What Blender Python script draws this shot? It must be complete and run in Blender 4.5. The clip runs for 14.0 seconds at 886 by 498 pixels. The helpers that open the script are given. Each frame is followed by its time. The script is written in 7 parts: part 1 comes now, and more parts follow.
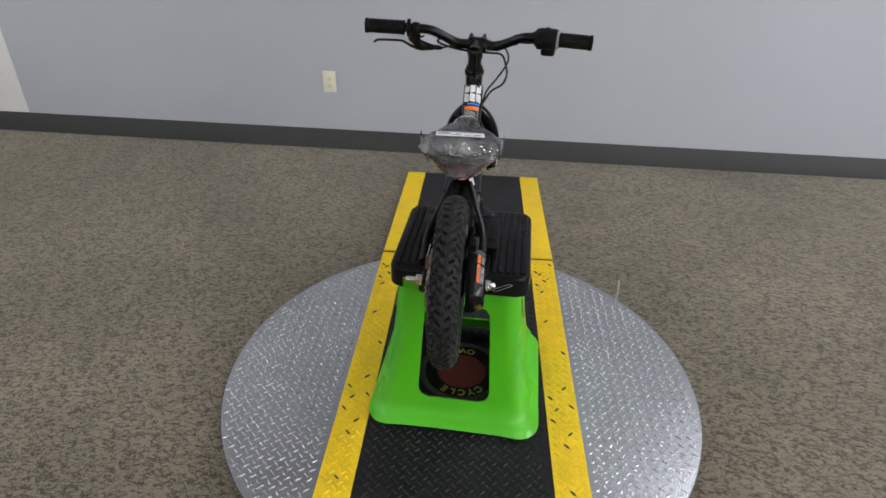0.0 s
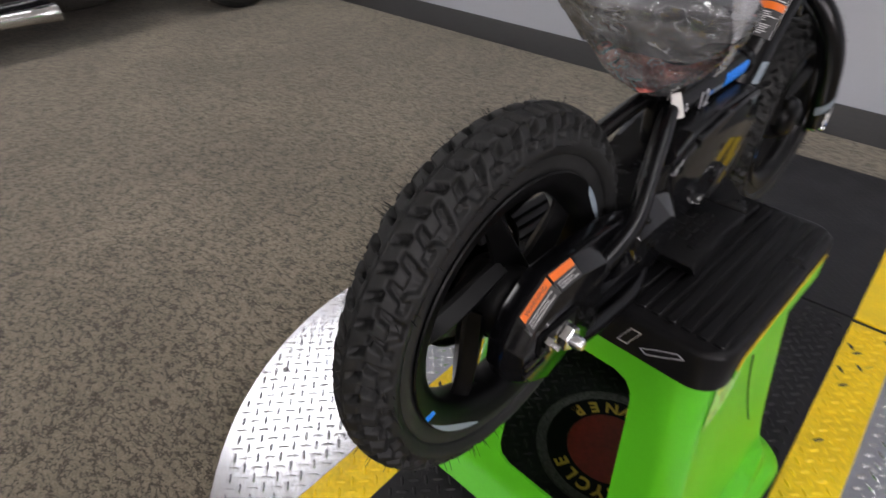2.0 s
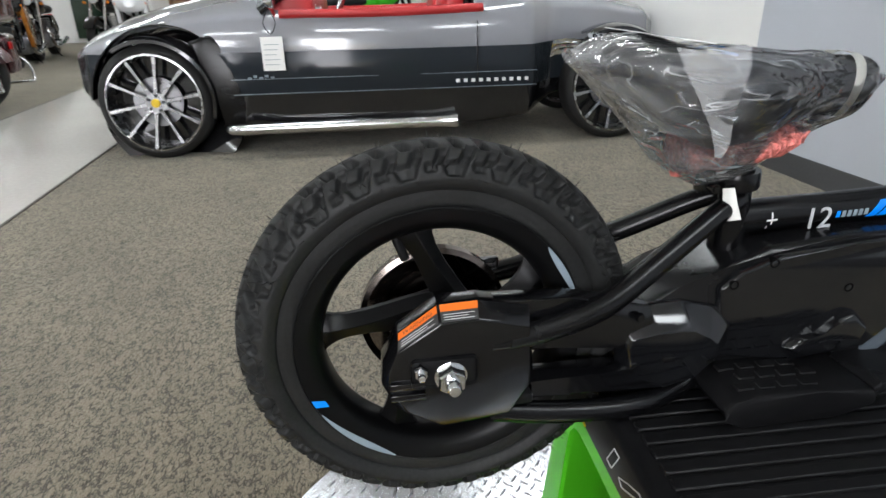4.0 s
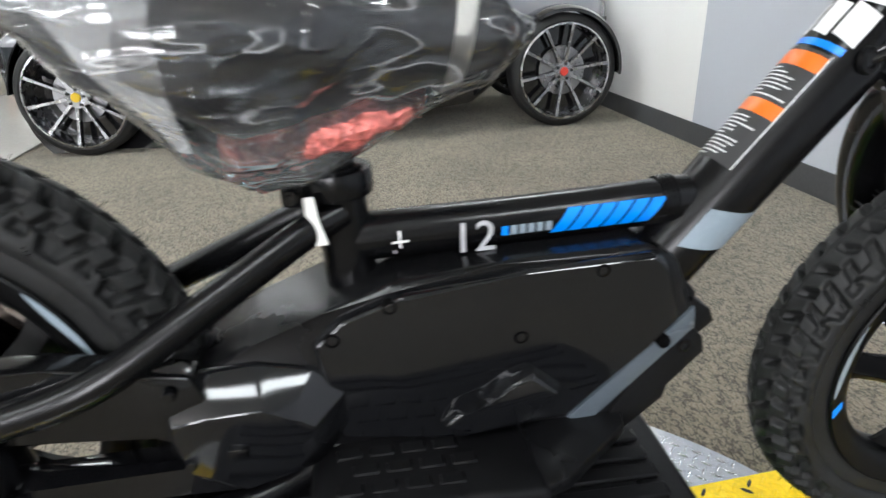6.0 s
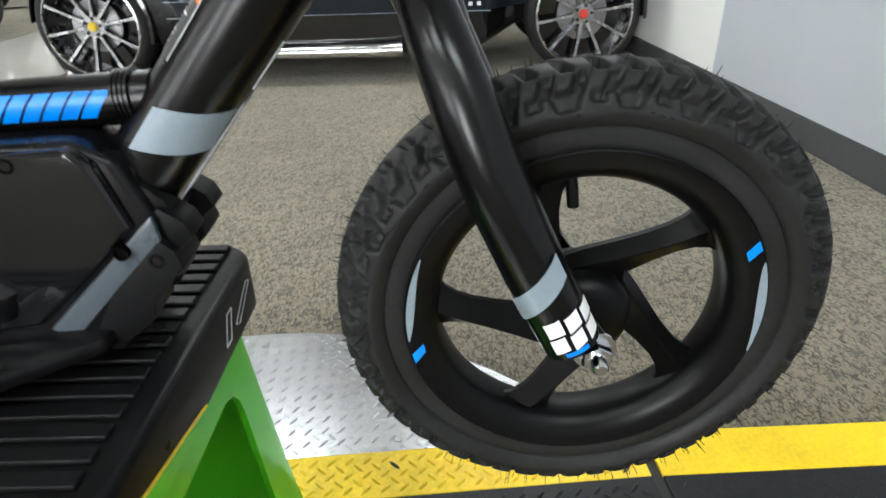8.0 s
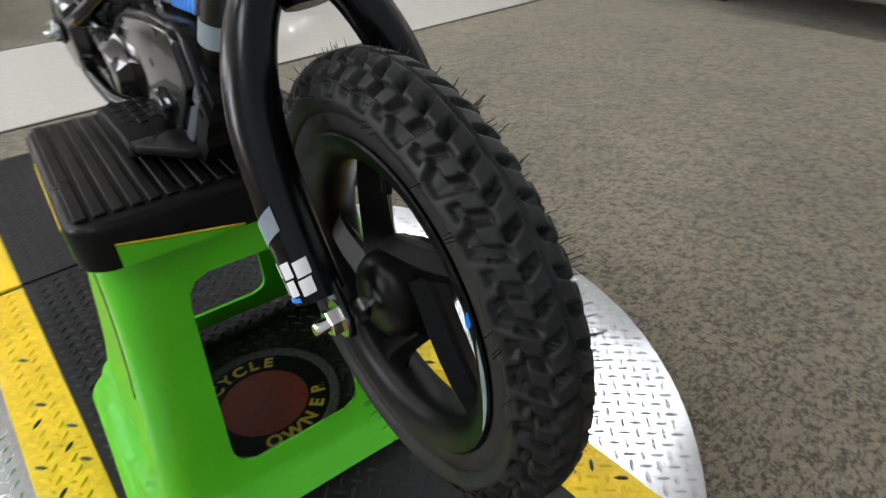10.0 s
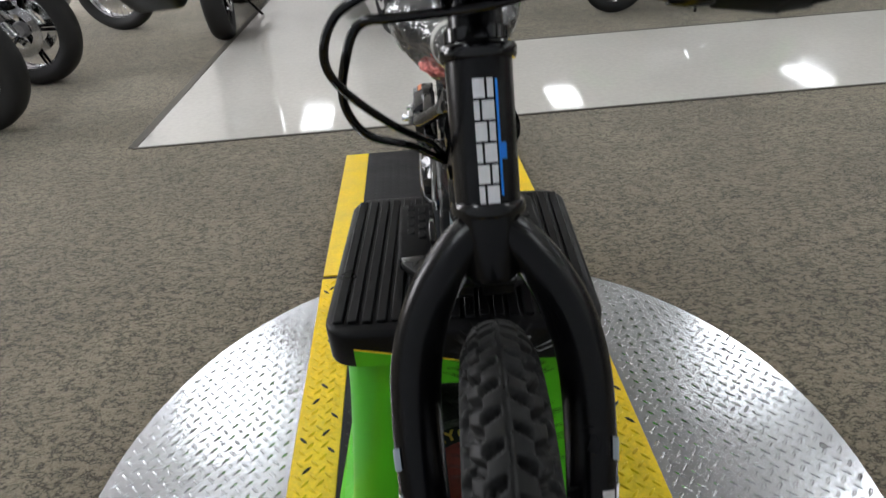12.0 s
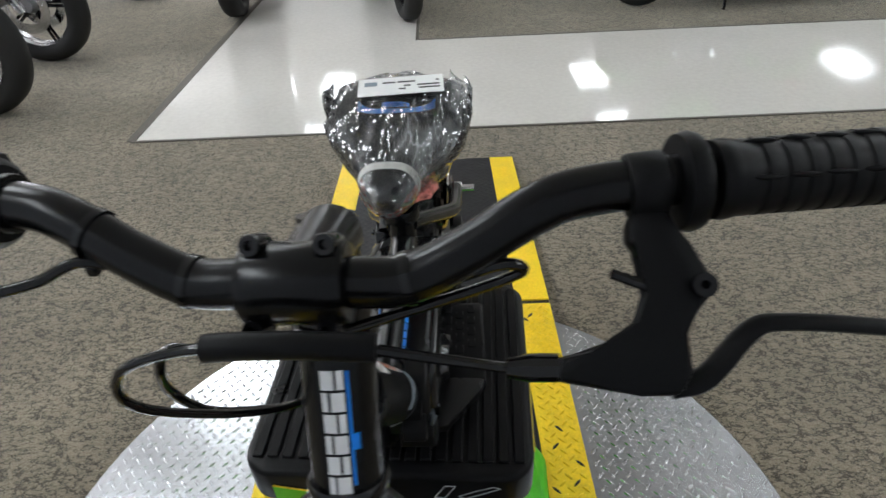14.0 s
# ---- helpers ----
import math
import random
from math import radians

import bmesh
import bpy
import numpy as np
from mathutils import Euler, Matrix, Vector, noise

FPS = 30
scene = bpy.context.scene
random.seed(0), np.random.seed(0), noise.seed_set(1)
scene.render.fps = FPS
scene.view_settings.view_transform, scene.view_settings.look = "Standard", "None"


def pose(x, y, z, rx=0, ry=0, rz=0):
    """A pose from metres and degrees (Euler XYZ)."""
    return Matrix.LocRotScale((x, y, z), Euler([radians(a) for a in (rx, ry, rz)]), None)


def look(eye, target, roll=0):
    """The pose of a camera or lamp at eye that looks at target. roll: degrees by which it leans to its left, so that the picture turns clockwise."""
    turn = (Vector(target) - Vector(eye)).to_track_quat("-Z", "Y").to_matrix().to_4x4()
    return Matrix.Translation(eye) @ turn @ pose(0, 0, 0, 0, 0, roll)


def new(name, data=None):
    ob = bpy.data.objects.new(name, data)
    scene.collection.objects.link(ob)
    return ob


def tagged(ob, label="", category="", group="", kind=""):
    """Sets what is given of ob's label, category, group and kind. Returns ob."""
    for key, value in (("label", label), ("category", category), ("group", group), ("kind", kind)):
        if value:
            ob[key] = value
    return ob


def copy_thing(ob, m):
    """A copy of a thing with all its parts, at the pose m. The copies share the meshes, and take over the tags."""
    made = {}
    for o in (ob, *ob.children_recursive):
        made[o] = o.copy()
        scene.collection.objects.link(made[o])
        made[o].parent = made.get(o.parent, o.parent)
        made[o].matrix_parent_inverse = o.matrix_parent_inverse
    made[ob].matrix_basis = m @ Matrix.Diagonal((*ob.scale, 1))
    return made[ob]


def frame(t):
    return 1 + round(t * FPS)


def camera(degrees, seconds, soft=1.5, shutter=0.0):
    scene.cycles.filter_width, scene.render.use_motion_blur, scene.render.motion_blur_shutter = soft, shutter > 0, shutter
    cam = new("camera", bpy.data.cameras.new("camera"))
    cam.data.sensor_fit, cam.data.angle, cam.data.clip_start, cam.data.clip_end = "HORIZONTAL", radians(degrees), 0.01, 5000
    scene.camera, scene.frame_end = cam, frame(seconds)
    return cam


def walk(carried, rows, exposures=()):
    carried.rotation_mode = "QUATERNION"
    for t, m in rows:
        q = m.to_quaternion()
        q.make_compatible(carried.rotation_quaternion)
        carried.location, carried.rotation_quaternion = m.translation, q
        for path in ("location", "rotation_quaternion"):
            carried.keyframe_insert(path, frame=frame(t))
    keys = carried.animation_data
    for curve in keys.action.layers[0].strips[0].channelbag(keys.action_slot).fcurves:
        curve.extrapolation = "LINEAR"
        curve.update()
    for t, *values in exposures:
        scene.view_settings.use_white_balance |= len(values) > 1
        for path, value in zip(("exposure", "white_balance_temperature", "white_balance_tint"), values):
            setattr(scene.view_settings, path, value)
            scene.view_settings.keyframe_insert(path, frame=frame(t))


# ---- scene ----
cam = camera(73.1, 14.0, shutter=0.3)
PATH = [
    (0, (0.011, -1.041, 1.291), (-0.081, 0.661, 0.246), 1.4),
    (0.5, (0.086, -0.881, 1.196), (-0.198, 0.79, 0.135), 0.9),
    (1, (0.207, -0.684, 1.092), (-0.37, 0.89, 0.001), 0.8),
    (1.5, (0.222, -0.501, 0.98), (-0.585, 0.931, -0.16), 0.5),
    (2, (0.216, -0.36, 0.941), (-0.854, 0.848, -0.24), 0.0),
    (2.5, (0.303, -0.292, 0.899), (-1.177, 0.579, -0.125), -2.8),
    (2.7, (0.338, -0.277, 0.894), (-1.266, 0.463, -0.043), -2.0),
    (3.75, (0.435, -0.125, 0.872), (-1.36, 0.28, 0.05), -1.4),
    (4.8, (0.477, 0.019, 0.846), (-1.395, 0.153, 0.153), -0.5),
    (5, (0.454, 0.052, 0.84), (-1.409, 0.23, 0.136), -0.6),
    (5.5, (0.37, 0.132, 0.827), (-1.458, 0.416, 0.066), -0.7),
    (6, (0.341, 0.264, 0.815), (-1.458, 0.598, 0.007), -2.2),
    (6.5, (0.358, 0.401, 0.827), (-1.453, 0.681, 0.025), -2.1),
    (7, (0.369, 0.512, 0.833), (-1.446, 0.824, 0.055), -2.0),
    (7.5, (0.385, 0.577, 0.798), (-1.416, 0.854, -0.028), -3.1),
    (8, (0.37, 0.647, 0.762), (-1.387, 0.762, -0.185), -1.6),
    (8.5, (0.349, 0.732, 0.73), (-1.419, 0.64, -0.2), -0.7),
    (8.7, (0.339, 0.774, 0.743), (-1.41, 0.572, -0.205), -0.5),
    (9.75, (0.255, 1.03, 0.79), (-1.0, -0.04, -0.31), -1.6),
    (11, (0.051, 1.136, 0.834), (-0.251, -0.511, -0.26), -3.2),
    (11.5, (0.034, 1.106, 0.884), (-0.068, -0.575, -0.195), -4.6),
    (12, (0.041, 1.026, 0.962), (-0.007, -0.65, -0.128), -4.4),
    (12.5, (0.044, 0.963, 1.022), (0.001, -0.699, -0.09), -4.4),
    (13, (0.025, 0.917, 1.084), (-0.026, -0.73, -0.05), -4.3),
    (13.5, (0.017, 0.897, 1.104), (-0.027, -0.732, -0.056), -3.5),
    (14, (-0.075, 0.881, 1.099), (-0.053, -0.733, -0.082), -2.8),
]
walk(cam, [(t, look(e, g, r)) for t, e, g, r in PATH], [(0, 0.0, 6400, 12), (1.5, -0.08, 6420, 18), (2.0, -0.05, 6580, 18), (2.5, 0.30, 6450, 14), (4.8, 0.5, 6230, 8), (5.5, 0.65, 6230, 8), (6.5, 0.87, 6200, 8), (8.7, 0.7, 6350, 4), (10.8, 0.06, 6420, 12), (11.5, -0.06, 6380, 11), (13, 0.04, 6180, 8), (14, 0.1, 6180, 8)])

# ---- world and light ----
FLOOR = -0.05
CEIL = 3.35
world = bpy.data.worlds.new("sky")
scene.world = world
world.use_nodes = True
sky = world.node_tree.nodes.new("ShaderNodeTexSky")
sky.sky_type = "NISHITA"
sky.sun_disc = False
sky.sun_elevation, sky.sun_rotation = radians(40), radians(90)
world.node_tree.links.new(sky.outputs[0], world.node_tree.nodes["Background"].inputs[0])
world.node_tree.nodes["Background"].inputs[1].default_value = 0.1
PANEL_GLOW = 12.8
WINDOW_WATTS = 250.0

# ---- helpers of this scene ----
BASE = {}


def thing(name, at, label, category, group="", kind=""):
    ob = new(name)
    ob.empty_display_size = 0.1
    ob.location = at
    BASE[ob.name] = Vector(at)
    return tagged(ob, label, category, group, kind)


def mesh_object(name, bm, material, smooth=True, angle=40):
    bmesh.ops.recalc_face_normals(bm, faces=bm.faces[:])
    for f in bm.faces:
        f.smooth = smooth
    if smooth:
        for e in bm.edges:
            if len(e.link_faces) == 2 and e.calc_face_angle(0.0) > radians(angle):
                e.smooth = False
    me = bpy.data.meshes.new(name)
    bm.to_mesh(me)
    bm.free()
    me.materials.append(material)
    return new(name, me)


def part(name, bm, material, parent, label="", smooth=True, angle=40):
    base = BASE[parent.name]
    bmesh.ops.translate(bm, verts=bm.verts[:], vec=-base)
    ob = mesh_object(name, bm, material, smooth, angle)
    ob.parent = parent
    BASE[ob.name] = base
    return tagged(ob, label)


def solid(name, bm, material, label, category, group="", kind="", smooth=True, angle=40):
    ob = mesh_object(name, bm, material, smooth, angle)
    BASE[ob.name] = Vector((0, 0, 0))
    return tagged(ob, label, category, group, kind)


def box(bm, lo, hi, bevel=0.0, seg=2):
    lo, hi = Vector(lo), Vector(hi)
    r = bmesh.ops.create_cube(bm, size=1.0)
    vs = r["verts"]
    for v in vs:
        v.co = Vector([lo[i] + (v.co[i] + 0.5) * (hi[i] - lo[i]) for i in range(3)])
    if bevel:
        es = list({e for v in vs for e in v.link_edges})
        bmesh.ops.bevel(bm, geom=es, offset=bevel, segments=seg, affect="EDGES", profile=0.5)
    return bm


def boxed(lo, hi, bevel=0.0, seg=2):
    return box(bmesh.new(), lo, hi, bevel, seg)


def prism(bm, poly, x0, x1, bevel=0.0, axis="x", seg=2, shrink=0.0):
    """A polygon drawn in the plane across an axis, pulled along that axis. shrink pulls the far face in."""
    n = len(poly)
    cy, cz = sum(p[0] for p in poly) / n, sum(p[1] for p in poly) / n

    def put(a, b, h):
        return {"x": (h, a, b), "y": (a, h, b), "z": (a, b, h)}[axis]
    va = [bm.verts.new(put(a, b, x0)) for a, b in poly]
    vb = [bm.verts.new(put(cy + (a - cy) * (1 - shrink), cz + (b - cz) * (1 - shrink), x1)) for a, b in poly]
    fs = [bm.faces.new(va), bm.faces.new(vb[::-1])]
    for i in range(n):
        j = (i + 1) % n
        fs.append(bm.faces.new((va[i], vb[i], vb[j], va[j])))
    if bevel:
        es = list({e for f in fs for e in f.edges})
        bmesh.ops.bevel(bm, geom=es, offset=bevel, segments=seg, affect="EDGES", profile=0.5)
    return bm


def spline(pts, n=8):
    """Points on a smooth line through pts."""
    P = [Vector(p) for p in pts]
    P = [2 * P[0] - P[1]] + P + [2 * P[-1] - P[-2]]
    out = []
    for i in range(1, len(P) - 2):
        for k in range(n):
            t = k / n
            a, b, c, d = P[i - 1], P[i], P[i + 1], P[i + 2]
            out.append(0.5 * (2 * b + (c - a) * t + (2 * a - 5 * b + 4 * c - d) * t * t + (3 * b - a - 3 * c + d) * t ** 3))
    out.append(P[-2])
    return out


def tube(bm, pts, r, seg=12, cap=True, flat=1.0):
    """A round bar along pts; r is one radius or one for each point."""
    P = [Vector(p) for p in pts]
    n = len(P)
    R = list(r) if hasattr(r, "__len__") else [r] * n
    if len(R) != n:
        R = [np.interp(i / (n - 1), np.linspace(0, 1, len(R)), R) for i in range(n)]
    up = None
    rings = []
    for i in range(n):
        d = (P[min(i + 1, n - 1)] - P[max(i - 1, 0)]).normalized()
        if up is None:
            up = d.orthogonal().normalized()
        up = (up - d * up.dot(d)).normalized()
        side = d.cross(up)
        rings.append([bm.verts.new(P[i] + float(R[i]) * (math.cos(2 * math.pi * k / seg) * up + math.sin(2 * math.pi * k / seg) * side * flat)) for k in range(seg)])
    for a, b in zip(rings, rings[1:]):
        for k in range(seg):
            bm.faces.new((a[k], a[(k + 1) % seg], b[(k + 1) % seg], b[k]))
    if cap:
        bm.faces.new(rings[0][::-1])
        bm.faces.new(rings[-1])
    return bm


def tubed(pts, r, seg=12, smooth=0, flat=1.0):
    return tube(bmesh.new(), spline(pts, smooth) if smooth else pts, r, seg, True, flat)


def lathe(bm, profile, at, axis, seg=32, close=False):
    """Turns a profile of (radius, along) round an axis through at."""
    at, d = Vector(at), Vector(axis).normalized()
    u = Vector((0, 0, 1)) if abs(d.z) < 0.9 else Vector((0, 1, 0))
    u = (u - d * u.dot(d)).normalized()
    w = d.cross(u)
    rings = []
    for r, h in profile:
        if r < 1e-6:
            rings.append([bm.verts.new(at + d * h)])
        else:
            rings.append([bm.verts.new(at + d * h + r * (math.cos(2 * math.pi * k / seg) * u + math.sin(2 * math.pi * k / seg) * w)) for k in range(seg)])
    pairs = list(zip(rings, rings[1:]))
    if close:
        pairs.append((rings[-1], rings[0]))
    for a, b in pairs:
        for k in range(seg):
            j = (k + 1) % seg
            if len(a) == 1 and len(b) == 1:
                continue
            if len(a) == 1:
                bm.faces.new((a[0], b[k], b[j]))
            elif len(b) == 1:
                bm.faces.new((a[k], b[0], a[j]))
            else:
                bm.faces.new((a[k], b[k], b[j], a[j]))
    return bm


def lathed(profile, at, axis, seg=32, close=False):
    return lathe(bmesh.new(), profile, at, axis, seg, close)


def nut(bm, at, axis, r, h, seg=6):
    return lathe(bm, [(0, 0), (r, 0), (r, h * 0.85), (r * 0.9, h), (0, h)], at, axis, seg)


def loft(bm, rings, cap=True, wrap=True):
    vs = [[bm.verts.new(p) for p in ring] for ring in rings]
    n = len(vs[0])
    for a, b in zip(vs, vs[1:]):
        for k in range(n if wrap else n - 1):
            j = (k + 1) % n
            bm.faces.new((a[k], a[j], b[j], b[k]))
    if cap:
        bm.faces.new(vs[0][::-1])
        bm.faces.new(vs[-1])
    return bm


def moved(bm, m):
    bmesh.ops.transform(bm, matrix=m, verts=bm.verts[:])
    return bm


def raw(name, verts, faces, material, smooth=False):
    me = bpy.data.meshes.new(name)
    me.from_pydata(verts, [], faces)
    me.materials.append(material)
    if smooth:
        me.shade_smooth()
    me.update()
    return new(name, me)


def lettering(name, text, m, size, material, parent, extrude=0.0002, bold=0.0):
    """Words in the built-in font, as a flat mesh at the pose m."""
    cu = bpy.data.curves.new(name, "FONT")
    cu.body, cu.size, cu.extrude, cu.align_x, cu.align_y = text, size, extrude, "CENTER", "CENTER"
    cu.offset = bold
    tmp = new("tmp", cu)
    me = bpy.data.meshes.new_from_object(tmp)
    bpy.data.objects.remove(tmp)
    bpy.data.curves.remove(cu)
    base = BASE[parent.name]
    me.transform(Matrix.Translation(-base) @ m)
    me.materials.clear()
    me.materials.append(material)
    ob = new(name, me)
    ob.parent = parent
    BASE[ob.name] = base
    return ob


# ---- materials ----
def surf(name, col, rough=0.5, metal=0.0, var=0.15, scale=6.0, fine=250.0, bump=0.1, dist=0.001, coat=0.0, stretch=(1, 1, 1), rvar=0.1, spec=0.5):
    m = bpy.data.materials.new(name)
    m.use_nodes = True
    nt = m.node_tree
    N, L = nt.nodes, nt.links
    p = N["Principled BSDF"]
    p.inputs["Metallic"].default_value = metal
    p.inputs["Specular IOR Level"].default_value = spec
    p.inputs["Coat Weight"].default_value = coat
    p.inputs["Coat Roughness"].default_value = 0.06
    tc = N.new("ShaderNodeTexCoord")
    mp = N.new("ShaderNodeMapping")
    mp.inputs["Scale"].default_value = stretch
    L.new(tc.outputs["Object"], mp.inputs[0])
    big, small = N.new("ShaderNodeTexNoise"), N.new("ShaderNodeTexNoise")
    big.inputs["Scale"].default_value, big.inputs["Detail"].default_value = scale, 6
    small.inputs["Scale"].default_value, small.inputs["Detail"].default_value = fine, 3
    L.new(mp.outputs[0], big.inputs[0])
    L.new(mp.outputs[0], small.inputs[0])
    add = N.new("ShaderNodeMath")
    add.operation = "ADD"
    L.new(big.outputs[0], add.inputs[0])
    L.new(small.outputs[0], add.inputs[1])
    rng = N.new("ShaderNodeMapRange")
    rng.inputs["From Min"].default_value, rng.inputs["From Max"].default_value = 0.7, 1.3
    rng.inputs["To Min"].default_value, rng.inputs["To Max"].default_value = 1 - var, 1 + var
    L.new(add.outputs[0], rng.inputs[0])
    mul = N.new("ShaderNodeVectorMath")
    mul.operation = "SCALE"
    mul.inputs[0].default_value = col
    L.new(rng.outputs[0], mul.inputs["Scale"])
    L.new(mul.outputs[0], p.inputs["Base Color"])
    rr = N.new("ShaderNodeMapRange")
    rr.inputs["From Min"].default_value, rr.inputs["From Max"].default_value = 0.3, 0.7
    rr.inputs["To Min"].default_value, rr.inputs["To Max"].default_value = max(0.02, rough - rvar), min(1, rough + rvar)
    L.new(big.outputs[0], rr.inputs[0])
    L.new(rr.outputs[0], p.inputs["Roughness"])
    if bump:
        b = N.new("ShaderNodeBump")
        b.inputs["Strength"].default_value, b.inputs["Distance"].default_value = bump, dist
        L.new(small.outputs[0], b.inputs["Height"])
        L.new(b.outputs[0], p.inputs["Normal"])
    return m


def tinted_by_piece(m, spread, which="island"):
    """Lets each loose piece of a mesh, or each object, take its own lightness."""
    nt = m.node_tree
    mul = [n for n in nt.nodes if n.type == "VECT_MATH"][0]
    src = nt.nodes.new("ShaderNodeNewGeometry" if which == "island" else "ShaderNodeObjectInfo")
    r = nt.nodes.new("ShaderNodeMapRange")
    r.inputs["To Min"].default_value, r.inputs["To Max"].default_value = 1 - spread, 1 + spread
    nt.links.new(src.outputs["Random Per Island" if which == "island" else "Random"], r.inputs[0])
    k = nt.nodes.new("ShaderNodeVectorMath")
    k.operation = "SCALE"
    nt.links.new(mul.outputs[0], k.inputs[0])
    nt.links.new(r.outputs[0], k.inputs["Scale"])
    nt.links.new(k.outputs[0], nt.nodes["Principled BSDF"].inputs["Base Color"])
    return m


def glow(name, col, strength):
    m = bpy.data.materials.new(name)
    m.use_nodes = True
    p = m.node_tree.nodes["Principled BSDF"]
    p.inputs["Base Color"].default_value = (*col, 1)
    p.inputs["Emission Color"].default_value = (*col, 1)
    p.inputs["Emission Strength"].default_value = strength
    return m


def carpet_material(name, light, dark):
    m = bpy.data.materials.new(name)
    m.use_nodes = True
    nt = m.node_tree
    N, L = nt.nodes, nt.links
    p = N["Principled BSDF"]
    p.inputs["Roughness"].default_value = 0.95
    p.inputs["Specular IOR Level"].default_value = 0.15
    p.inputs["Sheen Weight"].default_value = 0.24
    p.inputs["Sheen Roughness"].default_value = 0.6
    p.inputs["Sheen Tint"].default_value = (0.88, 0.90, 0.84, 1)
    tc, mp = N.new("ShaderNodeTexCoord"), N.new("ShaderNodeMapping")
    mp.inputs["Rotation"].default_value = (0, 0, radians(38))
    mp.inputs["Scale"].default_value = (1.0, 1.8, 1.0)
    L.new(tc.outputs["Object"], mp.inputs[0])

    def tex(scale, detail, vec, rough=0.6):
        n = N.new("ShaderNodeTexNoise")
        n.inputs["Scale"].default_value, n.inputs["Detail"].default_value, n.inputs["Roughness"].default_value = scale, detail, rough
        L.new(vec, n.inputs[0])
        return n.outputs[0]

    def remap(v, a, b, c, d):
        r = N.new("ShaderNodeMapRange")
        for key, val in zip(("From Min", "From Max", "To Min", "To Max"), (a, b, c, d)):
            r.inputs[key].default_value = val
        L.new(v, r.inputs[0])
        return r.outputs[0]

    def math2(op, a, b):
        n = N.new("ShaderNodeMath")
        n.operation = op
        L.new(a, n.inputs[0])
        L.new(b, n.inputs[1])
        return n.outputs[0]
    flecks = tex(48, 3, mp.outputs[0], 0.65)
    loops = tex(330, 2, tc.outputs["Object"])
    patch = tex(1.6, 4, tc.outputs["Object"])
    # short dark squiggles: thin bands of one noise, broken up by another
    wig = tex(36, 3, mp.outputs[0], 0.6)
    off = N.new("ShaderNodeMath")
    off.operation = "SUBTRACT"
    off.inputs[1].default_value = 0.5
    L.new(wig, off.inputs[0])
    near = N.new("ShaderNodeMath")
    near.operation = "ABSOLUTE"
    L.new(off.outputs[0], near.inputs[0])
    line = math2("MAXIMUM", remap(near.outputs[0], 0.012, 0.05, 0.0, 1.0), remap(flecks, 0.50, 0.58, 0.0, 1.0))
    tone = math2("MULTIPLY", math2("MULTIPLY", line, remap(flecks, 0.32, 0.43, 0.20, 1.0)), math2("MULTIPLY", remap(loops, 0.34, 0.58, 0.66, 1.0), remap(tex(130, 2, mp.outputs[0]), 0.36, 0.56, 0.70, 1.0)))
    # larger dark curls, scattered here and there
    off2 = N.new("ShaderNodeMath")
    off2.operation = "SUBTRACT"
    off2.inputs[1].default_value = 0.5
    L.new(tex(17, 2, mp.outputs[0], 0.7), off2.inputs[0])
    near2 = N.new("ShaderNodeMath")
    near2.operation = "ABSOLUTE"
    L.new(off2.outputs[0], near2.inputs[0])
    curl = math2("MAXIMUM", remap(near2.outputs[0], 0.008, 0.028, 0.12, 1.0), remap(tex(30, 2, tc.outputs["Object"]), 0.50, 0.56, 0.0, 1.0))
    tone = math2("MULTIPLY", tone, curl)
    mix = N.new("ShaderNodeMix")
    mix.data_type = "RGBA"
    mix.inputs[6].default_value, mix.inputs[7].default_value = (*dark, 1), (*light, 1)
    L.new(tone, mix.inputs[0])
    sc = N.new("ShaderNodeVectorMath")
    sc.operation = "SCALE"
    L.new(mix.outputs[2], sc.inputs[0])
    mottle = tex(9, 5, tc.outputs["Object"], 0.7)
    L.new(math2("MULTIPLY", remap(patch, 0.3, 0.7, 0.80, 1.16), remap(mottle, 0.3, 0.7, 0.92, 1.08)), sc.inputs["Scale"])
    L.new(sc.outputs[0], p.inputs["Base Color"])
    b = N.new("ShaderNodeBump")
    b.inputs["Strength"].default_value, b.inputs["Distance"].default_value = 0.7, 0.004
    L.new(math2("ADD", flecks, loops), b.inputs["Height"])
    L.new(b.outputs[0], p.inputs["Normal"])
    return m


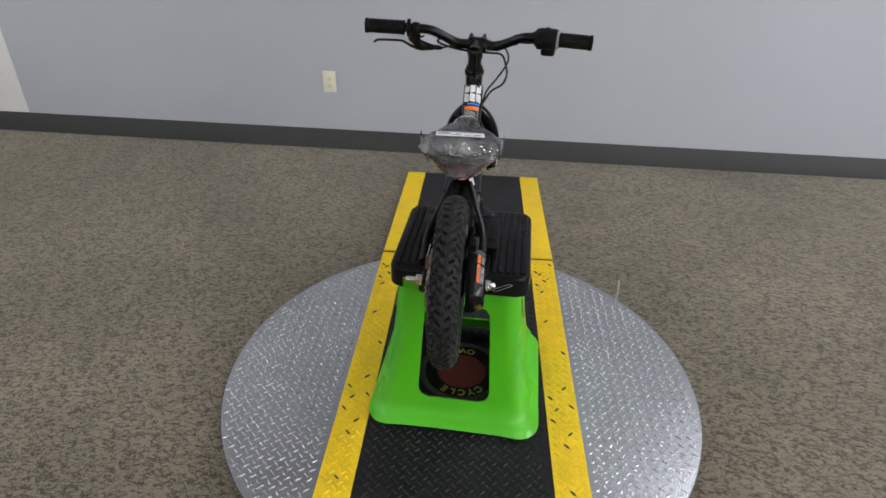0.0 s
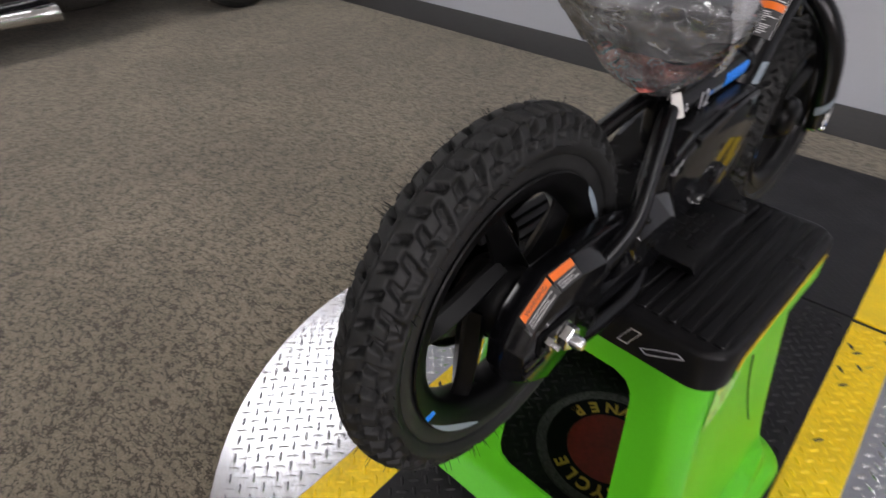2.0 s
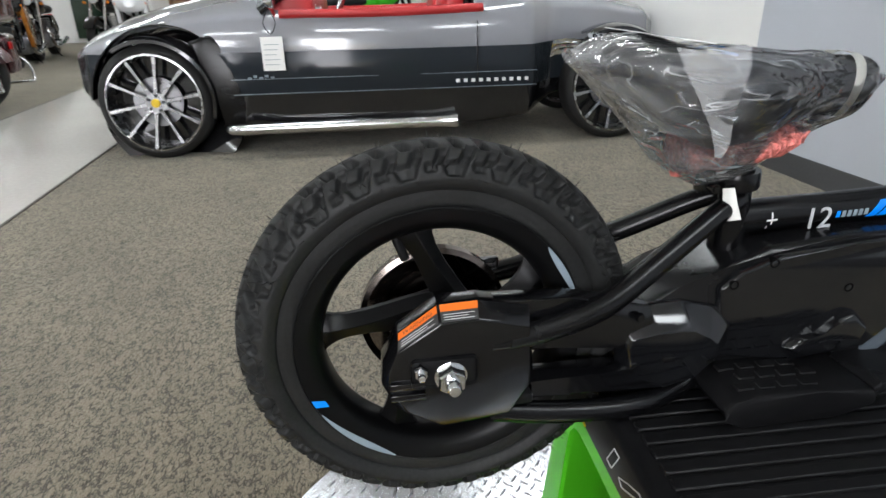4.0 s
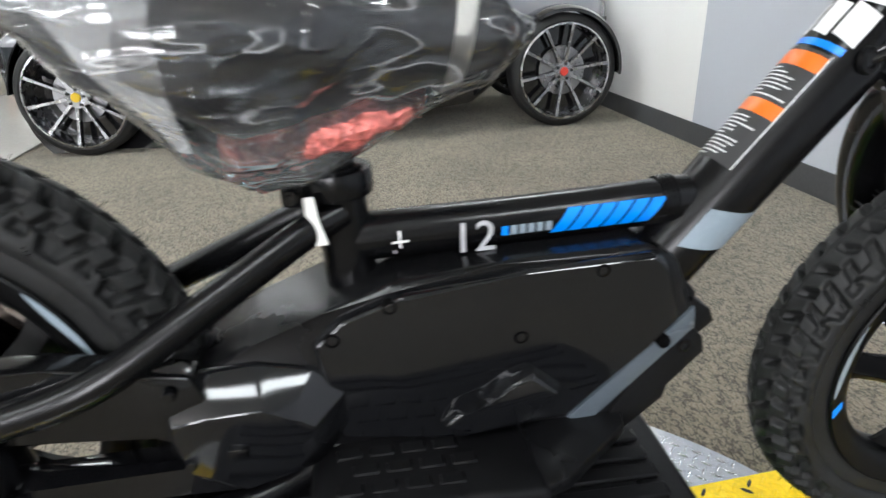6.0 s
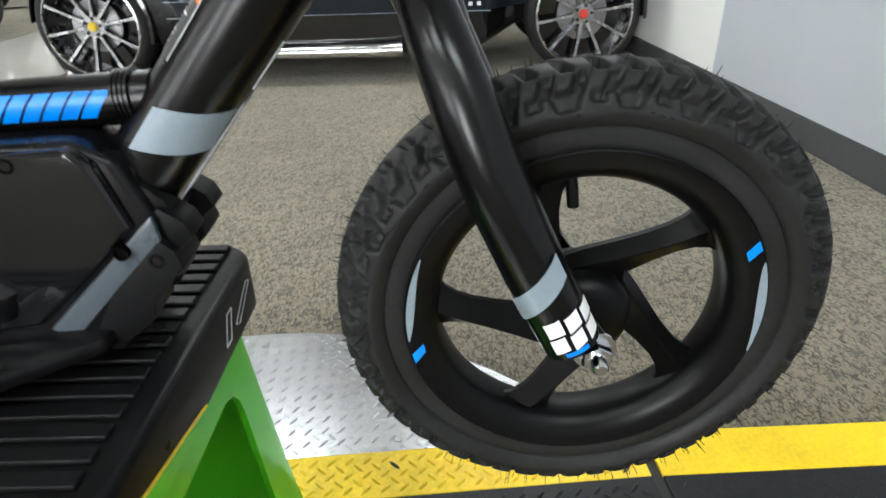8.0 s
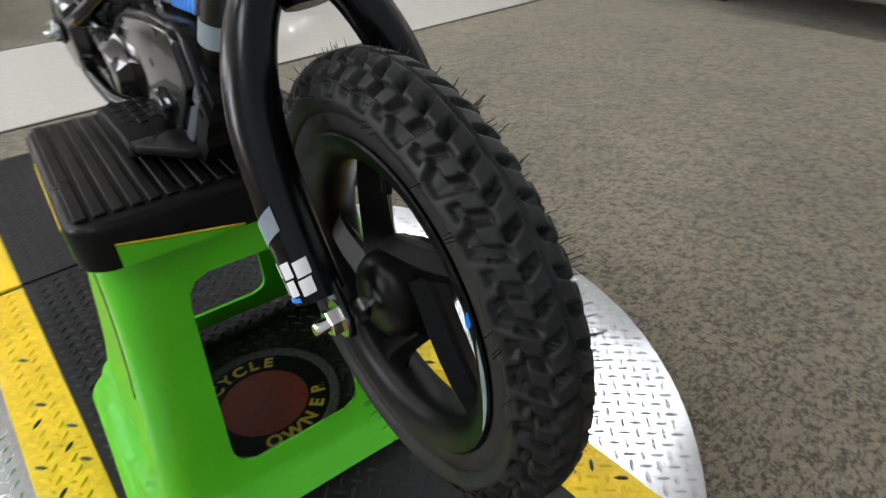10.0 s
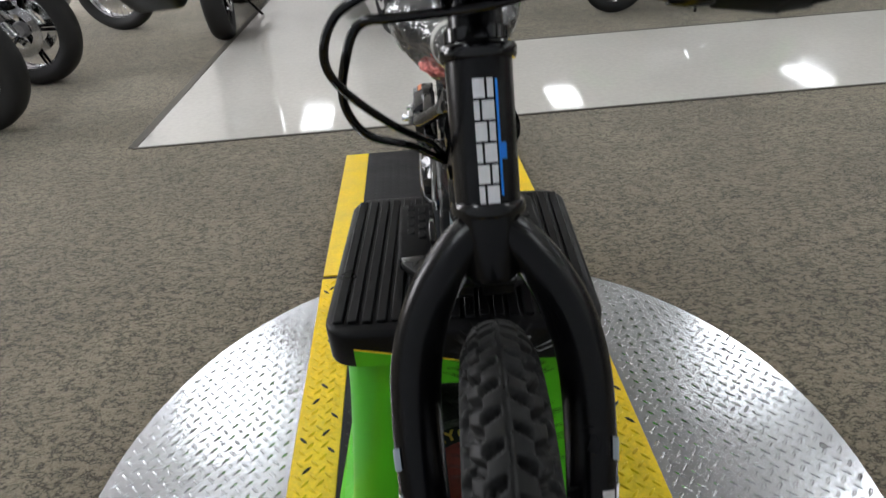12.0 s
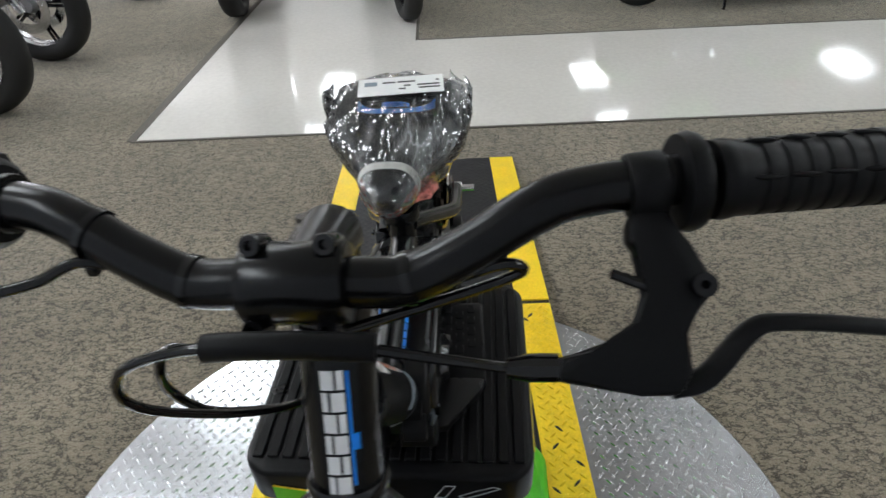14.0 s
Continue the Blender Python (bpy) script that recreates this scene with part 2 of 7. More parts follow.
def film_material(name, haze=0.032, tail=0.09):
    """Thin crumpled clear plastic: clear between the creases, cloudy where it is bunched at the tail."""
    m = bpy.data.materials.new(name)
    m.use_nodes = True
    nt = m.node_tree
    N, L = nt.nodes, nt.links
    N.remove(N["Principled BSDF"])
    out = N["Material Output"]
    tr, gl, df = N.new("ShaderNodeBsdfTransparent"), N.new("ShaderNodeBsdfGlossy"), N.new("ShaderNodeBsdfDiffuse")
    gl.inputs["Roughness"].default_value = 0.05
    df.inputs["Color"].default_value = (0.88, 0.90, 0.92, 1)
    tc, mp = N.new("ShaderNodeTexCoord"), N.new("ShaderNodeMapping")
    mp.inputs["Rotation"].default_value = (0.75, 0.15, 0.2)
    mp.inputs["Scale"].default_value = (1.0, 0.28, 1.4)
    L.new(tc.outputs["Object"], mp.inputs[0])

    def calc(op, a, b, c=None):
        n = N.new("ShaderNodeMath")
        n.operation = op
        for k, v in enumerate((a, b, c)):
            if isinstance(v, float):
                n.inputs[k].default_value = v
            elif v is not None:
                L.new(v, n.inputs[k])
        return n.outputs[0]

    def remap(v, a, b, c, d):
        r = N.new("ShaderNodeMapRange")
        for key, val in zip(("From Min", "From Max", "To Min", "To Max"), (a, b, c, d)):
            r.inputs[key].default_value = val
        L.new(v, r.inputs[0])
        return r.outputs[0]
    n1 = N.new("ShaderNodeTexNoise")
    n1.inputs["Scale"].default_value, n1.inputs["Detail"].default_value = 11.0, 2
    L.new(mp.outputs[0], n1.inputs[0])

    def folds(turn, stretch, scale):
        """Distance from a set of long pulled folds that run one way."""
        d = N.new("ShaderNodeMapping")
        d.inputs["Rotation"].default_value, d.inputs["Scale"].default_value = turn, stretch
        L.new(tc.outputs["Object"], d.inputs[0])
        f = N.new("ShaderNodeTexNoise")
        f.inputs["Scale"].default_value, f.inputs["Detail"].default_value = scale, 1.5
        L.new(d.outputs[0], f.inputs[0])
        return calc("ABSOLUTE", calc("SUBTRACT", f.outputs[0], 0.5), 0.0)
    long_, slant = folds((0.35, 0.0, 0.15), (1.0, 0.10, 1.0), 62.0), folds((-0.95, 0.2, 0.0), (1.0, 0.12, 1.0), 48.0)
    where = remap(n1.outputs[0], 0.44, 0.56, 0.0, 1.0)
    other = calc("SUBTRACT", 1.0, where)
    ridge = calc("ADD", calc("MULTIPLY", remap(long_, 0.0, 0.12, 1.0, 0.0), where), calc("MULTIPLY", remap(slant, 0.0, 0.12, 1.0, 0.0), other))
    b = N.new("ShaderNodeBump")
    b.inputs["Strength"].default_value, b.inputs["Distance"].default_value = 0.9, 0.004
    L.new(calc("ADD", calc("MULTIPLY", n1.outputs[0], 1.0), calc("MULTIPLY", ridge, 0.5)), b.inputs["Height"])
    L.new(b.outputs[0], gl.inputs["Normal"])
    # cloudiness: a few doubled patches, the bunched tail, fold lines whitened as painted glints
    crease_glint = calc("ADD", calc("MULTIPLY", remap(long_, 0.0, 0.014, 0.32, 0.0), calc("MULTIPLY", where, remap(n1.outputs[0], 0.50, 0.58, 0.0, 1.0))), calc("MULTIPLY", remap(slant, 0.0, 0.014, 0.32, 0.0), calc("MULTIPLY", other, remap(n1.outputs[0], 0.42, 0.50, 1.0, 0.0))))
    n2 = N.new("ShaderNodeTexNoise")
    n2.inputs["Scale"].default_value, n2.inputs["Detail"].default_value = 15.0, 1
    L.new(mp.outputs[0], n2.inputs[0])
    doubled = remap(n2.outputs[0], 0.54, 0.60, 0.0, 0.13)
    sep = N.new("ShaderNodeSeparateXYZ")
    L.new(tc.outputs["Object"], sep.inputs[0])
    bunch = calc("MULTIPLY", remap(sep.outputs[1], -0.205, -0.105, tail, 0.0), remap(n1.outputs[0], 0.35, 0.6, 0.5, 1.0))
    low = remap(sep.outputs[2], 0.222, 0.262, 0.17, 0.0)
    total = calc("ADD", calc("ADD", calc("ADD", crease_glint, doubled), calc("MAXIMUM", bunch, low)), haze)
    fr = N.new("ShaderNodeFresnel")
    fr.inputs["IOR"].default_value = 1.75
    L.new(b.outputs[0], fr.inputs["Normal"])
    a = N.new("ShaderNodeMixShader")
    L.new(total, a.inputs[0])
    L.new(tr.outputs[0], a.inputs[1])
    L.new(df.outputs[0], a.inputs[2])
    c = N.new("ShaderNodeMixShader")
    L.new(fr.outputs[0], c.inputs[0])
    L.new(a.outputs[0], c.inputs[1])
    L.new(gl.outputs[0], c.inputs[2])
    L.new(c.outputs[0], out.inputs[0])
    return m


M_CARPET = carpet_material("carpet", (0.268, 0.225, 0.163), (0.048, 0.039, 0.027))
M_TILE = surf("floor_tile", (0.60, 0.58, 0.54), 0.06, 0, 0.06, 1.2, 40, 0.01, 0.0005, rvar=0.03)
M_GREYWALL = surf("wall_grey_paint", (0.46, 0.485, 0.53), 0.75, 0, 0.03, 1.5, 260, 0.12, 0.001)
M_WHITEWALL = surf("wall_white_paint", (0.78, 0.78, 0.76), 0.7, 0, 0.03, 1.5, 260, 0.12, 0.001)
M_CEIL = surf("ceiling_tile", (0.75, 0.75, 0.73), 0.9, 0, 0.05, 3, 120, 0.2, 0.002)
M_BASEBOARD = surf("baseboard_rubber", (0.055, 0.056, 0.058), 0.55, 0, 0.12, 5, 90, 0.05)
M_STRIP = surf("edge_strip", (0.10, 0.09, 0.075), 0.5, 0.2, 0.25, 20, 150)
M_PLASTIC_IVORY = surf("ivory_plastic", (0.78, 0.73, 0.60), 0.35, 0, 0.03)
M_HOLE = surf("bolt_hole_shade", (0.0012, 0.0012, 0.0012), 0.8, 0, 0.1, spec=0.05)
M_DARK = surf("dark_slot", (0.01, 0.01, 0.01), 0.6, 0, 0.1)
M_ALU = surf("tread_plate_aluminium", (0.51, 0.52, 0.54), 0.21, 1.0, 0.10, 4, 60, 0.06, 0.0006, rvar=0.05)
# same metal as the plate, coloured lighter to paint the bars' highlights
M_ALUBAR = tinted_by_piece(surf("lit_tread_bar_aluminium", (0.58, 0.59, 0.61), 0.22, 1.0, 0.06, 8, 120, 0.05, rvar=0.06), 0.10)
M_BLACKPLATE = surf("black_painted_plate", (0.013, 0.013, 0.0145), 0.42, 0, 0.35, 9, 160, 0.2, 0.0008, spec=0.22)
M_YELLOW = surf("yellow_painted_plate", (0.88, 0.60, 0.004), 0.42, 0, 0.12, 14, 160, 0.15, 0.0008)
M_YELLOWBASE = surf("scuffed_yellow_plate", (0.86, 0.58, 0.004), 0.45, 0, 0.15, 22, 140, 0.2, 0.0008)
M_SCREW = surf("zinc_screw", (0.35, 0.35, 0.36), 0.35, 1.0, 0.2, 40, 300)
M_GREEN = surf("green_plastic", (0.085, 0.50, 0.012), 0.36, 0, 0.05, 7, 420, 0.12, 0.0006, rvar=0.05)
M_STEPBLACK = surf("step_black_rubber", (0.0065, 0.0065, 0.007), 0.36, 0, 0.25, 12, 300, 0.2, 0.0006, spec=0.15)
M_LINE = surf("silver_line", (0.55, 0.56, 0.58), 0.4, 0.3, 0.1)
M_RUBBER = surf("tyre_rubber", (0.0135, 0.0138, 0.0137), 0.54, 0, 0.3, 18, 260, 0.25, 0.0006, rvar=0.12, spec=0.24)
M_SATIN = surf("satin_black_paint", (0.0028, 0.0028, 0.0032), 0.24, 0, 0.15, 10, 500, 0.05, 0.0004, rvar=0.05, spec=0.29)
M_GLOSS = surf("gloss_black_plastic", (0.003, 0.003, 0.0035), 0.11, 0, 0.2, 10, 400, 0.04, 0.0003, rvar=0.06)
M_HOUSE = surf("housing_black_plastic", (0.0050, 0.0052, 0.0060), 0.08, 0, 0.2, 10, 400, 0.02, 0.0003, rvar=0.03, spec=0.55)
M_HOUSETOP = surf("textured_black_plastic", (0.005, 0.005, 0.0055), 0.27, 0, 0.2, 10, 500, 0.08, 0.0004, spec=0.3)
M_WHEEL = surf("wheel_black_paint", (0.0025, 0.0025, 0.0027), 0.36, 0, 0.15, 10, 500, 0.06, 0.0004, rvar=0.05, spec=0.16)
M_MATTE = surf("matte_black_plastic", (0.005, 0.005, 0.0054), 0.44, 0, 0.2, 10, 500, 0.15, 0.0005, spec=0.14)
M_GREYDECAL = surf("grey_decal", (0.22, 0.27, 0.31), 0.35, 0, 0.06)
# blue-grey that paints the reflection on the housing's slanted edge
M_EDGESHEEN = surf("painted_edge_reflection", (0.075, 0.092, 0.108), 0.26, 0, 0.1, 12, 300, 0.05, 0.0004)
M_BLUE = surf("blue_decal", (0.002, 0.225, 0.84), 0.35, 0, 0.05)
M_WHITE = surf("white_decal", (0.80, 0.80, 0.80), 0.4, 0, 0.04)
M_ORANGE = surf("orange_sticker", (0.80, 0.16, 0.01), 0.4, 0, 0.05)
M_STICKERGREEN = surf("pale_green_print", (0.30, 0.62, 0.16), 0.4, 0, 0.6, 60, 140, 0.0)
M_YELLOWMARK = surf("yellow_mark", (0.75, 0.55, 0.02), 0.45, 0, 0.08)
M_CHROME = surf("zinc_plated_steel", (0.72, 0.73, 0.74), 0.16, 1.0, 0.08, 30, 200, 0.05, rvar=0.08)
M_BRAKE = surf("brake_drum_steel", (0.17, 0.145, 0.13), 0.16, 1.0, 0.2, 16, 120, 0.08)
M_SEAT = surf("seat_vinyl", (0.014, 0.015, 0.018), 0.5, 0, 0.15, 10, 420, 0.3, 0.0006, spec=0.22)
M_FILM = film_material("clear_film", 0.022, 0.13)
M_FILMTAIL = film_material("cloudy_film", 0.10, 0.10)
M_FILMFOLD = film_material("folded_film", 0.24, 0.10)
M_REDFOAM = surf("red_foam_wrap", (0.72, 0.20, 0.17), 0.18, 0, 0.55, 110, 190, 1.0, 0.007)
M_STRAP = surf("white_strap", (0.72, 0.72, 0.68), 0.5, 0, 0.06, 30, 200)
M_LABEL = surf("paper_label", (0.85, 0.85, 0.83), 0.55, 0, 0.03)
M_INK = surf("printed_ink", (0.03, 0.03, 0.03), 0.6, 0, 0.05)
M_SIGNRED = surf("sign_dark_red", (0.24, 0.020, 0.012), 0.5, 0, 0.25, 20, 120)
M_MATRIM = surf("speckled_rubber", (0.06, 0.06, 0.058), 0.8, 0, 0.9, 160, 420, 0.4, 0.001)
M_GOLD = surf("sign_gold", (0.62, 0.42, 0.05), 0.5, 0, 0.15, 20, 120)

# ---- the large structure ----
X0, X1, Y0 = -17.0, 7.0, -15.0


def wall_y(x):
    return 2.188 - 0.029 * x


def sheet(name, lo, hi, z, material, label, category):
    """A thin floor covering with its own thickness."""
    return solid(name, boxed((lo[0], lo[1], z - 0.03), (hi[0], hi[1], z)), material, label, category, kind="structure", smooth=False)


sheet("floor", (X0, Y0), (X1, 2.6), FLOOR, M_CARPET, "brown-grey flecked commercial loop carpet over the showroom floor", "carpet")
# polished walkway: one arm along x, one arm towards the back
TX, TX2, TY, TY2 = 1.318, 0.085, -1.605, -2.90
bm = bmesh.new()
box(bm, (X0 + 0.1, TY2, FLOOR - 0.01), (TX, TY, FLOOR + 0.004))
box(bm, (TX2, Y0 + 0.1, FLOOR - 0.01), (TX, TY2 - 0.0002, FLOOR + 0.004))
solid("walkway", bm, M_TILE, "polished off-white tile walkway crossing the carpeted showroom", "floor", kind="structure", smooth=False)
bm = bmesh.new()
box(bm, (X0 + 0.1, TY, FLOOR), (TX + 0.02, TY + 0.016, FLOOR + 0.006), 0.002)
box(bm, (TX + 0.0005, Y0 + 0.1, FLOOR), (TX + 0.045, TY - 0.001, FLOOR + 0.006), 0.002)
box(bm, (X0 + 0.1, TY2 - 0.02, FLOOR), (TX2 - 0.001, TY2 - 0.0005, FLOOR + 0.006), 0.002)
box(bm, (TX2 - 0.02, Y0 + 0.1, FLOOR), (TX2 - 0.0005, TY2 - 0.021, FLOOR + 0.006), 0.002)
solid("trim", bm, M_STRIP, "dark metal edge strip between the carpet and the tile", "edge strip", kind="structure")

# north wall: grey field to the east of a straight paint edge, white beyond
PAINT_X = -2.665


def wall_piece(name, xa, xb, material, label):
    bm = bmesh.new()
    prism(bm, [(xa, wall_y(xa)), (xb, wall_y(xb)), (xb, wall_y(xb) + 0.15), (xa, wall_y(xa) + 0.15)], FLOOR, CEIL, axis="z")
    return solid(name, bm, material, label, "wall", kind="structure", smooth=False)


wall_piece("wall_north_1", PAINT_X, X1, M_GREYWALL, "plain painted wall in pale blue-grey")
wall_piece("wall_north_2", X0, PAINT_X - 0.0005, M_WHITEWALL, "plain white painted wall beside the grey one")
bm = bmesh.new()
prism(bm, [(X0 + 0.1, wall_y(X0 + 0.1) - 0.009), (X1 - 0.1, wall_y(X1 - 0.1) - 0.009), (X1 - 0.1, wall_y(X1 - 0.1)), (X0 + 0.1, wall_y(X0 + 0.1))], FLOOR, FLOOR + 0.118, axis="z")
bmesh.ops.bevel(bm, geom=[e for e in bm.edges if all(v.co.z > FLOOR + 0.1 for v in e.verts)], offset=0.004, segments=2, affect="EDGES", profile=0.5)
solid("baseboard", bm, M_BASEBOARD, "dark charcoal rubber baseboard along the wall", "baseboard", kind="structure")
solid("wall_west", boxed((X0 - 0.15, Y0, FLOOR), (X0, 2.6, CEIL)), M_WHITEWALL, "white wall at the far side of the showroom", "wall", kind="structure", smooth=False)
solid("wall_south", boxed((X0, Y0 - 0.15, FLOOR), (X1, Y0, CEIL)), M_WHITEWALL, "white wall at the back of the showroom", "wall", kind="structure", smooth=False)

# east wall: a shop front with three tall windows
bm = bmesh.new()
WIN = [(-13.0, -9.5), (-8.7, -5.2), (-4.4, -0.9)]
edges = [Y0] + [v for w in WIN for v in w] + [2.6]
for a, b in zip(edges[0::2], edges[1::2]):
    box(bm, (X1, a, FLOOR), (X1 + 0.2, b, CEIL))
for a, b in WIN:
    box(bm, (X1, a, FLOOR), (X1 + 0.2, b, 0.45))
    box(bm, (X1, a, 2.75), (X1 + 0.2, b, CEIL))
solid("wall_east", bm, M_WHITEWALL, "white shop-front wall with three tall window openings", "wall", kind="structure", smooth=False)
for i, (a, b) in enumerate(WIN):
    w = thing("window_%d" % (i + 1), (X1 + 0.1, (a + b) / 2, 0.45), "tall shop window with dark metal frame", "window", "shop windows", "structure")
    bm = bmesh.new()
    for lo, hi in (((X1 + 0.06, a, 0.45), (X1 + 0.14, a + 0.06, 2.75)), ((X1 + 0.06, b - 0.06, 0.45), (X1 + 0.14, b, 2.75)),
                   ((X1 + 0.06, a + 0.061, 0.45), (X1 + 0.14, b - 0.061, 0.51)), ((X1 + 0.06, a + 0.061, 2.69), (X1 + 0.14, b - 0.061, 2.75)),
                   ((X1 + 0.06, (a + b) / 2 - 0.03, 0.511), (X1 + 0.14, (a + b) / 2 + 0.03, 2.689))):
        box(bm, lo, hi, 0.004)
    part("window_frame", bm, M_BASEBOARD, w)
    lamp = bpy.data.lights.new("window_light", "AREA")
    lamp.shape, lamp.size, lamp.size_y, lamp.energy, lamp.color = "RECTANGLE", 2.1, b - a - 0.2, WINDOW_WATTS, (1.0, 0.965, 0.99)
    lo = new("window_light", lamp)
    lo.matrix_world = look((X1 + 0.03, (a + b) / 2, 1.6), (X1 - 2, (a + b) / 2, 1.5))
solid("ground", boxed((-60, -60, FLOOR - 0.4), (90, 60, FLOOR - 0.06)), M_STRIP, "dark pavement outside the building", "ground", kind="structure", smooth=False)

# ceiling with its light panels
solid("ceiling", boxed((X0, Y0, CEIL), (X1, 2.6, CEIL + 0.2)), M_CEIL, "white acoustic tile ceiling", "ceiling", kind="structure", smooth=False)
M_PANEL = glow("light_panel", (0.970, 0.995, 1.0), PANEL_GLOW)


def light_panel():
    t = thing("ceiling_light", (0, 0, 0), "white recessed fluorescent ceiling light panel, switched on", "ceiling light", "ceiling lights")
    bm = bmesh.new()
    for lo, hi in (((-0.33, -0.63, -0.03), (-0.30, 0.63, 0)), ((0.30, -0.63, -0.03), (0.33, 0.63, 0)), ((-0.2995, -0.63, -0.03), (0.2995, -0.60, 0)), ((-0.2995, 0.60, -0.03), (0.2995, 0.63, 0))):
        box(bm, lo, hi, 0.004)
    part("frame", bm, M_WHITEWALL, t)
    part("diffuser", boxed((-0.299, -0.599, -0.018), (0.299, 0.599, -0.004)), M_PANEL, t, smooth=False)
    return t


lp = light_panel()
spots = [(x, y) for x in (-13.7, -8.4, -3.1, 2.1) for y in (1.45, -0.9, -3.4, -6.0, -8.6, -11.2)]
for i, (x, y) in enumerate(spots):
    m = pose(x, y, CEIL - 0.001)
    if i == 0:
        lp.matrix_basis = m
    else:
        copy_thing(lp, m)


# wall outlet
def outlet():
    x, z = -0.815, 0.340
    y = wall_y(x)
    t = thing("wall_outlet", (x, y, z), "ivory plastic duplex power outlet plate on the wall", "outlet")
    part("plate", boxed((x - 0.036, y - 0.006, z - 0.058), (x + 0.036, y + 0.001, z + 0.058), 0.003), M_PLASTIC_IVORY, t)
    for s in (1, -1):
        c = z + s * 0.0195
        bm = lathed([(0, 0), (0.0165, 0), (0.017, -0.001), (0.0165, -0.003), (0, -0.003)], (x, y - 0.006, c), (0, 1, 0), 20)
        sock = part("socket", bm, M_PLASTIC_IVORY, t)
        for dx, w, h in ((-0.006, 0.0022, 0.008), (0.006, 0.0022, 0.0065)):
            part("slot", boxed((x + dx - w / 2, y - 0.0096, c - h / 2), (x + dx + w / 2, y - 0.0086, c + h / 2)), M_DARK, sock, smooth=False)
        part("slot", lathed([(0, 0), (0.0024, 0), (0.0024, -0.0008), (0, -0.0008)], (x, y - 0.0088, c - 0.009), (0, 1, 0), 10), M_DARK, sock)
    part("screw", lathed([(0, 0), (0.003, 0), (0.0025, -0.0012), (0, -0.0014)], (x, y - 0.006, z), (0, 1, 0), 12), M_PLASTIC_IVORY, t)


outlet()


# ---- turntable with its drive-on plank ----
CX, CY, RD = 0.0, 0.338, 0.706
PLANK, YEL = 0.342, 0.092
JF, JB = 1.008, -0.349


def tread_bars(x0, x1, y0, y1, z, inside, pitch=0.0205, length=0.0128, width=0.0030, high=0.0025):
    """Raised lozenges on a slanting grid, each pointing at the flank of the next."""
    vs, fs = [], []
    mx, my = 0.5 * (x0 + x1), 0.5 * (y0 + y1)
    n = int(0.5 * math.hypot(x1 - x0, y1 - y0) / pitch) + 2
    for i in range(-n, n + 1):
        for j in range(-n, n + 1):
            x, y = mx + (i - j) * pitch * 0.7071, my + (i + j) * pitch * 0.7071
            if not (x0 < x < x1 and y0 < y < y1 and inside(x, y)):
                continue
            a = radians(45 if (i + j) % 2 else -45)
            c, s = math.cos(a), math.sin(a)
            k = len(vs)
            for u, v, h in ((-length, 0, 0), (-length * 0.45, -width, 0), (length * 0.45, -width, 0), (length, 0, 0), (length * 0.45, width, 0), (-length * 0.45, width, 0),
                            (-length * 0.6, 0, high), (-length * 0.3, -width * 0.45, high), (length * 0.3, -width * 0.45, high), (length * 0.6, 0, high), (length * 0.3, width * 0.45, high), (-length * 0.3, width * 0.45, high)):
                vs.append((x + u * c - v * s, y + u * s + v * c, z + h))
            for q in range(6):
                fs.append((k + q, k + (q + 1) % 6, k + 6 + (q + 1) % 6, k + 6 + q))
            fs.append(tuple(k + 6 + q for q in range(6)))
    return vs, fs


def tread_part(name, args, material, parent, label=""):
    vs, fs = tread_bars(*args)
    b = BASE[parent.name]
    ob = raw(name, [(x - b.x, y - b.y, z - b.z) for x, y, z in vs], fs, material, True)
    ob.parent = parent
    BASE[ob.name] = b
    return tagged(ob, label, kind="stuff")


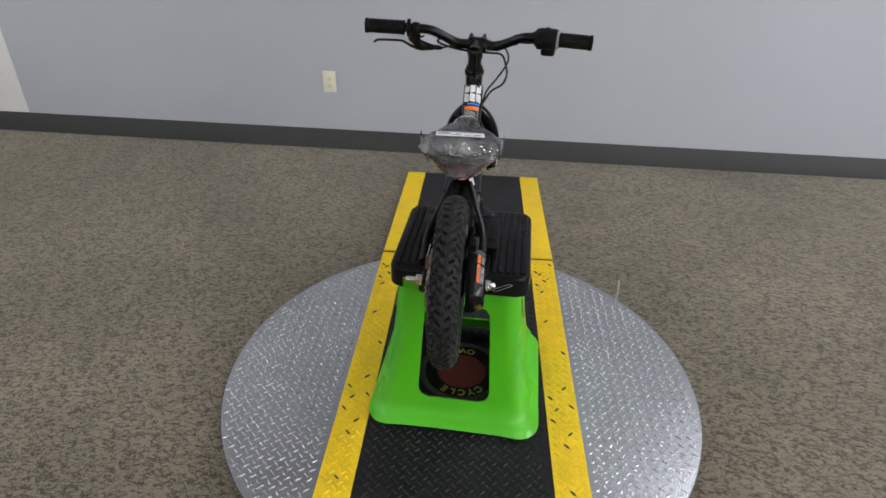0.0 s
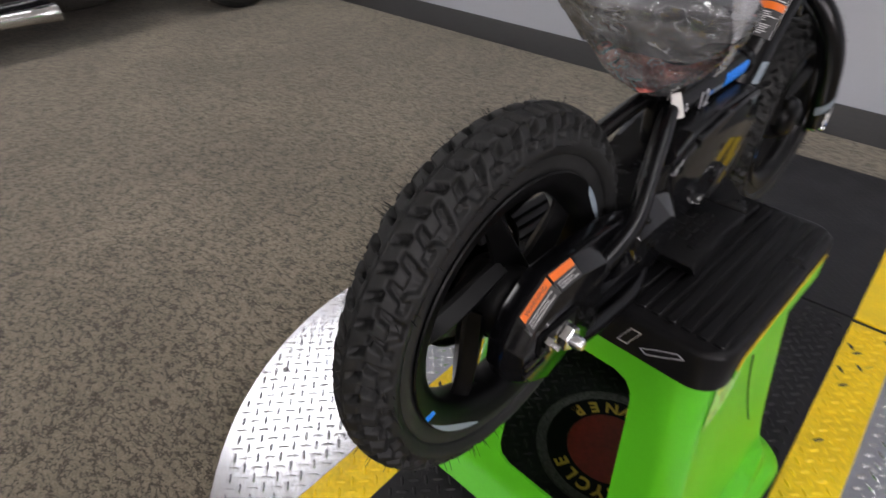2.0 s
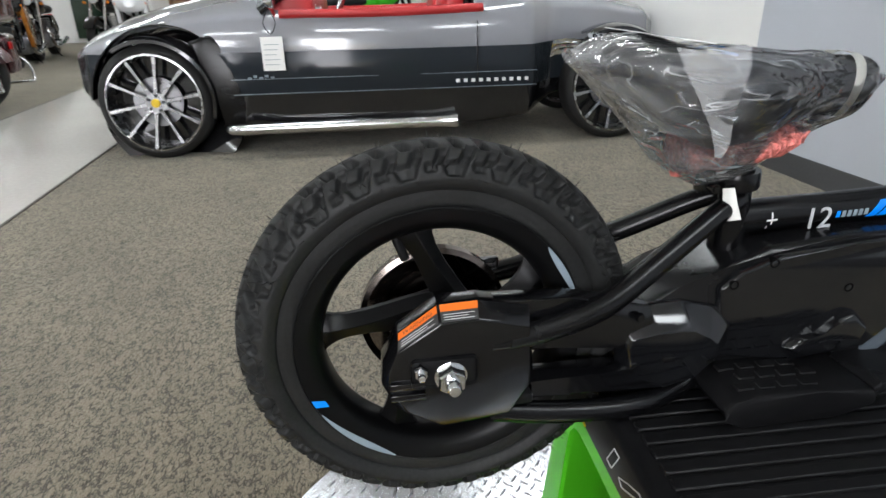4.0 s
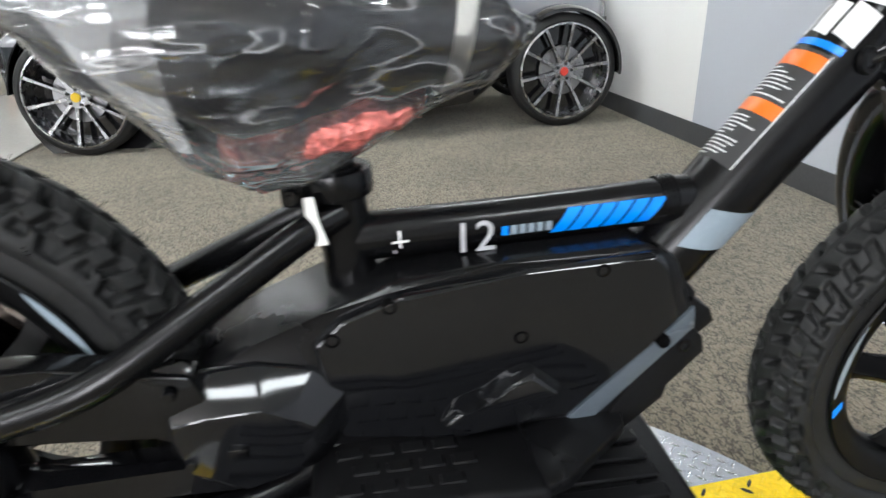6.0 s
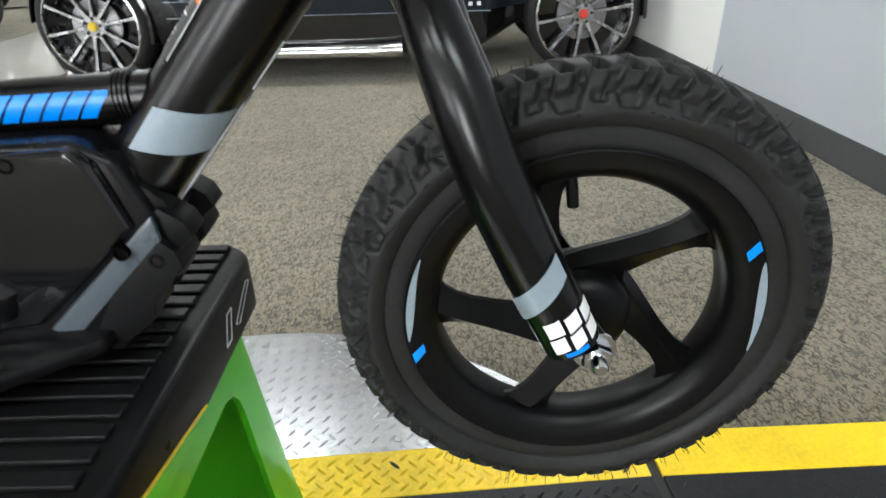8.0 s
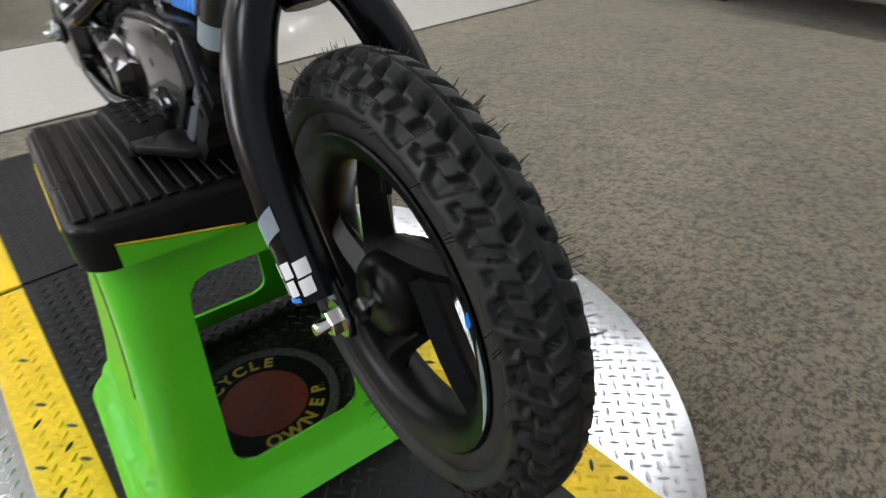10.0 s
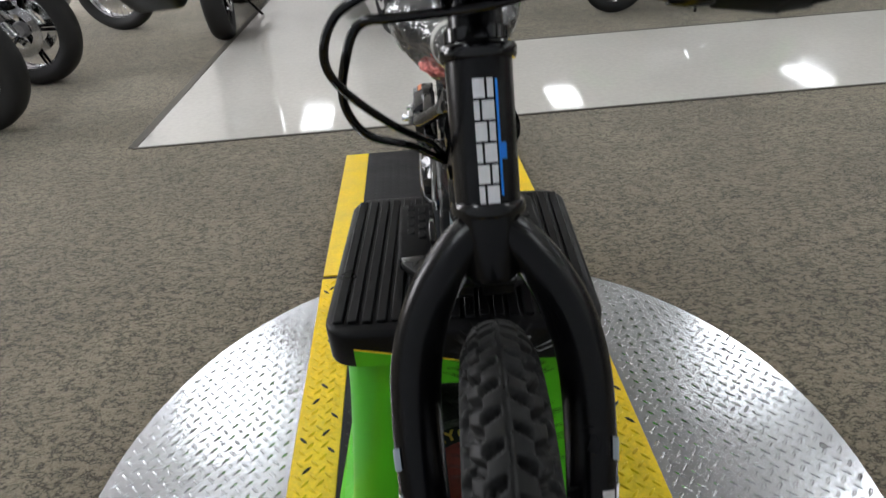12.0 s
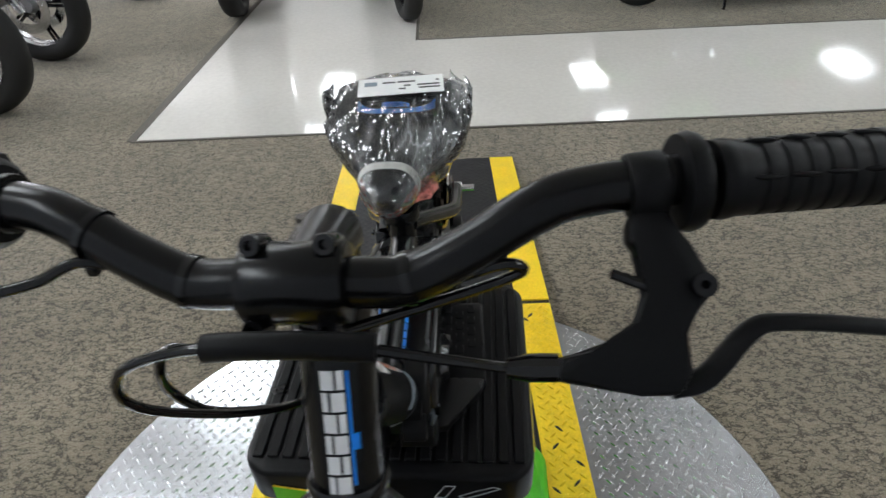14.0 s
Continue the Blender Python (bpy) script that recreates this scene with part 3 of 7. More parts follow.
def turntable():
    t = thing("turntable", (CX, CY, FLOOR), "round aluminium tread-plate display turntable lying on the carpet", "turntable")
    bm = lathed([(0, -0.012), (RD - 0.002, -0.012), (RD, -0.010), (RD, -0.002), (RD - 0.002, 0), (0, 0)], (CX, CY, 0), (0, 0, 1), 160)
    deck = part("deck", bm, M_ALU, t, "bare aluminium tread-plate disc", angle=30)
    tread_part("tread", (CX - RD, CX + RD, CY - RD, CY + RD, 0.0, lambda x, y: (x - CX) ** 2 + (y - CY) ** 2 < (RD - 0.012) ** 2 and abs(x - CX) > PLANK + 0.01), M_ALUBAR, deck)
    part("base", lathed([(0, FLOOR), (RD - 0.09, FLOOR), (RD - 0.09, -0.0125), (0, -0.0125)], (CX, CY, 0), (0, 0, 1), 64), M_BLACKPLATE, t)
    for sx, sy in [(s, d) for s in (1, -1) for d in (-0.272, 0.0, 0.272)]:
        for off in (0.373, 0.66 if sy == 0 else 0.60):
            screw = lathed([(0, 0.0022), (0.0035, 0.002), (0.0065, 0.0006), (0.0068, -0.0005), (0, -0.0005)], (CX + sx * off, CY + sy, 0.0), (0, 0, 1), 12)
            part("screw", screw, M_SCREW, t)
    # near-black strips that paint the shade in the gaps at the plank's ends
    for y in (JB - 0.001, JF + 0.001):
        part("joint_shadow", boxed((CX - PLANK + 0.001, y - 0.012, -0.02), (CX + PLANK - 0.001, y + 0.012, 0.003)), M_DARK, t, "dark strip standing in for the shade in the gap at the plank end", smooth=False)
    # plank: black field between two yellow bands
    e = PLANK - YEL
    part("plank_field", boxed((CX - e, JB + 0.007, 0.0005), (CX + e, JF - 0.007, 0.009)), M_BLACKPLATE, t, "black painted tread plate", smooth=False)
    tread_part("plank_tread", (CX - e, CX + e, JB, JF, 0.009, lambda x, y: JB + 0.02 < y < JF - 0.02 and abs(x - CX) < e - 0.01, 0.0205, 0.0118, 0.0028, 0.0036), M_BLACKPLATE, t)
    for s in (1, -1):
        a, b = sorted((CX + s * e + s * 0.0005, CX + s * PLANK))
        band = part("edge_band", boxed((a, JB + 0.007, 0.0005), (b, JF - 0.007, 0.0092), 0.0015), M_YELLOWBASE, t, "yellow painted edge band", smooth=False)
        tread_part("band_tread", (a, b, JB, JF, 0.0092, lambda x, y: JB + 0.015 < y < JF - 0.015 and a + 0.008 < x < b - 0.008, 0.0205, 0.0118, 0.0028, 0.0036), M_YELBAR, band)
    return t


# random dark bars: some worn bare, some painting the shadow beside the bars
def worn_shaded_yellow():
    m = surf("worn_shaded_yellow_bar", (0.88, 0.60, 0.004), 0.40, 0, 0.10, 14, 160, 0.1, 0.0008)
    nt = m.node_tree
    mul = [n for n in nt.nodes if n.type == "VECT_MATH"][0]
    g = nt.nodes.new("ShaderNodeNewGeometry")
    r = nt.nodes.new("ShaderNodeMapRange")
    r.inputs["From Min"].default_value, r.inputs["From Max"].default_value = 0.06, 0.09
    nt.links.new(g.outputs["Random Per Island"], r.inputs[0])
    mix = nt.nodes.new("ShaderNodeMix")
    mix.data_type = "RGBA"
    mix.inputs[6].default_value = (0.03, 0.025, 0.02, 1)
    nt.links.new(r.outputs[0], mix.inputs[0])
    nt.links.new(mul.outputs[0], mix.inputs[7])
    nt.links.new(mix.outputs[2], nt.nodes["Principled BSDF"].inputs["Base Color"])
    return m


M_YELBAR = worn_shaded_yellow()
turntable()


def ramp(y0, y1, label):
    """A plate that slopes from the plank's end to the carpet."""
    t = thing("ramp", (CX, (y0 + y1) / 2, FLOOR), label, "ramp", "drive-on ramps")
    za, zb = 0.004, FLOOR + 0.012
    e = PLANK - YEL

    def slab(xa, xb, lift):
        bm = bmesh.new()
        prism(bm, [(y0, za + lift), (y1, zb + lift), (y1, zb + lift - 0.008), (y0, za + lift - 0.008)], xa, xb, 0.0012)
        return bm
    part("plate_field", slab(CX - e, CX + e, 0.004), M_BLACKPLATE, t, "black painted steel plate", smooth=False)
    for s in (1, -1):
        a, b = sorted((CX + s * e + s * 0.0005, CX + s * PLANK))
        part("edge_band", slab(a, b, 0.0044), M_YELLOW, t, "yellow painted edge band", smooth=False)
    for k in range(3):
        x = CX - 0.22 + 0.22 * k
        bm = bmesh.new()
        prism(bm, [(y0 + (y1 - y0) * 0.03, za - 0.006), (y1 - (y1 - y0) * 0.08, zb - 0.003), (y1 - (y1 - y0) * 0.02, FLOOR + 0.0005), (y0 + (y1 - y0) * 0.03, FLOOR + 0.0005)], x - 0.004, x + 0.004)
        part("rib", bm, M_BLACKPLATE, t, smooth=False)
    sl = (zb - za) / (y1 - y0)
    lo, hi = min(y0, y1), max(y0, y1)
    v2, f2 = tread_bars(CX - PLANK, CX + PLANK, lo, hi, 0.0, lambda x, y: lo + 0.02 < y < hi - 0.02 and abs(x - CX) < e - 0.012, high=0.0007)
    ob = raw("plate_tread", [(x - CX, y - (y0 + y1) / 2, za + 0.004 + (y - y0) * sl + z - FLOOR) for x, y, z in v2], f2, M_BLACKPLATE, True)
    ob.parent = t
    tagged(ob, kind="stuff")


ramp(JF + 0.011, 1.89, "black ramp plate with yellow edges from turntable to carpet")
ramp(JB - 0.011, -1.28, "black ramp plate with yellow edges from turntable to carpet")


def locking_pin():
    t = thing("locking_pin", (0.540, 0.765, 0.0), "bare steel locking pin with cross handle in the turntable rim", "pin")
    part("rod", tubed([(0.550, 0.758, 0.0), (0.550, 0.760, 0.012), (0.550, 0.762, 0.040)], 0.0042, 10), M_SCREW, t)
    part("handle", tubed([(0.544, 0.740, 0.030), (0.550, 0.763, 0.044), (0.554, 0.788, 0.074)], 0.0038, 10, 5), M_SCREW, t)


locking_pin()


# round mat lying under the stand, its two words read from the bike's front
def round_mat():
    c = Vector((CX + 0.003, 0.331, 0.0112))
    t = thing("round_mat", c, "round dark mat with gold lettering on a red field", "mat")
    part("rim", lathed([(0.1115, 0), (0.128, 0), (0.130, 0.003), (0.128, 0.0065), (0.115, 0.0065), (0.1115, 0.004)], c, (0, 0, 1), 48, True), M_MATRIM, t, "speckled grey rubber rim")
    part("letter_ring", lathed([(0.074, 0), (0.111, 0), (0.111, 0.004), (0.074, 0.004)], c, (0, 0, 1), 48, True), M_MATTE, t)
    part("field", lathed([(0, 0), (0.0735, 0), (0.0735, 0.003), (0, 0.003)], c, (0, 0, 1), 48), M_SIGNRED, t)
    for word, middle, step in (("CYCLE", -88, -16.5), ("OWNER", 115, 21)):
        for k, ch in enumerate(word):
            a = radians(middle + (k - 2) * step)
            turn = a + radians(90 if step > 0 else -90)
            m = Matrix.Translation(c + Vector((0.092 * math.cos(a), 0.092 * math.sin(a), 0.0042))) @ Matrix.Rotation(turn, 4, "Z")
            lettering("letter", ch, m, 0.032, M_GOLD, t, bold=0.0012)


round_mat()


# ---- green step stand ----
SX, SY = -0.003, 0.315
STEP = 0.500
FOOT = 0.0108


def stand_outline(h, half):
    """The same outline with fixed places for the two openings' sides, as a list of points counter-clockwise."""
    flare = math.exp(-h * 10.0)
    wx = 0.153 + (1 - h) * 0.050 + flare * 0.034
    wy = 0.156 + (1 - h) * 0.024 + flare * 0.050
    r = 0.045 + 0.022 * flare
    pts = []
    nside, ncorn, nface = 10, 7, 6

    def arc(cx, cy, a0):
        return [(cx + r * math.cos(a0 + i / ncorn * math.pi / 2), cy + r * math.sin(a0 + i / ncorn * math.pi / 2)) for i in range(ncorn)]
    for i in range(nside):
        pts.append((wx, -wy + r + (2 * wy - 2 * r) * i / nside))
    pts += arc(wx - r, wy - r, 0)
    span = wx - r

    def face(sign):
        xs = [span + (half - span) * i / nface for i in range(nface)]
        xs += [half - 2 * half * i / nface for i in range(nface)]
        xs += [-half - (span - half) * i / nface for i in range(nface)]
        return [(sign * x, sign * wy) for x in xs]
    pts += face(1)
    pts += arc(-wx + r, wy - r, math.pi / 2)
    for i in range(nside):
        pts.append((-wx, wy - r - (2 * wy - 2 * r) * i / nside))
    pts += arc(-wx + r, -wy + r, math.pi)
    pts += face(-1)
    pts += arc(wx - r, -wy + r, 1.5 * math.pi)
    return pts, wx, wy


def step_stand():
    t = thing("step_stand", (SX, SY, FOOT), "bright green moulded plastic step stand with a black ribbed top", "step stand")
    levels = [0, 0.012, 0.03, 0.05, 0.075, 0.10, 0.13, 0.16, 0.185, 0.20, 0.215, 0.235, 0.27, 0.34, 0.42, 0.5, 0.58, 0.66, 0.74, 0.79, 0.83, 0.86, 0.875, 0.90, 0.95, 1.0]
    top = STEP - 0.050
    lo, hi = 0.185, 0.875
    bm = bmesh.new()
    rows = []
    for h in levels:
        q = min(max((h - lo) / (hi - lo), 0), 1)
        base = 0.098 - 0.016 * q
        edge = min(abs(h - lo), abs(h - hi)) if lo <= h <= hi else 0
        rnd = 0.075
        shrink = 0.028 * (1 - math.sqrt(max(0, 1 - (1 - min(edge / rnd, 1)) ** 2)))
        half = base - shrink
        pts, wx, wy = stand_outline(h, half)
        row = []
        for x, y in pts:
            corner = (abs(x) / wx) ** 4 * (abs(y) / wy) ** 4
            z = FOOT + h * (top - FOOT)
            if h < 0.10:
                z += (1 - corner) * 0.016 * (1 - h / 0.10)
            # shallow scoop down the middle of the plain sides
            if abs(x) > wx - 0.002 and 0.12 < h < 0.9:
                x -= math.copysign(0.010 * (1 - (y / wy) ** 2) * math.sin((h - 0.12) / 0.78 * math.pi), x)
            # flared toe at the foot of each side
            if abs(x) > wx - 0.002 and h <= 0.34:
                x += math.copysign(0.024 * (1 - (y / wy) ** 2) * max(0, 1 - abs(h - 0.18) / 0.12), x)
            # rounded lip along the foot
            lip = 0.007 * math.exp(-((h - 0.035) / 0.022) ** 2)
            x += lip * x / wx
            y += lip * y / wy
            # feet spread at the corners
            if h < 0.14:
                x += math.copysign(0.004 * corner * (1 - h / 0.14), x)
                y += math.copysign(0.005 * corner * (1 - h / 0.14), y)
            row.append(bm.verts.new((SX + x, SY + y, z)))
        rows.append(row)
    n = len(rows[0])
    # columns that lie between the sides of the two openings
    nside, ncorn, nface = 10, 7, 6
    f1 = nside + ncorn + nface
    f2 = nside + ncorn + 3 * nface + ncorn + nside + ncorn + nface
    hole = set(range(f1, f1 + nface)) | set(range(f2, f2 + nface))
    for i in range(len(levels) - 1):
        for k in range(n):
            if k in hole and lo <= levels[i] and levels[i + 1] <= hi:
                continue
            bm.faces.new((rows[i][k], rows[i][(k + 1) % n], rows[i + 1][(k + 1) % n], rows[i + 1][k]))
    bmesh.ops.recalc_face_normals(bm, faces=bm.faces[:])
    bmesh.ops.solidify(bm, geom=bm.faces[:], thickness=0.006)
    body = part("body", bm, M_GREEN, t, "bright green plastic body with open front and back", angle=50)
    # black cap
    wx, wy = 0.171, 0.172
    bm = boxed((SX - wx, SY - wy, top - 0.006), (SX + wx, SY + wy, STEP - 0.004), 0.0)
    bmesh.ops.bevel(bm, geom=[e for e in bm.edges if abs(e.verts[0].co.z - e.verts[1].co.z) > 0.01], offset=0.036, segments=7, affect="EDGES", profile=0.5)
    bmesh.ops.bevel(bm, geom=[e for e in bm.edges if all(v.co.z > STEP - 0.006 for v in e.verts)], offset=0.008, segments=3, affect="EDGES", profile=0.5)
    cap = part("step_cap", bm, M_STEPBLACK, t, "black rubber step top", angle=60)
    for k in range(18):
        x = SX - 0.153 + 0.018 * k
        part("rib", boxed((x - 0.0062, SY - wy + 0.020, STEP - 0.0045), (x + 0.0062, SY + wy - 0.020, STEP), 0.0012, 1), M_STEPBLACK, cap)
    # green windows let into the cap's ends
    for sy in (1, -1):
        for sx in (1, -1):
            y = SY + sy * (wy + 0.0004)
            z0 = top - 0.0055
            edge = [(0.004, z0 + 0.0005), (0.030, z0 + 0.006), (0.090, z0 + 0.017), (0.134, z0 + 0.026)]
            bm = bmesh.new()
            prism(bm, [(SX + sx * x, z) for x, z in [(0.134, z0)] + edge], y - 0.001, y + 0.001, axis="y")
            if sy != -sx:
                part("green_inlay", bm, M_GREEN, cap, "green inlay in the cap's end", smooth=False)
                part("yellow_line", tubed([(SX + sx * x, y + sy * 0.0006, z + 0.002) for x, z in edge], 0.0011, 6), M_YELLOWMARK, cap, smooth=False)
            else:
                bm.free()
    # outlined badge on the cap's ends, as plain strokes
    for sy, sx in ((-1, 1), (1, -1)):
        y = SY + sy * (wy + 0.0005)
        for k in range(2):
            quad = [(0.0, 0.0), (0.013, 0.024), (0.025, 0.024), (0.012, 0.0), (0.0, 0.0)] if k == 0 else [(-0.008, 0.004), (0.012, 0.015), (0.032, 0.024), (0.040, 0.021), (0.018, 0.009), (0.0, 0.0), (-0.008, 0.004)]
            for a, b in zip(quad, quad[1:]):
                p0 = Vector((SX + sx * (0.055 + 0.036 * k + a[0]), y, top + 0.006 + a[1]))
                p1 = Vector((SX + sx * (0.055 + 0.036 * k + b[0]), y, top + 0.006 + b[1]))
                part("badge_stroke", tubed([p0, p1], 0.0006, 4), M_LINE, cap, smooth=False)
    # side graphics: green inlay under a yellow line on the cap, printed sticker on the body below
    for sx in (1, -1):
        x = SX + sx * (wx + 0.0004)
        z0 = top - 0.0055
        edge = [(SY - 0.126, z0 + 0.012), (SY - 0.112, z0 + 0.022), (SY - 0.03, z0 + 0.030), (SY + 0.125, z0 + 0.036)]
        bm = bmesh.new()
        prism(bm, [(SY + 0.125, z0), (SY - 0.126, z0)] + edge, x - 0.0008, x + 0.0008)
        part("green_inlay", bm, M_GREEN, cap, "green inlay in the cap's side", smooth=False)
        part("yellow_line", tubed([(x + sx * 0.0008, y, z + 0.0012) for y, z in edge], 0.0011, 6), M_YELLOWMARK, cap, smooth=False)

        def on_side(y, h):
            across = 0.153 + (1 - h) * 0.050 - 0.010 * (1 - (y / 0.16) ** 2) * math.sin((h - 0.12) / 0.78 * math.pi) * (h < 0.9)
            return Vector((SX + sx * (across + 0.0016), SY + y, FOOT + h * (top - FOOT)))

        def sticker(name, corners, material, label=""):
            bm = bmesh.new()
            a_, b_, c_, d_ = [Vector(p) for p in corners]
            net = [[bm.verts.new(on_side(*(a_.lerp(b_, u / 6)).lerp(d_.lerp(c_, u / 6), v / 6))) for u in range(7)] for v in range(7)]
            for r0, r1 in zip(net, net[1:]):
                for i in range(6):
                    bm.faces.new((r0[i], r0[i + 1], r1[i + 1], r1[i]))
            part(name, bm, material, body, label)
        sticker("sticker_ground", ((-0.128, 0.76), (-0.070, 0.76), (0.015, 0.975), (-0.105, 0.975)), M_STICKERGREEN, "printed sticker in pale green and yellow")
        for k in range(5):
            y = -0.120 + 0.010 * k
            sticker("sticker_stroke", ((y, 0.782), (y + 0.006, 0.785), (y + 0.030, 0.925 - 0.004 * k), (y + 0.021, 0.93)), M_YELLOWMARK)
        for y0, h0, y1, h1 in ((-0.066, 0.775, 0.012, 0.965), (-0.060, 0.84, -0.028, 0.965), (-0.100, 0.955, -0.012, 0.968)):
            sticker("sticker_line", ((y0, h0), (y0 + 0.004, h0), (y1 + 0.004, h1), (y1, h1 + 0.004)), M_WHITE)
        part("seam_line", tubed([on_side(-0.02 + 0.10 * k / 8, 0.97 - 0.55 * k / 8) for k in range(9)], 0.0009, 6), M_DARK, body, smooth=False)
    t.rotation_euler = (0, 0, radians(-4.0))
    return t


step_stand()


# ---- small electric balance bike ----
BX = -0.018
REAR, FRONT = Vector((BX, -0.009, 0.577)), Vector((BX, 0.772, 0.511))
# steering axis: a point on it and its upward direction
AP, AU = Vector((BX, 0.660, 0.742)), Vector((0, -0.3746, 0.9272))
AN = Vector((0, 0.9272, 0.3746))
STEER = Matrix.Translation(AP) @ Matrix.Rotation(radians(-2.5), 4, AU) @ Matrix.Translation(-AP)


def on_axis(s, forward=0.0, x=0.0):
    return AP + AU * s + AN * forward + Vector((x, 0, 0))


def bike_wheel(t, name, c, size, spoke0, swirl, valve, marks, m=None):
    m = (m or Matrix.Identity(4)) @ Matrix.Translation(c) @ Matrix.Diagonal((1, size, size, 1)) @ Matrix.Translation(-c)
    ex = Vector((1, 0, 0))

    def rad(a):
        return Vector((0, math.cos(a), math.sin(a)))
    # rim: flange, barrel and five blades with a hub
    prof = [(0.113, -0.0235), (0.1228, -0.0258), (0.1240, -0.0245), (0.120, -0.019), (0.120, 0.019), (0.1240, 0.0245), (0.1228, 0.0258), (0.113, 0.0235), (0.1065, 0.0195), (0.1025, 0.0145), (0.1005, 0.0095), (0.1000, 0.0), (0.1005, -0.0095), (0.1025, -0.0145), (0.1065, -0.0195)]
    bm = lathed(prof, c, (1, 0, 0), 96, True)
    rim = part(name, moved(bm, m), M_WHEEL, t, "black five-spoke cast wheel", angle=35)
    for k in range(5):
        tip = c + rad(radians(spoke0 + 72 * k)) * 0.109
        root = c + rad(radians(spoke0 + swirl + 72 * k)) * 0.026
        along = (tip - root).normalized()
        w = ex.cross(along)
        side = 1 if swirl > 0 else -1
        rings = []
        # a blade with one sharp ridge that runs from its leading edge to the middle of its tip
        for f, hw, hx in ((-0.12, 0.0175, 0.0140), (0.10, 0.0160, 0.0140), (0.30, 0.0135, 0.0140), (0.50, 0.0115, 0.0140), (0.68, 0.0112, 0.0132), (0.80, 0.0130, 0.0118), (0.90, 0.0175, 0.0100), (1.0, 0.0320, 0.0075)):
            o = root.lerp(tip, f)
            ridge = side * (0.62 - 0.62 * f)
            if f == 1.0:
                # the tip follows the inside of the rim
                rings.append([c + (o + w * (hw * x) - c).normalized() * 0.1095 + ex * (hx * z) for x, z in ((-1, -0.18), (ridge - 0.05, -1), (ridge + 0.03, -1), (1, -0.18), (1, 0.18), (ridge + 0.03, 1), (ridge - 0.05, 1), (-1, 0.18))])
                continue
            rings.append([o + w * (hw * x) + ex * (hx * z) for x, z in ((-1, -0.18), (ridge - 0.05, -1), (ridge + 0.03, -1), (1, -0.18), (1, 0.18), (ridge + 0.03, 1), (ridge - 0.05, 1), (-1, 0.18))])
        part("spoke", moved(loft(bmesh.new(), rings), m), M_WHEEL, rim, angle=25)
    bm = lathed([(0, -0.032), (0.022, -0.032), (0.030, -0.026), (0.034, -0.018), (0.034, 0.018), (0.030, 0.026), (0.022, 0.032), (0, 0.032)], c, (1, 0, 0), 32)
    part("hub", moved(bm, m), M_WHEEL, rim)
    # tyre
    sec = []
    for k in range(25):
        a = math.pi * (k / 24)
        sec.append((0.1275 + 0.0350 * math.sin(a) ** 0.85, 0.0248 * math.cos(a) * (1.0 if 3 < k < 21 else 0.95)))
    sec = [(0.119, 0.0195), (0.1245, 0.0225)] + sec + [(0.1245, -0.0225), (0.119, -0.0195)]
    tyre = part("tyre", moved(lathed(sec, c, (1, 0, 0), 96, True), m), M_RUBBER, rim, "black knobbly rubber tyre", angle=60)
    # blocks: two staggered rows in the middle, slanted pairs beside them, shoulder lugs on the side
    N = 26
    rng = random.Random(7)

    def surface(a, phi):
        """Place and outward way on the tyre at the angle a round it and phi from the middle of the tread."""
        out = (rad(a) * math.cos(phi) + ex * math.sin(phi)).normalized()
        return c + rad(a) * (0.1405 + 0.0228 * math.cos(phi)) + ex * (0.0248 * math.sin(phi)), out

    def step(x, soft):
        """From 0 below nought to 1 above it, over the width soft."""
        f = min(1.0, max(0.0, x / soft + 0.5))
        return f * f * (3 - 2 * f)

    def notch(u, p, uc, p0, p1, w0, w1):
        """A hollow between the blocks, narrowing from w0 at p0 to w1 at p1, with a fold down its middle."""
        du = abs((u - uc + 0.5) % 1.0 - 0.5)
        f = min(1.0, max(0.0, (p - p0) / (p1 - p0)))
        return step(w0 + (w1 - w0) * f - du, 0.10) * step(p - p0, 0.06) * step(p1 - p, 0.10) * (1 - 0.30 * f * max(0.0, 1 - du / 0.09))

    def height(u, p):
        """Height of the tread over the casing: u along one repeat, p away from the middle line."""
        v = 2 * u
        low = max(notch(v + 0.7 * (p - 0.2), p, 0.0, 0.10, 0.44, 0.14, 0.19), notch(v - 0.6 * (p - 0.6), p, 0.5, 0.46, 0.90, 0.19, 0.23), 0.95 * notch(u, p, 0.0, 0.84, 1.24, 0.26, 0.16), 0.8 * notch(u, p, 0.5, 0.86, 1.10, 0.10, 0.12), 0.22 * step(0.015 - p, 0.02))
        top = 0.0094 - 0.0036 * step(p - 0.75, 0.9)
        return top * (1 - 0.93 * low) * step(1.52 - p, 0.50) - 0.003 * step(p - 1.72, 0.12)
    per, rows = 28, 87
    shape = [[height(k / per, abs(phi)) for k in range(per)] for phi in np.linspace(-1.78, 1.78, rows)]
    grid = []
    for q, phi in enumerate(np.linspace(-1.78, 1.78, rows)):
        shift = 4 if phi > 0 else -3
        ring = []
        for k in range(N * per):
            p, out = surface(2 * math.pi * k / (N * per), float(phi))
            ring.append(m @ (p + out * shape[q][(k - shift) % per]) - BASE[t.name])
        grid += ring
    n = N * per
    faces = [(q * n + k, q * n + (k + 1) % n, (q + 1) * n + (k + 1) % n, (q + 1) * n + k) for q in range(rows - 1) for k in range(n)]
    tread = raw("tread", [tuple(v) for v in grid], faces, M_RUBBER, True)
    tread.parent = tyre
    tagged(tread, "moulded tread with slanting blocks and hollows")
    # moulding hairs
    bm = bmesh.new()
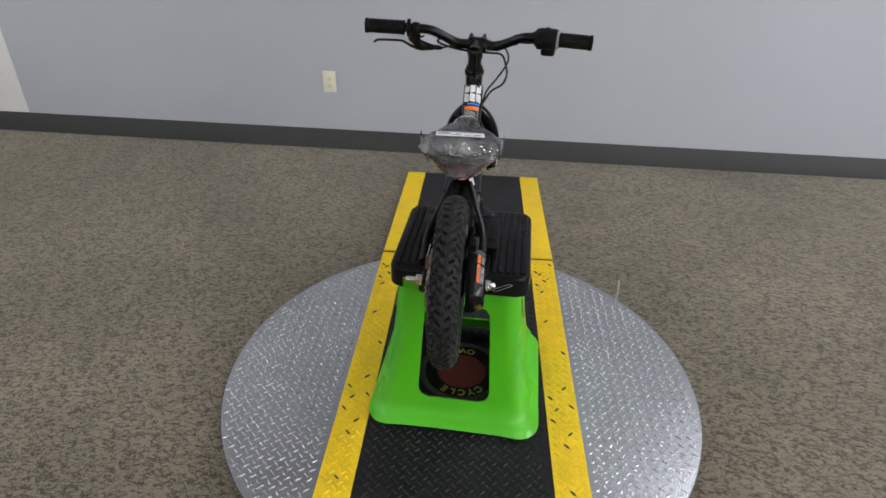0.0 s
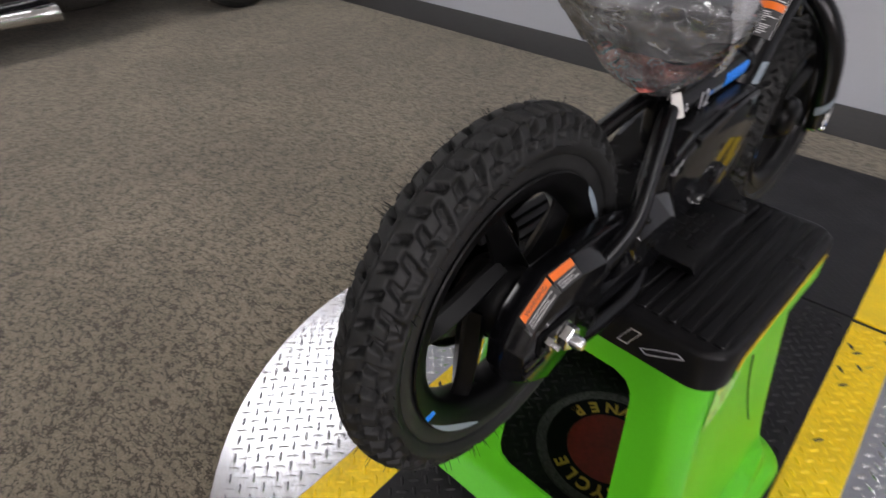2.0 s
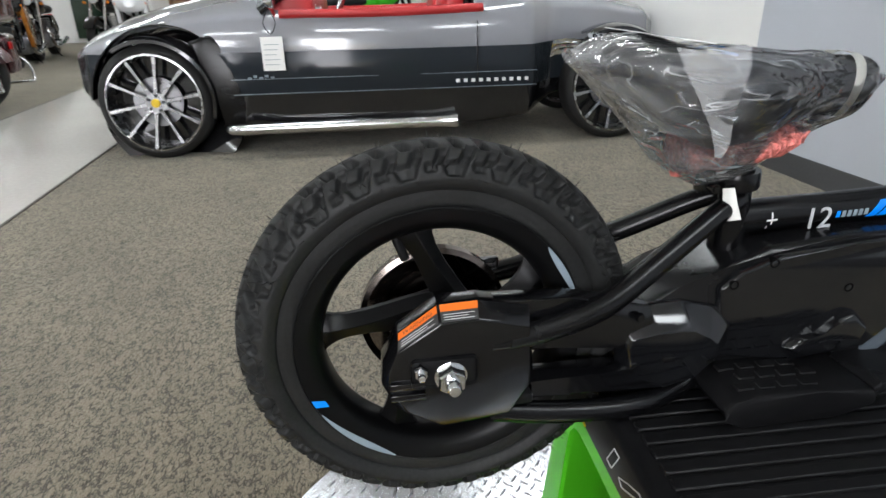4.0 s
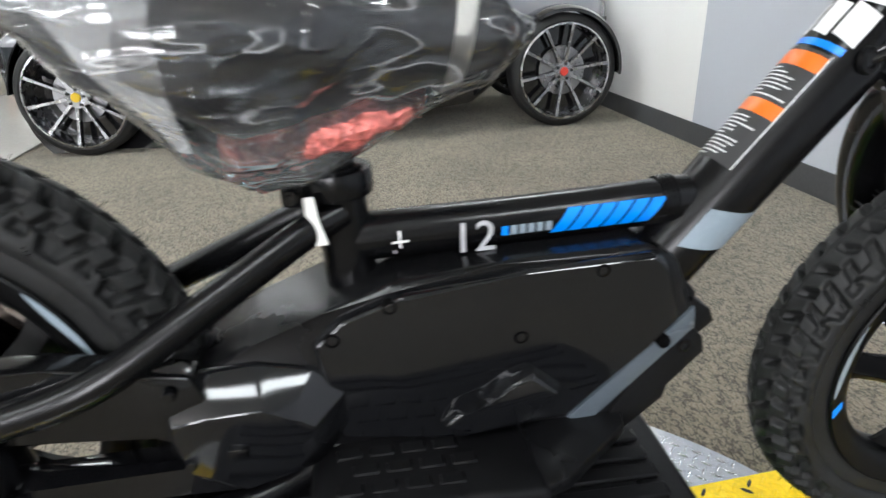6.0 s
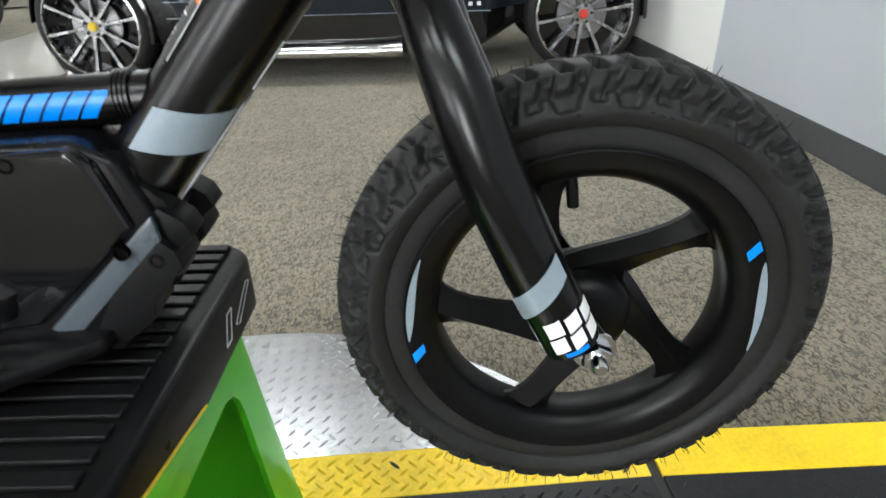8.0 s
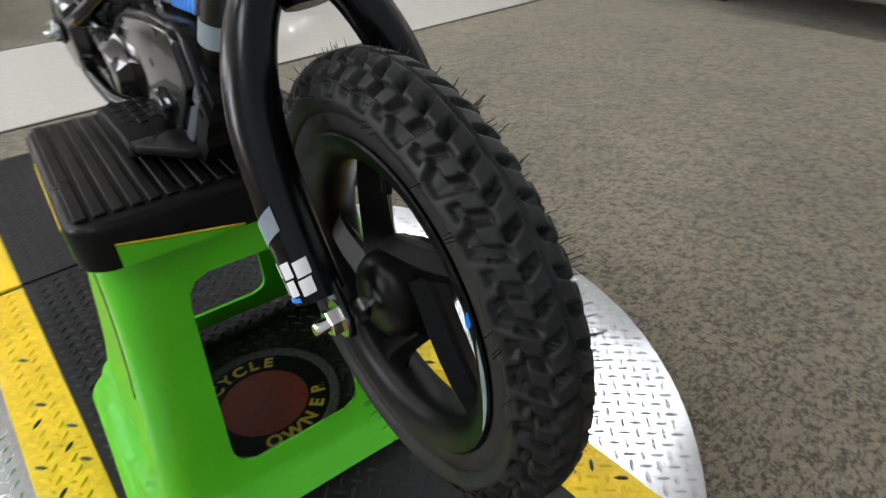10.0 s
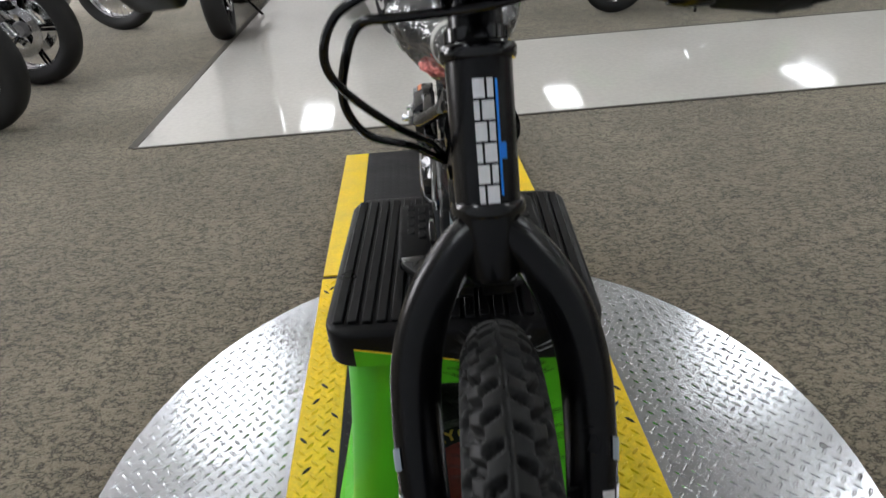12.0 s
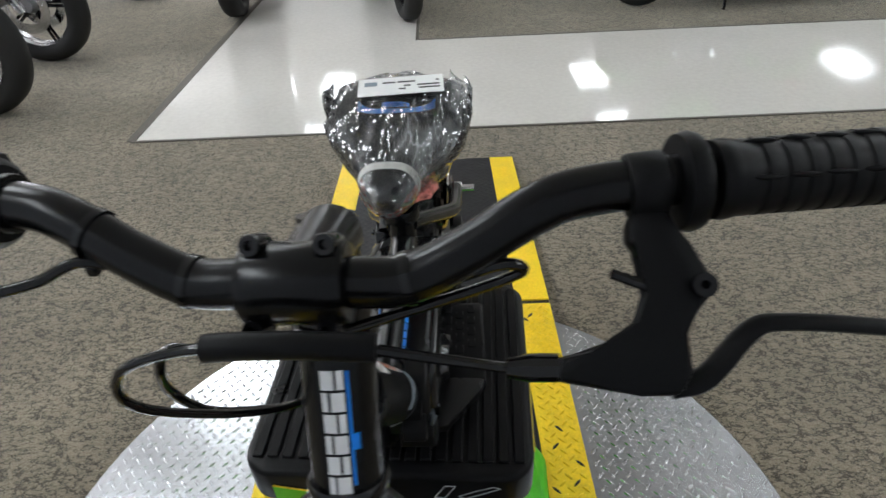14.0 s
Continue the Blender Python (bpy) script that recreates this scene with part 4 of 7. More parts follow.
    for k in range(440):
        a = rng.uniform(0, 2 * math.pi)
        phi = rng.choice((1, -1)) * rng.choice((0.05, 0.55, 0.82, 1.0, 1.3))
        p, out = surface(a, phi)
        tip = p + out * rng.uniform(0.0105, 0.0160) + Vector([rng.uniform(-0.002, 0.002) for _ in range(3)])
        tube(bm, [p, p.lerp(tip, 0.6), tip], [0.0004, 0.00035, 0.0002], 4)
    tagged(part("moulding_hairs", moved(bm, m), M_RUBBER, tyre), kind="stuff")
    # valve
    a = radians(valve)
    part("valve", moved(tubed([c + rad(a) * 0.103, c + rad(a) * 0.092 + ex * 0.001, c + rad(a) * 0.077 + ex * 0.002], [0.0032, 0.0042, 0.0040], 10), m), M_MATTE, rim)
    # grey crescents and blue ticks on the flange
    for tick, a0, a1 in marks:
        for side in (1, -1):
            bm = bmesh.new()
            n = 14
            prev = None
            for i in range(n + 1):
                f = i / n
                a = radians(a0 + (a1 - a0) * f)
                wd = 0.0009 + 0.0065 * math.sin(math.pi * f) ** 0.8 * (0.45 + 0.55 * f)
                ro = 0.1225
                pair = [bm.verts.new(c + rad(a) * r + ex * (side * (0.0262 - (0.1225 - r) * 0.22))) for r in (ro, ro - wd)]
                if prev:
                    bm.faces.new((prev[0], prev[1], pair[1], pair[0]))
                prev = pair
            part("crescent_decal", moved(bm, m), M_GREYDECAL, rim, "grey crescent decal")
            if tick is None:
                continue
            bm = bmesh.new()
            vs = []
            lean = 1.6 if name == "front_wheel" else -1.6
            for da, r in ((-1.9 + lean, 0.1225), (1.9 + lean, 0.1225), (1.9 - lean, 0.1128), (-1.9 - lean, 0.1128)):
                vs.append(bm.verts.new(c + rad(radians(tick + da)) * r + ex * (side * (0.0262 if r > 0.12 else 0.0240))))
            bm.faces.new(vs)
            part("tick_decal", moved(bm, m), M_BLUE, rim, "blue tick decal")
    return rim


def seat_at(y):
    """Half-width, top and bottom of the saddle at a place along it."""
    ys = (0.118, 0.126, 0.150, 0.185, 0.220, 0.260, 0.300, 0.345, 0.372, 0.384)
    w = np.interp(y, ys, (0.022, 0.048, 0.069, 0.078, 0.076, 0.064, 0.040, 0.0255, 0.020, 0.008))
    top = np.interp(y, ys, (0.800, 0.812, 0.818, 0.816, 0.812, 0.808, 0.805, 0.802, 0.797, 0.788))
    bot = np.interp(y, ys, (0.797, 0.794, 0.784, 0.757, 0.733, 0.734, 0.747, 0.757, 0.762, 0.775))
    return float(w), float(top), float(bot)


def balance_bike():
    t = thing("balance_bike", (BX, 0.33, STEP), "small black electric balance bike resting on the green stand", "balance bike")
    bike_wheel(t, "rear_wheel", REAR, 1.055, 30, -52, 110, [(204.4, 209, 248), (None, 14, 43)])
    bike_wheel(t, "front_wheel", FRONT, 1.045, 35, 56, 97, [(193, 155, 187), (26, -14, 21)], STEER)

    # frame
    st0, st1 = Vector((BX, 0.270, 0.624)), Vector((BX, 0.266, 0.718))
    part("seat_tube", tubed([st0, st1], 0.0165, 24), M_SATIN, t)
    bm = lathed([(0.0165, -0.008), (0.0215, -0.008), (0.0222, -0.006), (0.0222, 0.006), (0.0215, 0.008), (0.0165, 0.008)], st1 - Vector((0, 0, 0.010)), st1 - st0, 28, True)
    clamp = part("seat_clamp", bm, M_SATIN, t)
    part("clamp_ear", boxed((BX - 0.010, 0.232, 0.695), (BX + 0.010, 0.247, 0.714), 0.003), M_SATIN, clamp)
    part("clamp_bolt", lathed([(0, 0.011), (0.0025, 0.011), (0.003, 0.010), (0.0045, 0.010), (0.0045, 0), (0, 0)], (BX + 0.0075, 0.2385, 0.704), (1, 0, 0), 12), M_GLOSS, clamp)
    part("seat_post", tubed([st1 - Vector((0, 0, 0.01)), Vector((BX, 0.262, 0.775))], 0.0125, 20), M_SATIN, t)
    part("top_tube", tubed([(BX, 0.268, 0.669), (BX, 0.385, 0.6715), (BX, 0.500, 0.6755)], [0.0158, 0.0155, 0.0160], 28, 6), M_SATIN, t)
    dv = Vector((0, 0.645, 0.764))
    dp = Vector((BX, 0.5274, 0.6812))
    DR = 0.0268
    down = part("down_tube", tubed([dp - dv * 0.105, dp + dv * 0.160], DR, 36), M_SATIN, t)
    for s, r in ((-0.002, 0.0180), (-0.005, 0.0177), (-0.008, 0.0174), (-0.011, 0.0171)):
        part("weld_bead", lathed([(0.0140, -0.002), (r, -0.001), (r, 0.001), (0.0140, 0.002)], Vector((BX, 0.490 + s, 0.6752)), (0, 1, 0.05), 24, True), M_SATIN, down)
    head = part("head_tube", tubed([on_axis(0.012), on_axis(0.120)], 0.0232, 32), M_SATIN, t)
    for s in (0.012, 0.117):
        part("head_cup", lathed([(0.019, -0.005), (0.0255, -0.005), (0.0267, -0.003), (0.0267, 0.003), (0.0255, 0.005), (0.019, 0.005)], on_axis(s), AU, 32, True), M_GLOSS, head)
    for s in (1, -1):
        arc = [on_axis(0.036 + 0.005 * k, -0.0205, s * 0.0135) for k in range(13)]
        part("weld_bead", tubed(arc, [0.0052 if k % 2 else 0.0036 for k in range(13)], 10), M_SATIN, head)
    # gusset between down tube and head tube, with the cable hole
    part("cable_grommet", lathed([(0.0025, -0.001), (0.0055, -0.001), (0.006, 0.0015), (0.0025, 0.0015)], dp + dv * 0.115 + Vector((0.0245, 0.009, -0.008)), (1, 0.1, -0.1), 16, True), M_MATTE, down)

    # stays: two upper, two lower, each with a flattened end
    for s in (1, -1):
        up = [(BX + s * 0.061, 0.026, 0.598), (BX + s * 0.061, 0.070, 0.604), (BX + s * 0.058, 0.125, 0.620), (BX + s * 0.038, 0.188, 0.652), (BX + s * 0.020, 0.242, 0.681), (BX + s * 0.010, 0.268, 0.691)]
        stay = part("upper_stay", tubed(up, [0.0105, 0.0108, 0.0108, 0.0105, 0.0100, 0.0095], 16, 6), M_SATIN, t)
        lowp = [(BX + s * 0.061, 0.030, 0.527), (BX + s * 0.061, 0.09, 0.517), (BX + s * 0.058, 0.165, 0.512), (BX + s * 0.040, 0.220, 0.515), (BX + s * 0.028, 0.255, 0.535)]
        part("lower_stay", tubed(lowp, [0.0100, 0.0104, 0.0104, 0.0100, 0.0095], 16, 6), M_SATIN, t)
        part("stay_end", boxed((BX + s * 0.061 - 0.009, 0.028, 0.536), (BX + s * 0.061 + 0.009, 0.064, 0.547), 0.003), M_MATTE, stay)
        if s < 0:
            bm = bmesh.new()
            prism(bm, [(-0.022, 0.586), (-0.012, 0.602), (0.035, 0.612), (0.060, 0.60), (0.060, 0.535), (0.035, 0.527), (0.0, 0.560), (-0.018, 0.568)], BX - 0.056, BX - 0.050, 0.001)
            part("dropout", bm, M_SATIN, t)

    # rear drive cover with chamfered top that carries the warning sticker
    poly = [(-0.064, 0.586), (-0.050, 0.611), (-0.016, 0.635), (0.018, 0.636), (0.062, 0.627), (0.068, 0.556), (0.048, 0.522), (-0.018, 0.516), (-0.054, 0.535), (-0.066, 0.562)]
    inner = [(-0.060, 0.580), (-0.052, 0.602), (-0.0160, 0.6255), (0.016, 0.6265), (0.058, 0.616), (0.060, 0.558), (0.042, 0.530), (-0.016, 0.524), (-0.046, 0.542), (-0.057, 0.563)]
    bm = bmesh.new()
    rows = [[bm.verts.new((x, y, z)) for y, z in pl] for x, pl in ((BX + 0.036, poly), (BX + 0.054, poly), (BX + 0.071, inner))]
    bm.faces.new(rows[0])
    bm.faces.new(rows[2][::-1])
    for a, b in zip(rows, rows[1:]):
        for i in range(len(poly)):
            j = (i + 1) % len(poly)
            bm.faces.new((a[i], b[i], b[j], a[j]))
    bmesh.ops.bevel(bm, geom=bm.edges[:], offset=0.0014, segments=2, affect="EDGES", profile=0.5)
    cover = part("drive_cover", bm, M_GLOSS, t, "glossy black rear drive cover", angle=30)

    def strip(i, j, f0, f1, u0, u1, lift=0.0006):
        """A quad on the chamfer between corners i and j: f along it, u from its top to its bottom."""
        def at(f, u):
            a = Vector((BX + 0.054, *poly[i])).lerp(Vector((BX + 0.054, *poly[j])), f)
            b = Vector((BX + 0.071, *inner[i])).lerp(Vector((BX + 0.071, *inner[j])), f)
            return a.lerp(b, u)
        nn = (at(1, 0) - at(0, 0)).cross(at(0, 1) - at(0, 0)).normalized()
        if nn.x < 0:
            nn = -nn
        bm = bmesh.new()
        bm.faces.new([bm.verts.new(at(f, u) + nn * lift) for f, u in ((f0, u0), (f1, u0), (f1, u1), (f0, u1))])
        return bm
    for i, j in ((1, 2), (2, 3)):
        part("sticker_ground", strip(i, j, 0.03, 0.97, 0.06, 0.96, 0.0005), M_INK, cover, "black warning sticker")
        part("sticker_band", strip(i, j, 0.03, 0.97, 0.08, 0.44, 0.0008), M_ORANGE, cover, "orange warning band")
        for k in range(3):
            part("print_bar", strip(i, j, 0.10, 0.88 - 0.15 * (k % 2), 0.58 + 0.12 * k, 0.608 + 0.12 * k, 0.0008), M_WHITE, cover)
    a = Vector((BX + 0.054, *poly[1])).lerp(Vector((BX + 0.071, *inner[1])), 0.27)
    b = Vector((BX + 0.054, *poly[2])).lerp(Vector((BX + 0.071, *inner[2])), 0.27)
    zx = Vector((0.0, *(b - a).yz)).normalized()
    zy = (Vector((BX + 0.054, *poly[1])) - Vector((BX + 0.071, *inner[1]))).normalized()
    zn = zx.cross(zy).normalized()
    m = Matrix((zx, zy, zn)).transposed().to_4x4()
    lettering("warning_word", "WARNING", Matrix.Translation(a.lerp(b, 0.5) + zn * 0.0009) @ m, 0.0062, M_INK, cover, 0.0)
    # slots, adjuster and axle on the cover
    part("cover_ridge", boxed((BX + 0.070, -0.060, 0.556), (BX + 0.0745, -0.030, 0.563), 0.0015), M_GLOSS, cover)
    part("cover_ridge", boxed((BX + 0.070, -0.060, 0.567), (BX + 0.0745, -0.030, 0.574), 0.0015), M_GLOSS, cover)
    part("axle_slot", boxed((BX + 0.071, -0.042, 0.568), (BX + 0.0734, 0.014, 0.594), 0.004), M_MATTE, cover)
    bm = nut(bmesh.new(), (BX + 0.073, -0.034, 0.586), (1, 0, 0), 0.0062, 0.008)
    lathe(bm, [(0, 0), (0.0035, 0), (0.003, 0.014), (0, 0.015)], (BX + 0.073, -0.034, 0.586), (1, 0, 0), 12)
    part("chain_adjuster", bm, M_CHROME, t, "bright zinc adjuster nut")
    bm = lathed([(0, 0.072), (0.0138, 0.072), (0.0138, 0.0745), (0, 0.0745)], (BX, REAR.y, REAR.z), (1, 0, 0), 28)
    nut(bm, (BX + 0.0745, REAR.y, REAR.z), (1, 0, 0), 0.0125, 0.0105)
    lathe(bm, [(0, 0.08), (0.0062, 0.08), (0.0062, 0.094), (0.0045, 0.096), (0, 0.096)], (BX, REAR.y, REAR.z), (1, 0, 0), 16)
    part("axle_nut", bm, M_CHROME, t, "bright zinc rear axle nut")
    bm = nut(bmesh.new(), (BX - 0.058, REAR.y, REAR.z), (-1, 0, 0), 0.0125, 0.013)
    lathe(bm, [(0, 0), (0.006, 0), (0.006, -0.034), (0, -0.034)], (BX - 0.058, REAR.y, REAR.z), (1, 0, 0), 16)
    part("axle_nut", bm, M_CHROME, t, "bright zinc rear axle nut")
    # band brake on the far side
    bm = lathed([(0.012, -0.012), (0.058, -0.012), (0.069, -0.008), (0.072, -0.004), (0.072, 0.006), (0.067, 0.008), (0.066, 0.003), (0.050, 0.002), (0.048, -0.001), (0.014, 0.002), (0.012, 0.004)], (BX - 0.034, REAR.y, REAR.z), (1, 0, 0), 48, True)
    brake = part("band_brake", bm, M_BRAKE, t, "dark polished steel band brake drum", angle=30)
    part("brake_arm", boxed((BX - 0.052, 0.012, 0.612), (BX - 0.047, 0.060, 0.626), 0.003), M_CHROME, brake)

    part("side_label", boxed((BX - 0.0515, -0.006, 0.596), (BX - 0.0495, 0.010, 0.628), 0.0005), surf("pink_label", (0.62, 0.20, 0.20), 0.4), t, "small pink printed label", smooth=False)

    # chain guard bridges between cover and motor
    bm = bmesh.new()
    prism(bm, [(0.018, 0.634), (0.097, 0.629), (0.172, 0.614), (0.180, 0.590), (0.176, 0.556), (0.166, 0.560), (0.146, 0.577), (0.062, 0.580), (0.050, 0.600)], BX + 0.034, BX + 0.054, 0.003)
    part("chain_guard", bm, M_GLOSS, t)
    bm = bmesh.new()
    prism(bm, [(0.058, 0.558), (0.160, 0.551), (0.180, 0.548), (0.204, 0.528), (0.190, 0.522), (0.060, 0.528)], BX + 0.034, BX + 0.058, 0.007, seg=1)
    guard = part("chain_guard", bm, M_GLOSS, t)
    for y, z in ((0.162, 0.554), (0.160, 0.606)):
        part("guard_bolt", lathed([(0, 0.004), (0.003, 0.004), (0.0042, 0.002), (0.0042, 0), (0, 0)], (BX + 0.057, y, z), (1, 0, 0), 12), M_GLOSS, guard)

    # battery and motor housing
    outline = [(0.160, 0.586), (0.166, 0.602), (0.205, 0.620), (0.250, 0.637), (0.290, 0.652), (0.360, 0.658), (0.456, 0.660), (0.480, 0.648), (0.496, 0.606), (0.488, 0.572), (0.432, 0.512), (0.360, 0.502), (0.200, 0.503), (0.176, 0.530), (0.166, 0.560)]
    bm = bmesh.new()
    prism(bm, outline, BX - 0.038, BX + 0.038, 0.006, seg=3)
    house = part("battery_housing", bm, M_HOUSETOP, t, "glossy black battery and motor housing", angle=35)
    # raised flat panel whose upper edge catches the light
    pan = [(0.240, 0.618), (0.258, 0.634), (0.296, 0.647), (0.375, 0.654), (0.462, 0.658), (0.472, 0.648), (0.484, 0.606), (0.464, 0.588), (0.408, 0.538), (0.330, 0.530), (0.250, 0.545)]
    for s in (1, -1):
        bm = bmesh.new()
        prism(bm, pan, BX + s * 0.0370, BX + s * 0.0450, 0.0026, shrink=0.03, seg=3)
        part("side_panel", bm, M_HOUSE, house, angle=20)
        mot = [(0.146, 0.586), (0.150, 0.601), (0.176, 0.609), (0.206, 0.610), (0.240, 0.601), (0.262, 0.586), (0.262, 0.560), (0.240, 0.528), (0.186, 0.515), (0.152, 0.535)]
        cut = [(0.153, 0.573, 0.056), (0.156, 0.5820, 0.0590), (0.179, 0.5882, 0.0620), (0.211, 0.5892, 0.0627), (0.228, 0.579, 0.0620), (0.238, 0.570, 0.0605), (0.238, 0.556, 0.0605), (0.222, 0.538, 0.061), (0.192, 0.530, 0.061), (0.160, 0.545, 0.058)]
        bm = bmesh.new()
        loft(bm, [[(BX + s * x, y, z) for y, z in mot] for x in (0.037, 0.0415)] + [[(BX + s * x, y, z) for y, z, x in cut]])
        bmesh.ops.bevel(bm, geom=bm.edges[:], offset=0.002, segments=2, affect="EDGES", profile=0.5)
        part("motor_hump", bm, M_HOUSE, house, angle=25)
        # shallow bolt holes, the shade of their depth painted near-black
        for y, z in ((0.254, 0.6215), (0.372, 0.608), (0.424, 0.6495), (0.472, 0.590), (0.290, 0.6400)):
            bm = lathed([(0.0, -0.004), (0.0046, -0.004), (0.0046, 0.0014), (0.0032, 0.0014), (0.0030, 0.0004), (0, 0.0004)], (BX + s * 0.0440, y, z), (s, 0, 0), 16)
            part("housing_bolt", bm, M_HOLE, house)
        # socket recess, scoop and ledge
        part("socket", boxed((BX + s * 0.0615 - 0.003, 0.186, 0.557), (BX + s * 0.0615 + 0.0012, 0.197, 0.5640), 0.001), M_GLOSS, house)
        bm = bmesh.new()
        prism(bm, [(0.310, 0.548), (0.322, 0.560), (0.346, 0.562), (0.366, 0.582), (0.384, 0.588), (0.406, 0.568), (0.400, 0.545), (0.330, 0.536)], BX + s * 0.036, BX + s * 0.054, 0.0022, shrink=0.22, seg=2)
        part("scoop", bm, M_HOUSE, house)
        # footrest block with a brick-like grip
        lo, hi = sorted((BX + s * 0.034, BX + s * 0.098))
        bm = bmesh.new()
        prism(bm, [(0.228, 0.524), (0.240, 0.534), (0.256, 0.537), (0.322, 0.535), (0.378, 0.530), (0.384, 0.514), (0.346, 0.502), (0.246, 0.502), (0.236, 0.518)], lo, hi, 0.005)
        rest = part("footrest", bm, M_MATTE, t, "matte black moulded footrest with grip blocks")
        for r in range(3):
            for q in range(4):
                y = 0.256 + q * 0.021 + (0.0105 if r % 2 else 0)
                x = BX + s * (0.050 + 0.0155 * r)
                part("grip_block", boxed((x - 0.0050, y - 0.0080, 0.5290 - 0.001 * q), (x + 0.0050, y + 0.0080, 0.5380 - 0.0007 * q), 0.001, 1), M_MATTE, rest)
        # flat wing that tapers from the footrest to the front of the housing
        bm = bmesh.new()
        prism(bm, [(BX + s * x, y) for x, y in ((0.030, 0.372), (0.096, 0.376), (0.092, 0.392), (0.052, 0.446), (0.030, 0.452))], 0.520, 0.532, 0.003, axis="z")
        part("wing", bm, M_HOUSETOP, rest)
        # slanted front edge, its bluish reflection put into a slate grey colour
        bm = bmesh.new()
        x = BX + s * 0.0386
        prism(bm, [(0.408, 0.533), (0.424, 0.526), (0.496, 0.596), (0.494, 0.613)], x - 0.0022, x + 0.0022, 0.0016)
        part("edge_facet", bm, M_EDGESHEEN, house, "slanted edge of the black housing with its reflection painted slate grey")
        # stepped bumper block with a bolt pocket at the front corner
        lo, hi = sorted((BX + s * 0.006, BX + s * 0.0405))
        d = 0.012
        bm = bmesh.new()
        prism(bm, [(y + d - 0.006, z + 0.002) for y, z in ((0.428, 0.520), (0.442, 0.511), (0.474, 0.538), (0.4735, 0.549), (0.500, 0.573), (0.497, 0.586), (0.484, 0.598), (0.468, 0.590))], lo, hi, 0.0014)
        bump = part("front_bumper", bm, M_MATTE, house, angle=25)
        bm = bmesh.new()
        prism(bm, [(y + d - 0.014, z - 0.004) for y, z in ((0.470, 0.592), (0.489, 0.575), (0.516, 0.599), (0.512, 0.609), (0.498, 0.619))], BX + s * 0.010, BX + s * 0.034, 0.0014)
        part("bumper_tip", bm, M_MATTE, bump, angle=25)
        part("bolt_pocket", lathed([(0, -0.002), (0.0030, -0.002), (0.0030, 0.0010), (0.0050, 0.0010), (0.0050, -0.003), (0, -0.003)], (BX + s * 0.0405, 0.478 + d, 0.582), (s, 0, 0), 14), M_GLOSS, bump)
    bm = bmesh.new()
    prism(bm, [(0.470, 0.606), (0.478, 0.624), (0.488, 0.630), (0.500, 0.618), (0.502, 0.606), (0.490, 0.592)], BX - 0.030, BX + 0.030, 0.003)
    part("front_lug", bm, M_MATTE, house)
    part("cable_stub", tubed([(BX + 0.026, 0.468, 0.616), (BX + 0.027, 0.480, 0.630), (BX + 0.018, 0.488, 0.644)], 0.004, 8, 4), M_MATTE, house)
    # decals on tubes
    def wrap(p0, d, r, s0, s1, a0, a1, skew, material, name, parent, label="", up=Vector((1, 0, 0)), lift=0.0004):
        """A patch of the surface of a tube: s along it, a round it from the up direction."""
        d = d.normalized()
        e1 = (up - d * up.dot(d)).normalized()
        e2 = d.cross(e1)
        bm = bmesh.new()
        n = 8
        prev = None
        for i in range(n + 1):
            a = a0 + (a1 - a0) * i / n
            sk = skew * (i / n - 0.5)
            q = [bm.verts.new(p0 + d * (s + sk) + (r + lift) * (math.cos(a) * e1 + math.sin(a) * e2)) for s in (s0, s1)]
            if prev:
                bm.faces.new((prev[0], prev[1], q[1], q[0]))
            prev = q
        return part(name, bm, material, parent, label)
    tt0, ttd = Vector((BX, 0.268, 0.669)), Vector((0, 0.232, 0.0065))
    top = [o for o in t.children if o.name.startswith("top_tube")][0]
    for side in (0.0, math.pi):
        flip = 1 if side == 0 else -1
        for k in range(6):
            s = 0.137 + k * 0.0116
            wrap(tt0, ttd, 0.0156, s, s + 0.0098, side - 0.55, side + 0.50, -0.013 * flip, M_BLUE, "blue_bar", top, "blue slanted decal bar")
        for k in range(6):
            wrap(tt0, ttd, 0.0156, 0.0985 + k * 0.0058, 0.1027 + k * 0.0058, side - 0.10, side + 0.32, 0, M_BLUE if k == 0 else M_GREYDECAL, "word_bar", top)
        wrap(tt0, ttd, 0.0156, 0.0325, 0.0340, side - 0.42, side + 0.32, 0, M_WHITE, "gauge_mark", top)
        wrap(tt0, ttd, 0.0156, 0.0280, 0.0385, side - 0.02, side + 0.08, 0, M_WHITE, "gauge_mark", top)
        wrap(tt0, ttd, 0.0156, 0.0290, 0.0300, side + 0.40, side + 0.62, 0, M_WHITE, "gauge_mark", top)
    mm = Matrix(((0, 0, 1), (1, 0, 0), (0, 1, 0))).to_4x4()
    lettering("size_number", "12", Matrix.Translation((BX + 0.0158, 0.3485, 0.6670)) @ mm, 0.0295, M_LINE, top, 0.0004)

    dt = dp - dv * 0.105
    for side in (0.0, math.pi):
        wrap(dt, dv, DR, 0.066, 0.098, side - 0.5, side + 1.15, 0.024 if side == 0 else -0.024, M_GREYDECAL, "band_decal", down, "grey slanted band decal")
    # white block badge and warning print along the upper face of the tube
    fc = Vector((0, -0.764, 0.645))
    for k, (s0, s1) in enumerate(((0.211, 0.2345), (0.2375, 0.261))):
        for a0, a1 in ((-0.98, -0.36), (-0.28, 0.28), (0.36, 0.98)):
            wrap(dt, dv, DR, s0, s1, a0, a1, 0.003 * (1 if k % 2 else -1), M_WHITE, "badge_block", down, "white badge block", fc)
    wrap(dt, dv, DR, 0.202, 0.207, -0.5, 0.9, 0, M_BLUE, "badge_line", down, "blue badge line", fc)
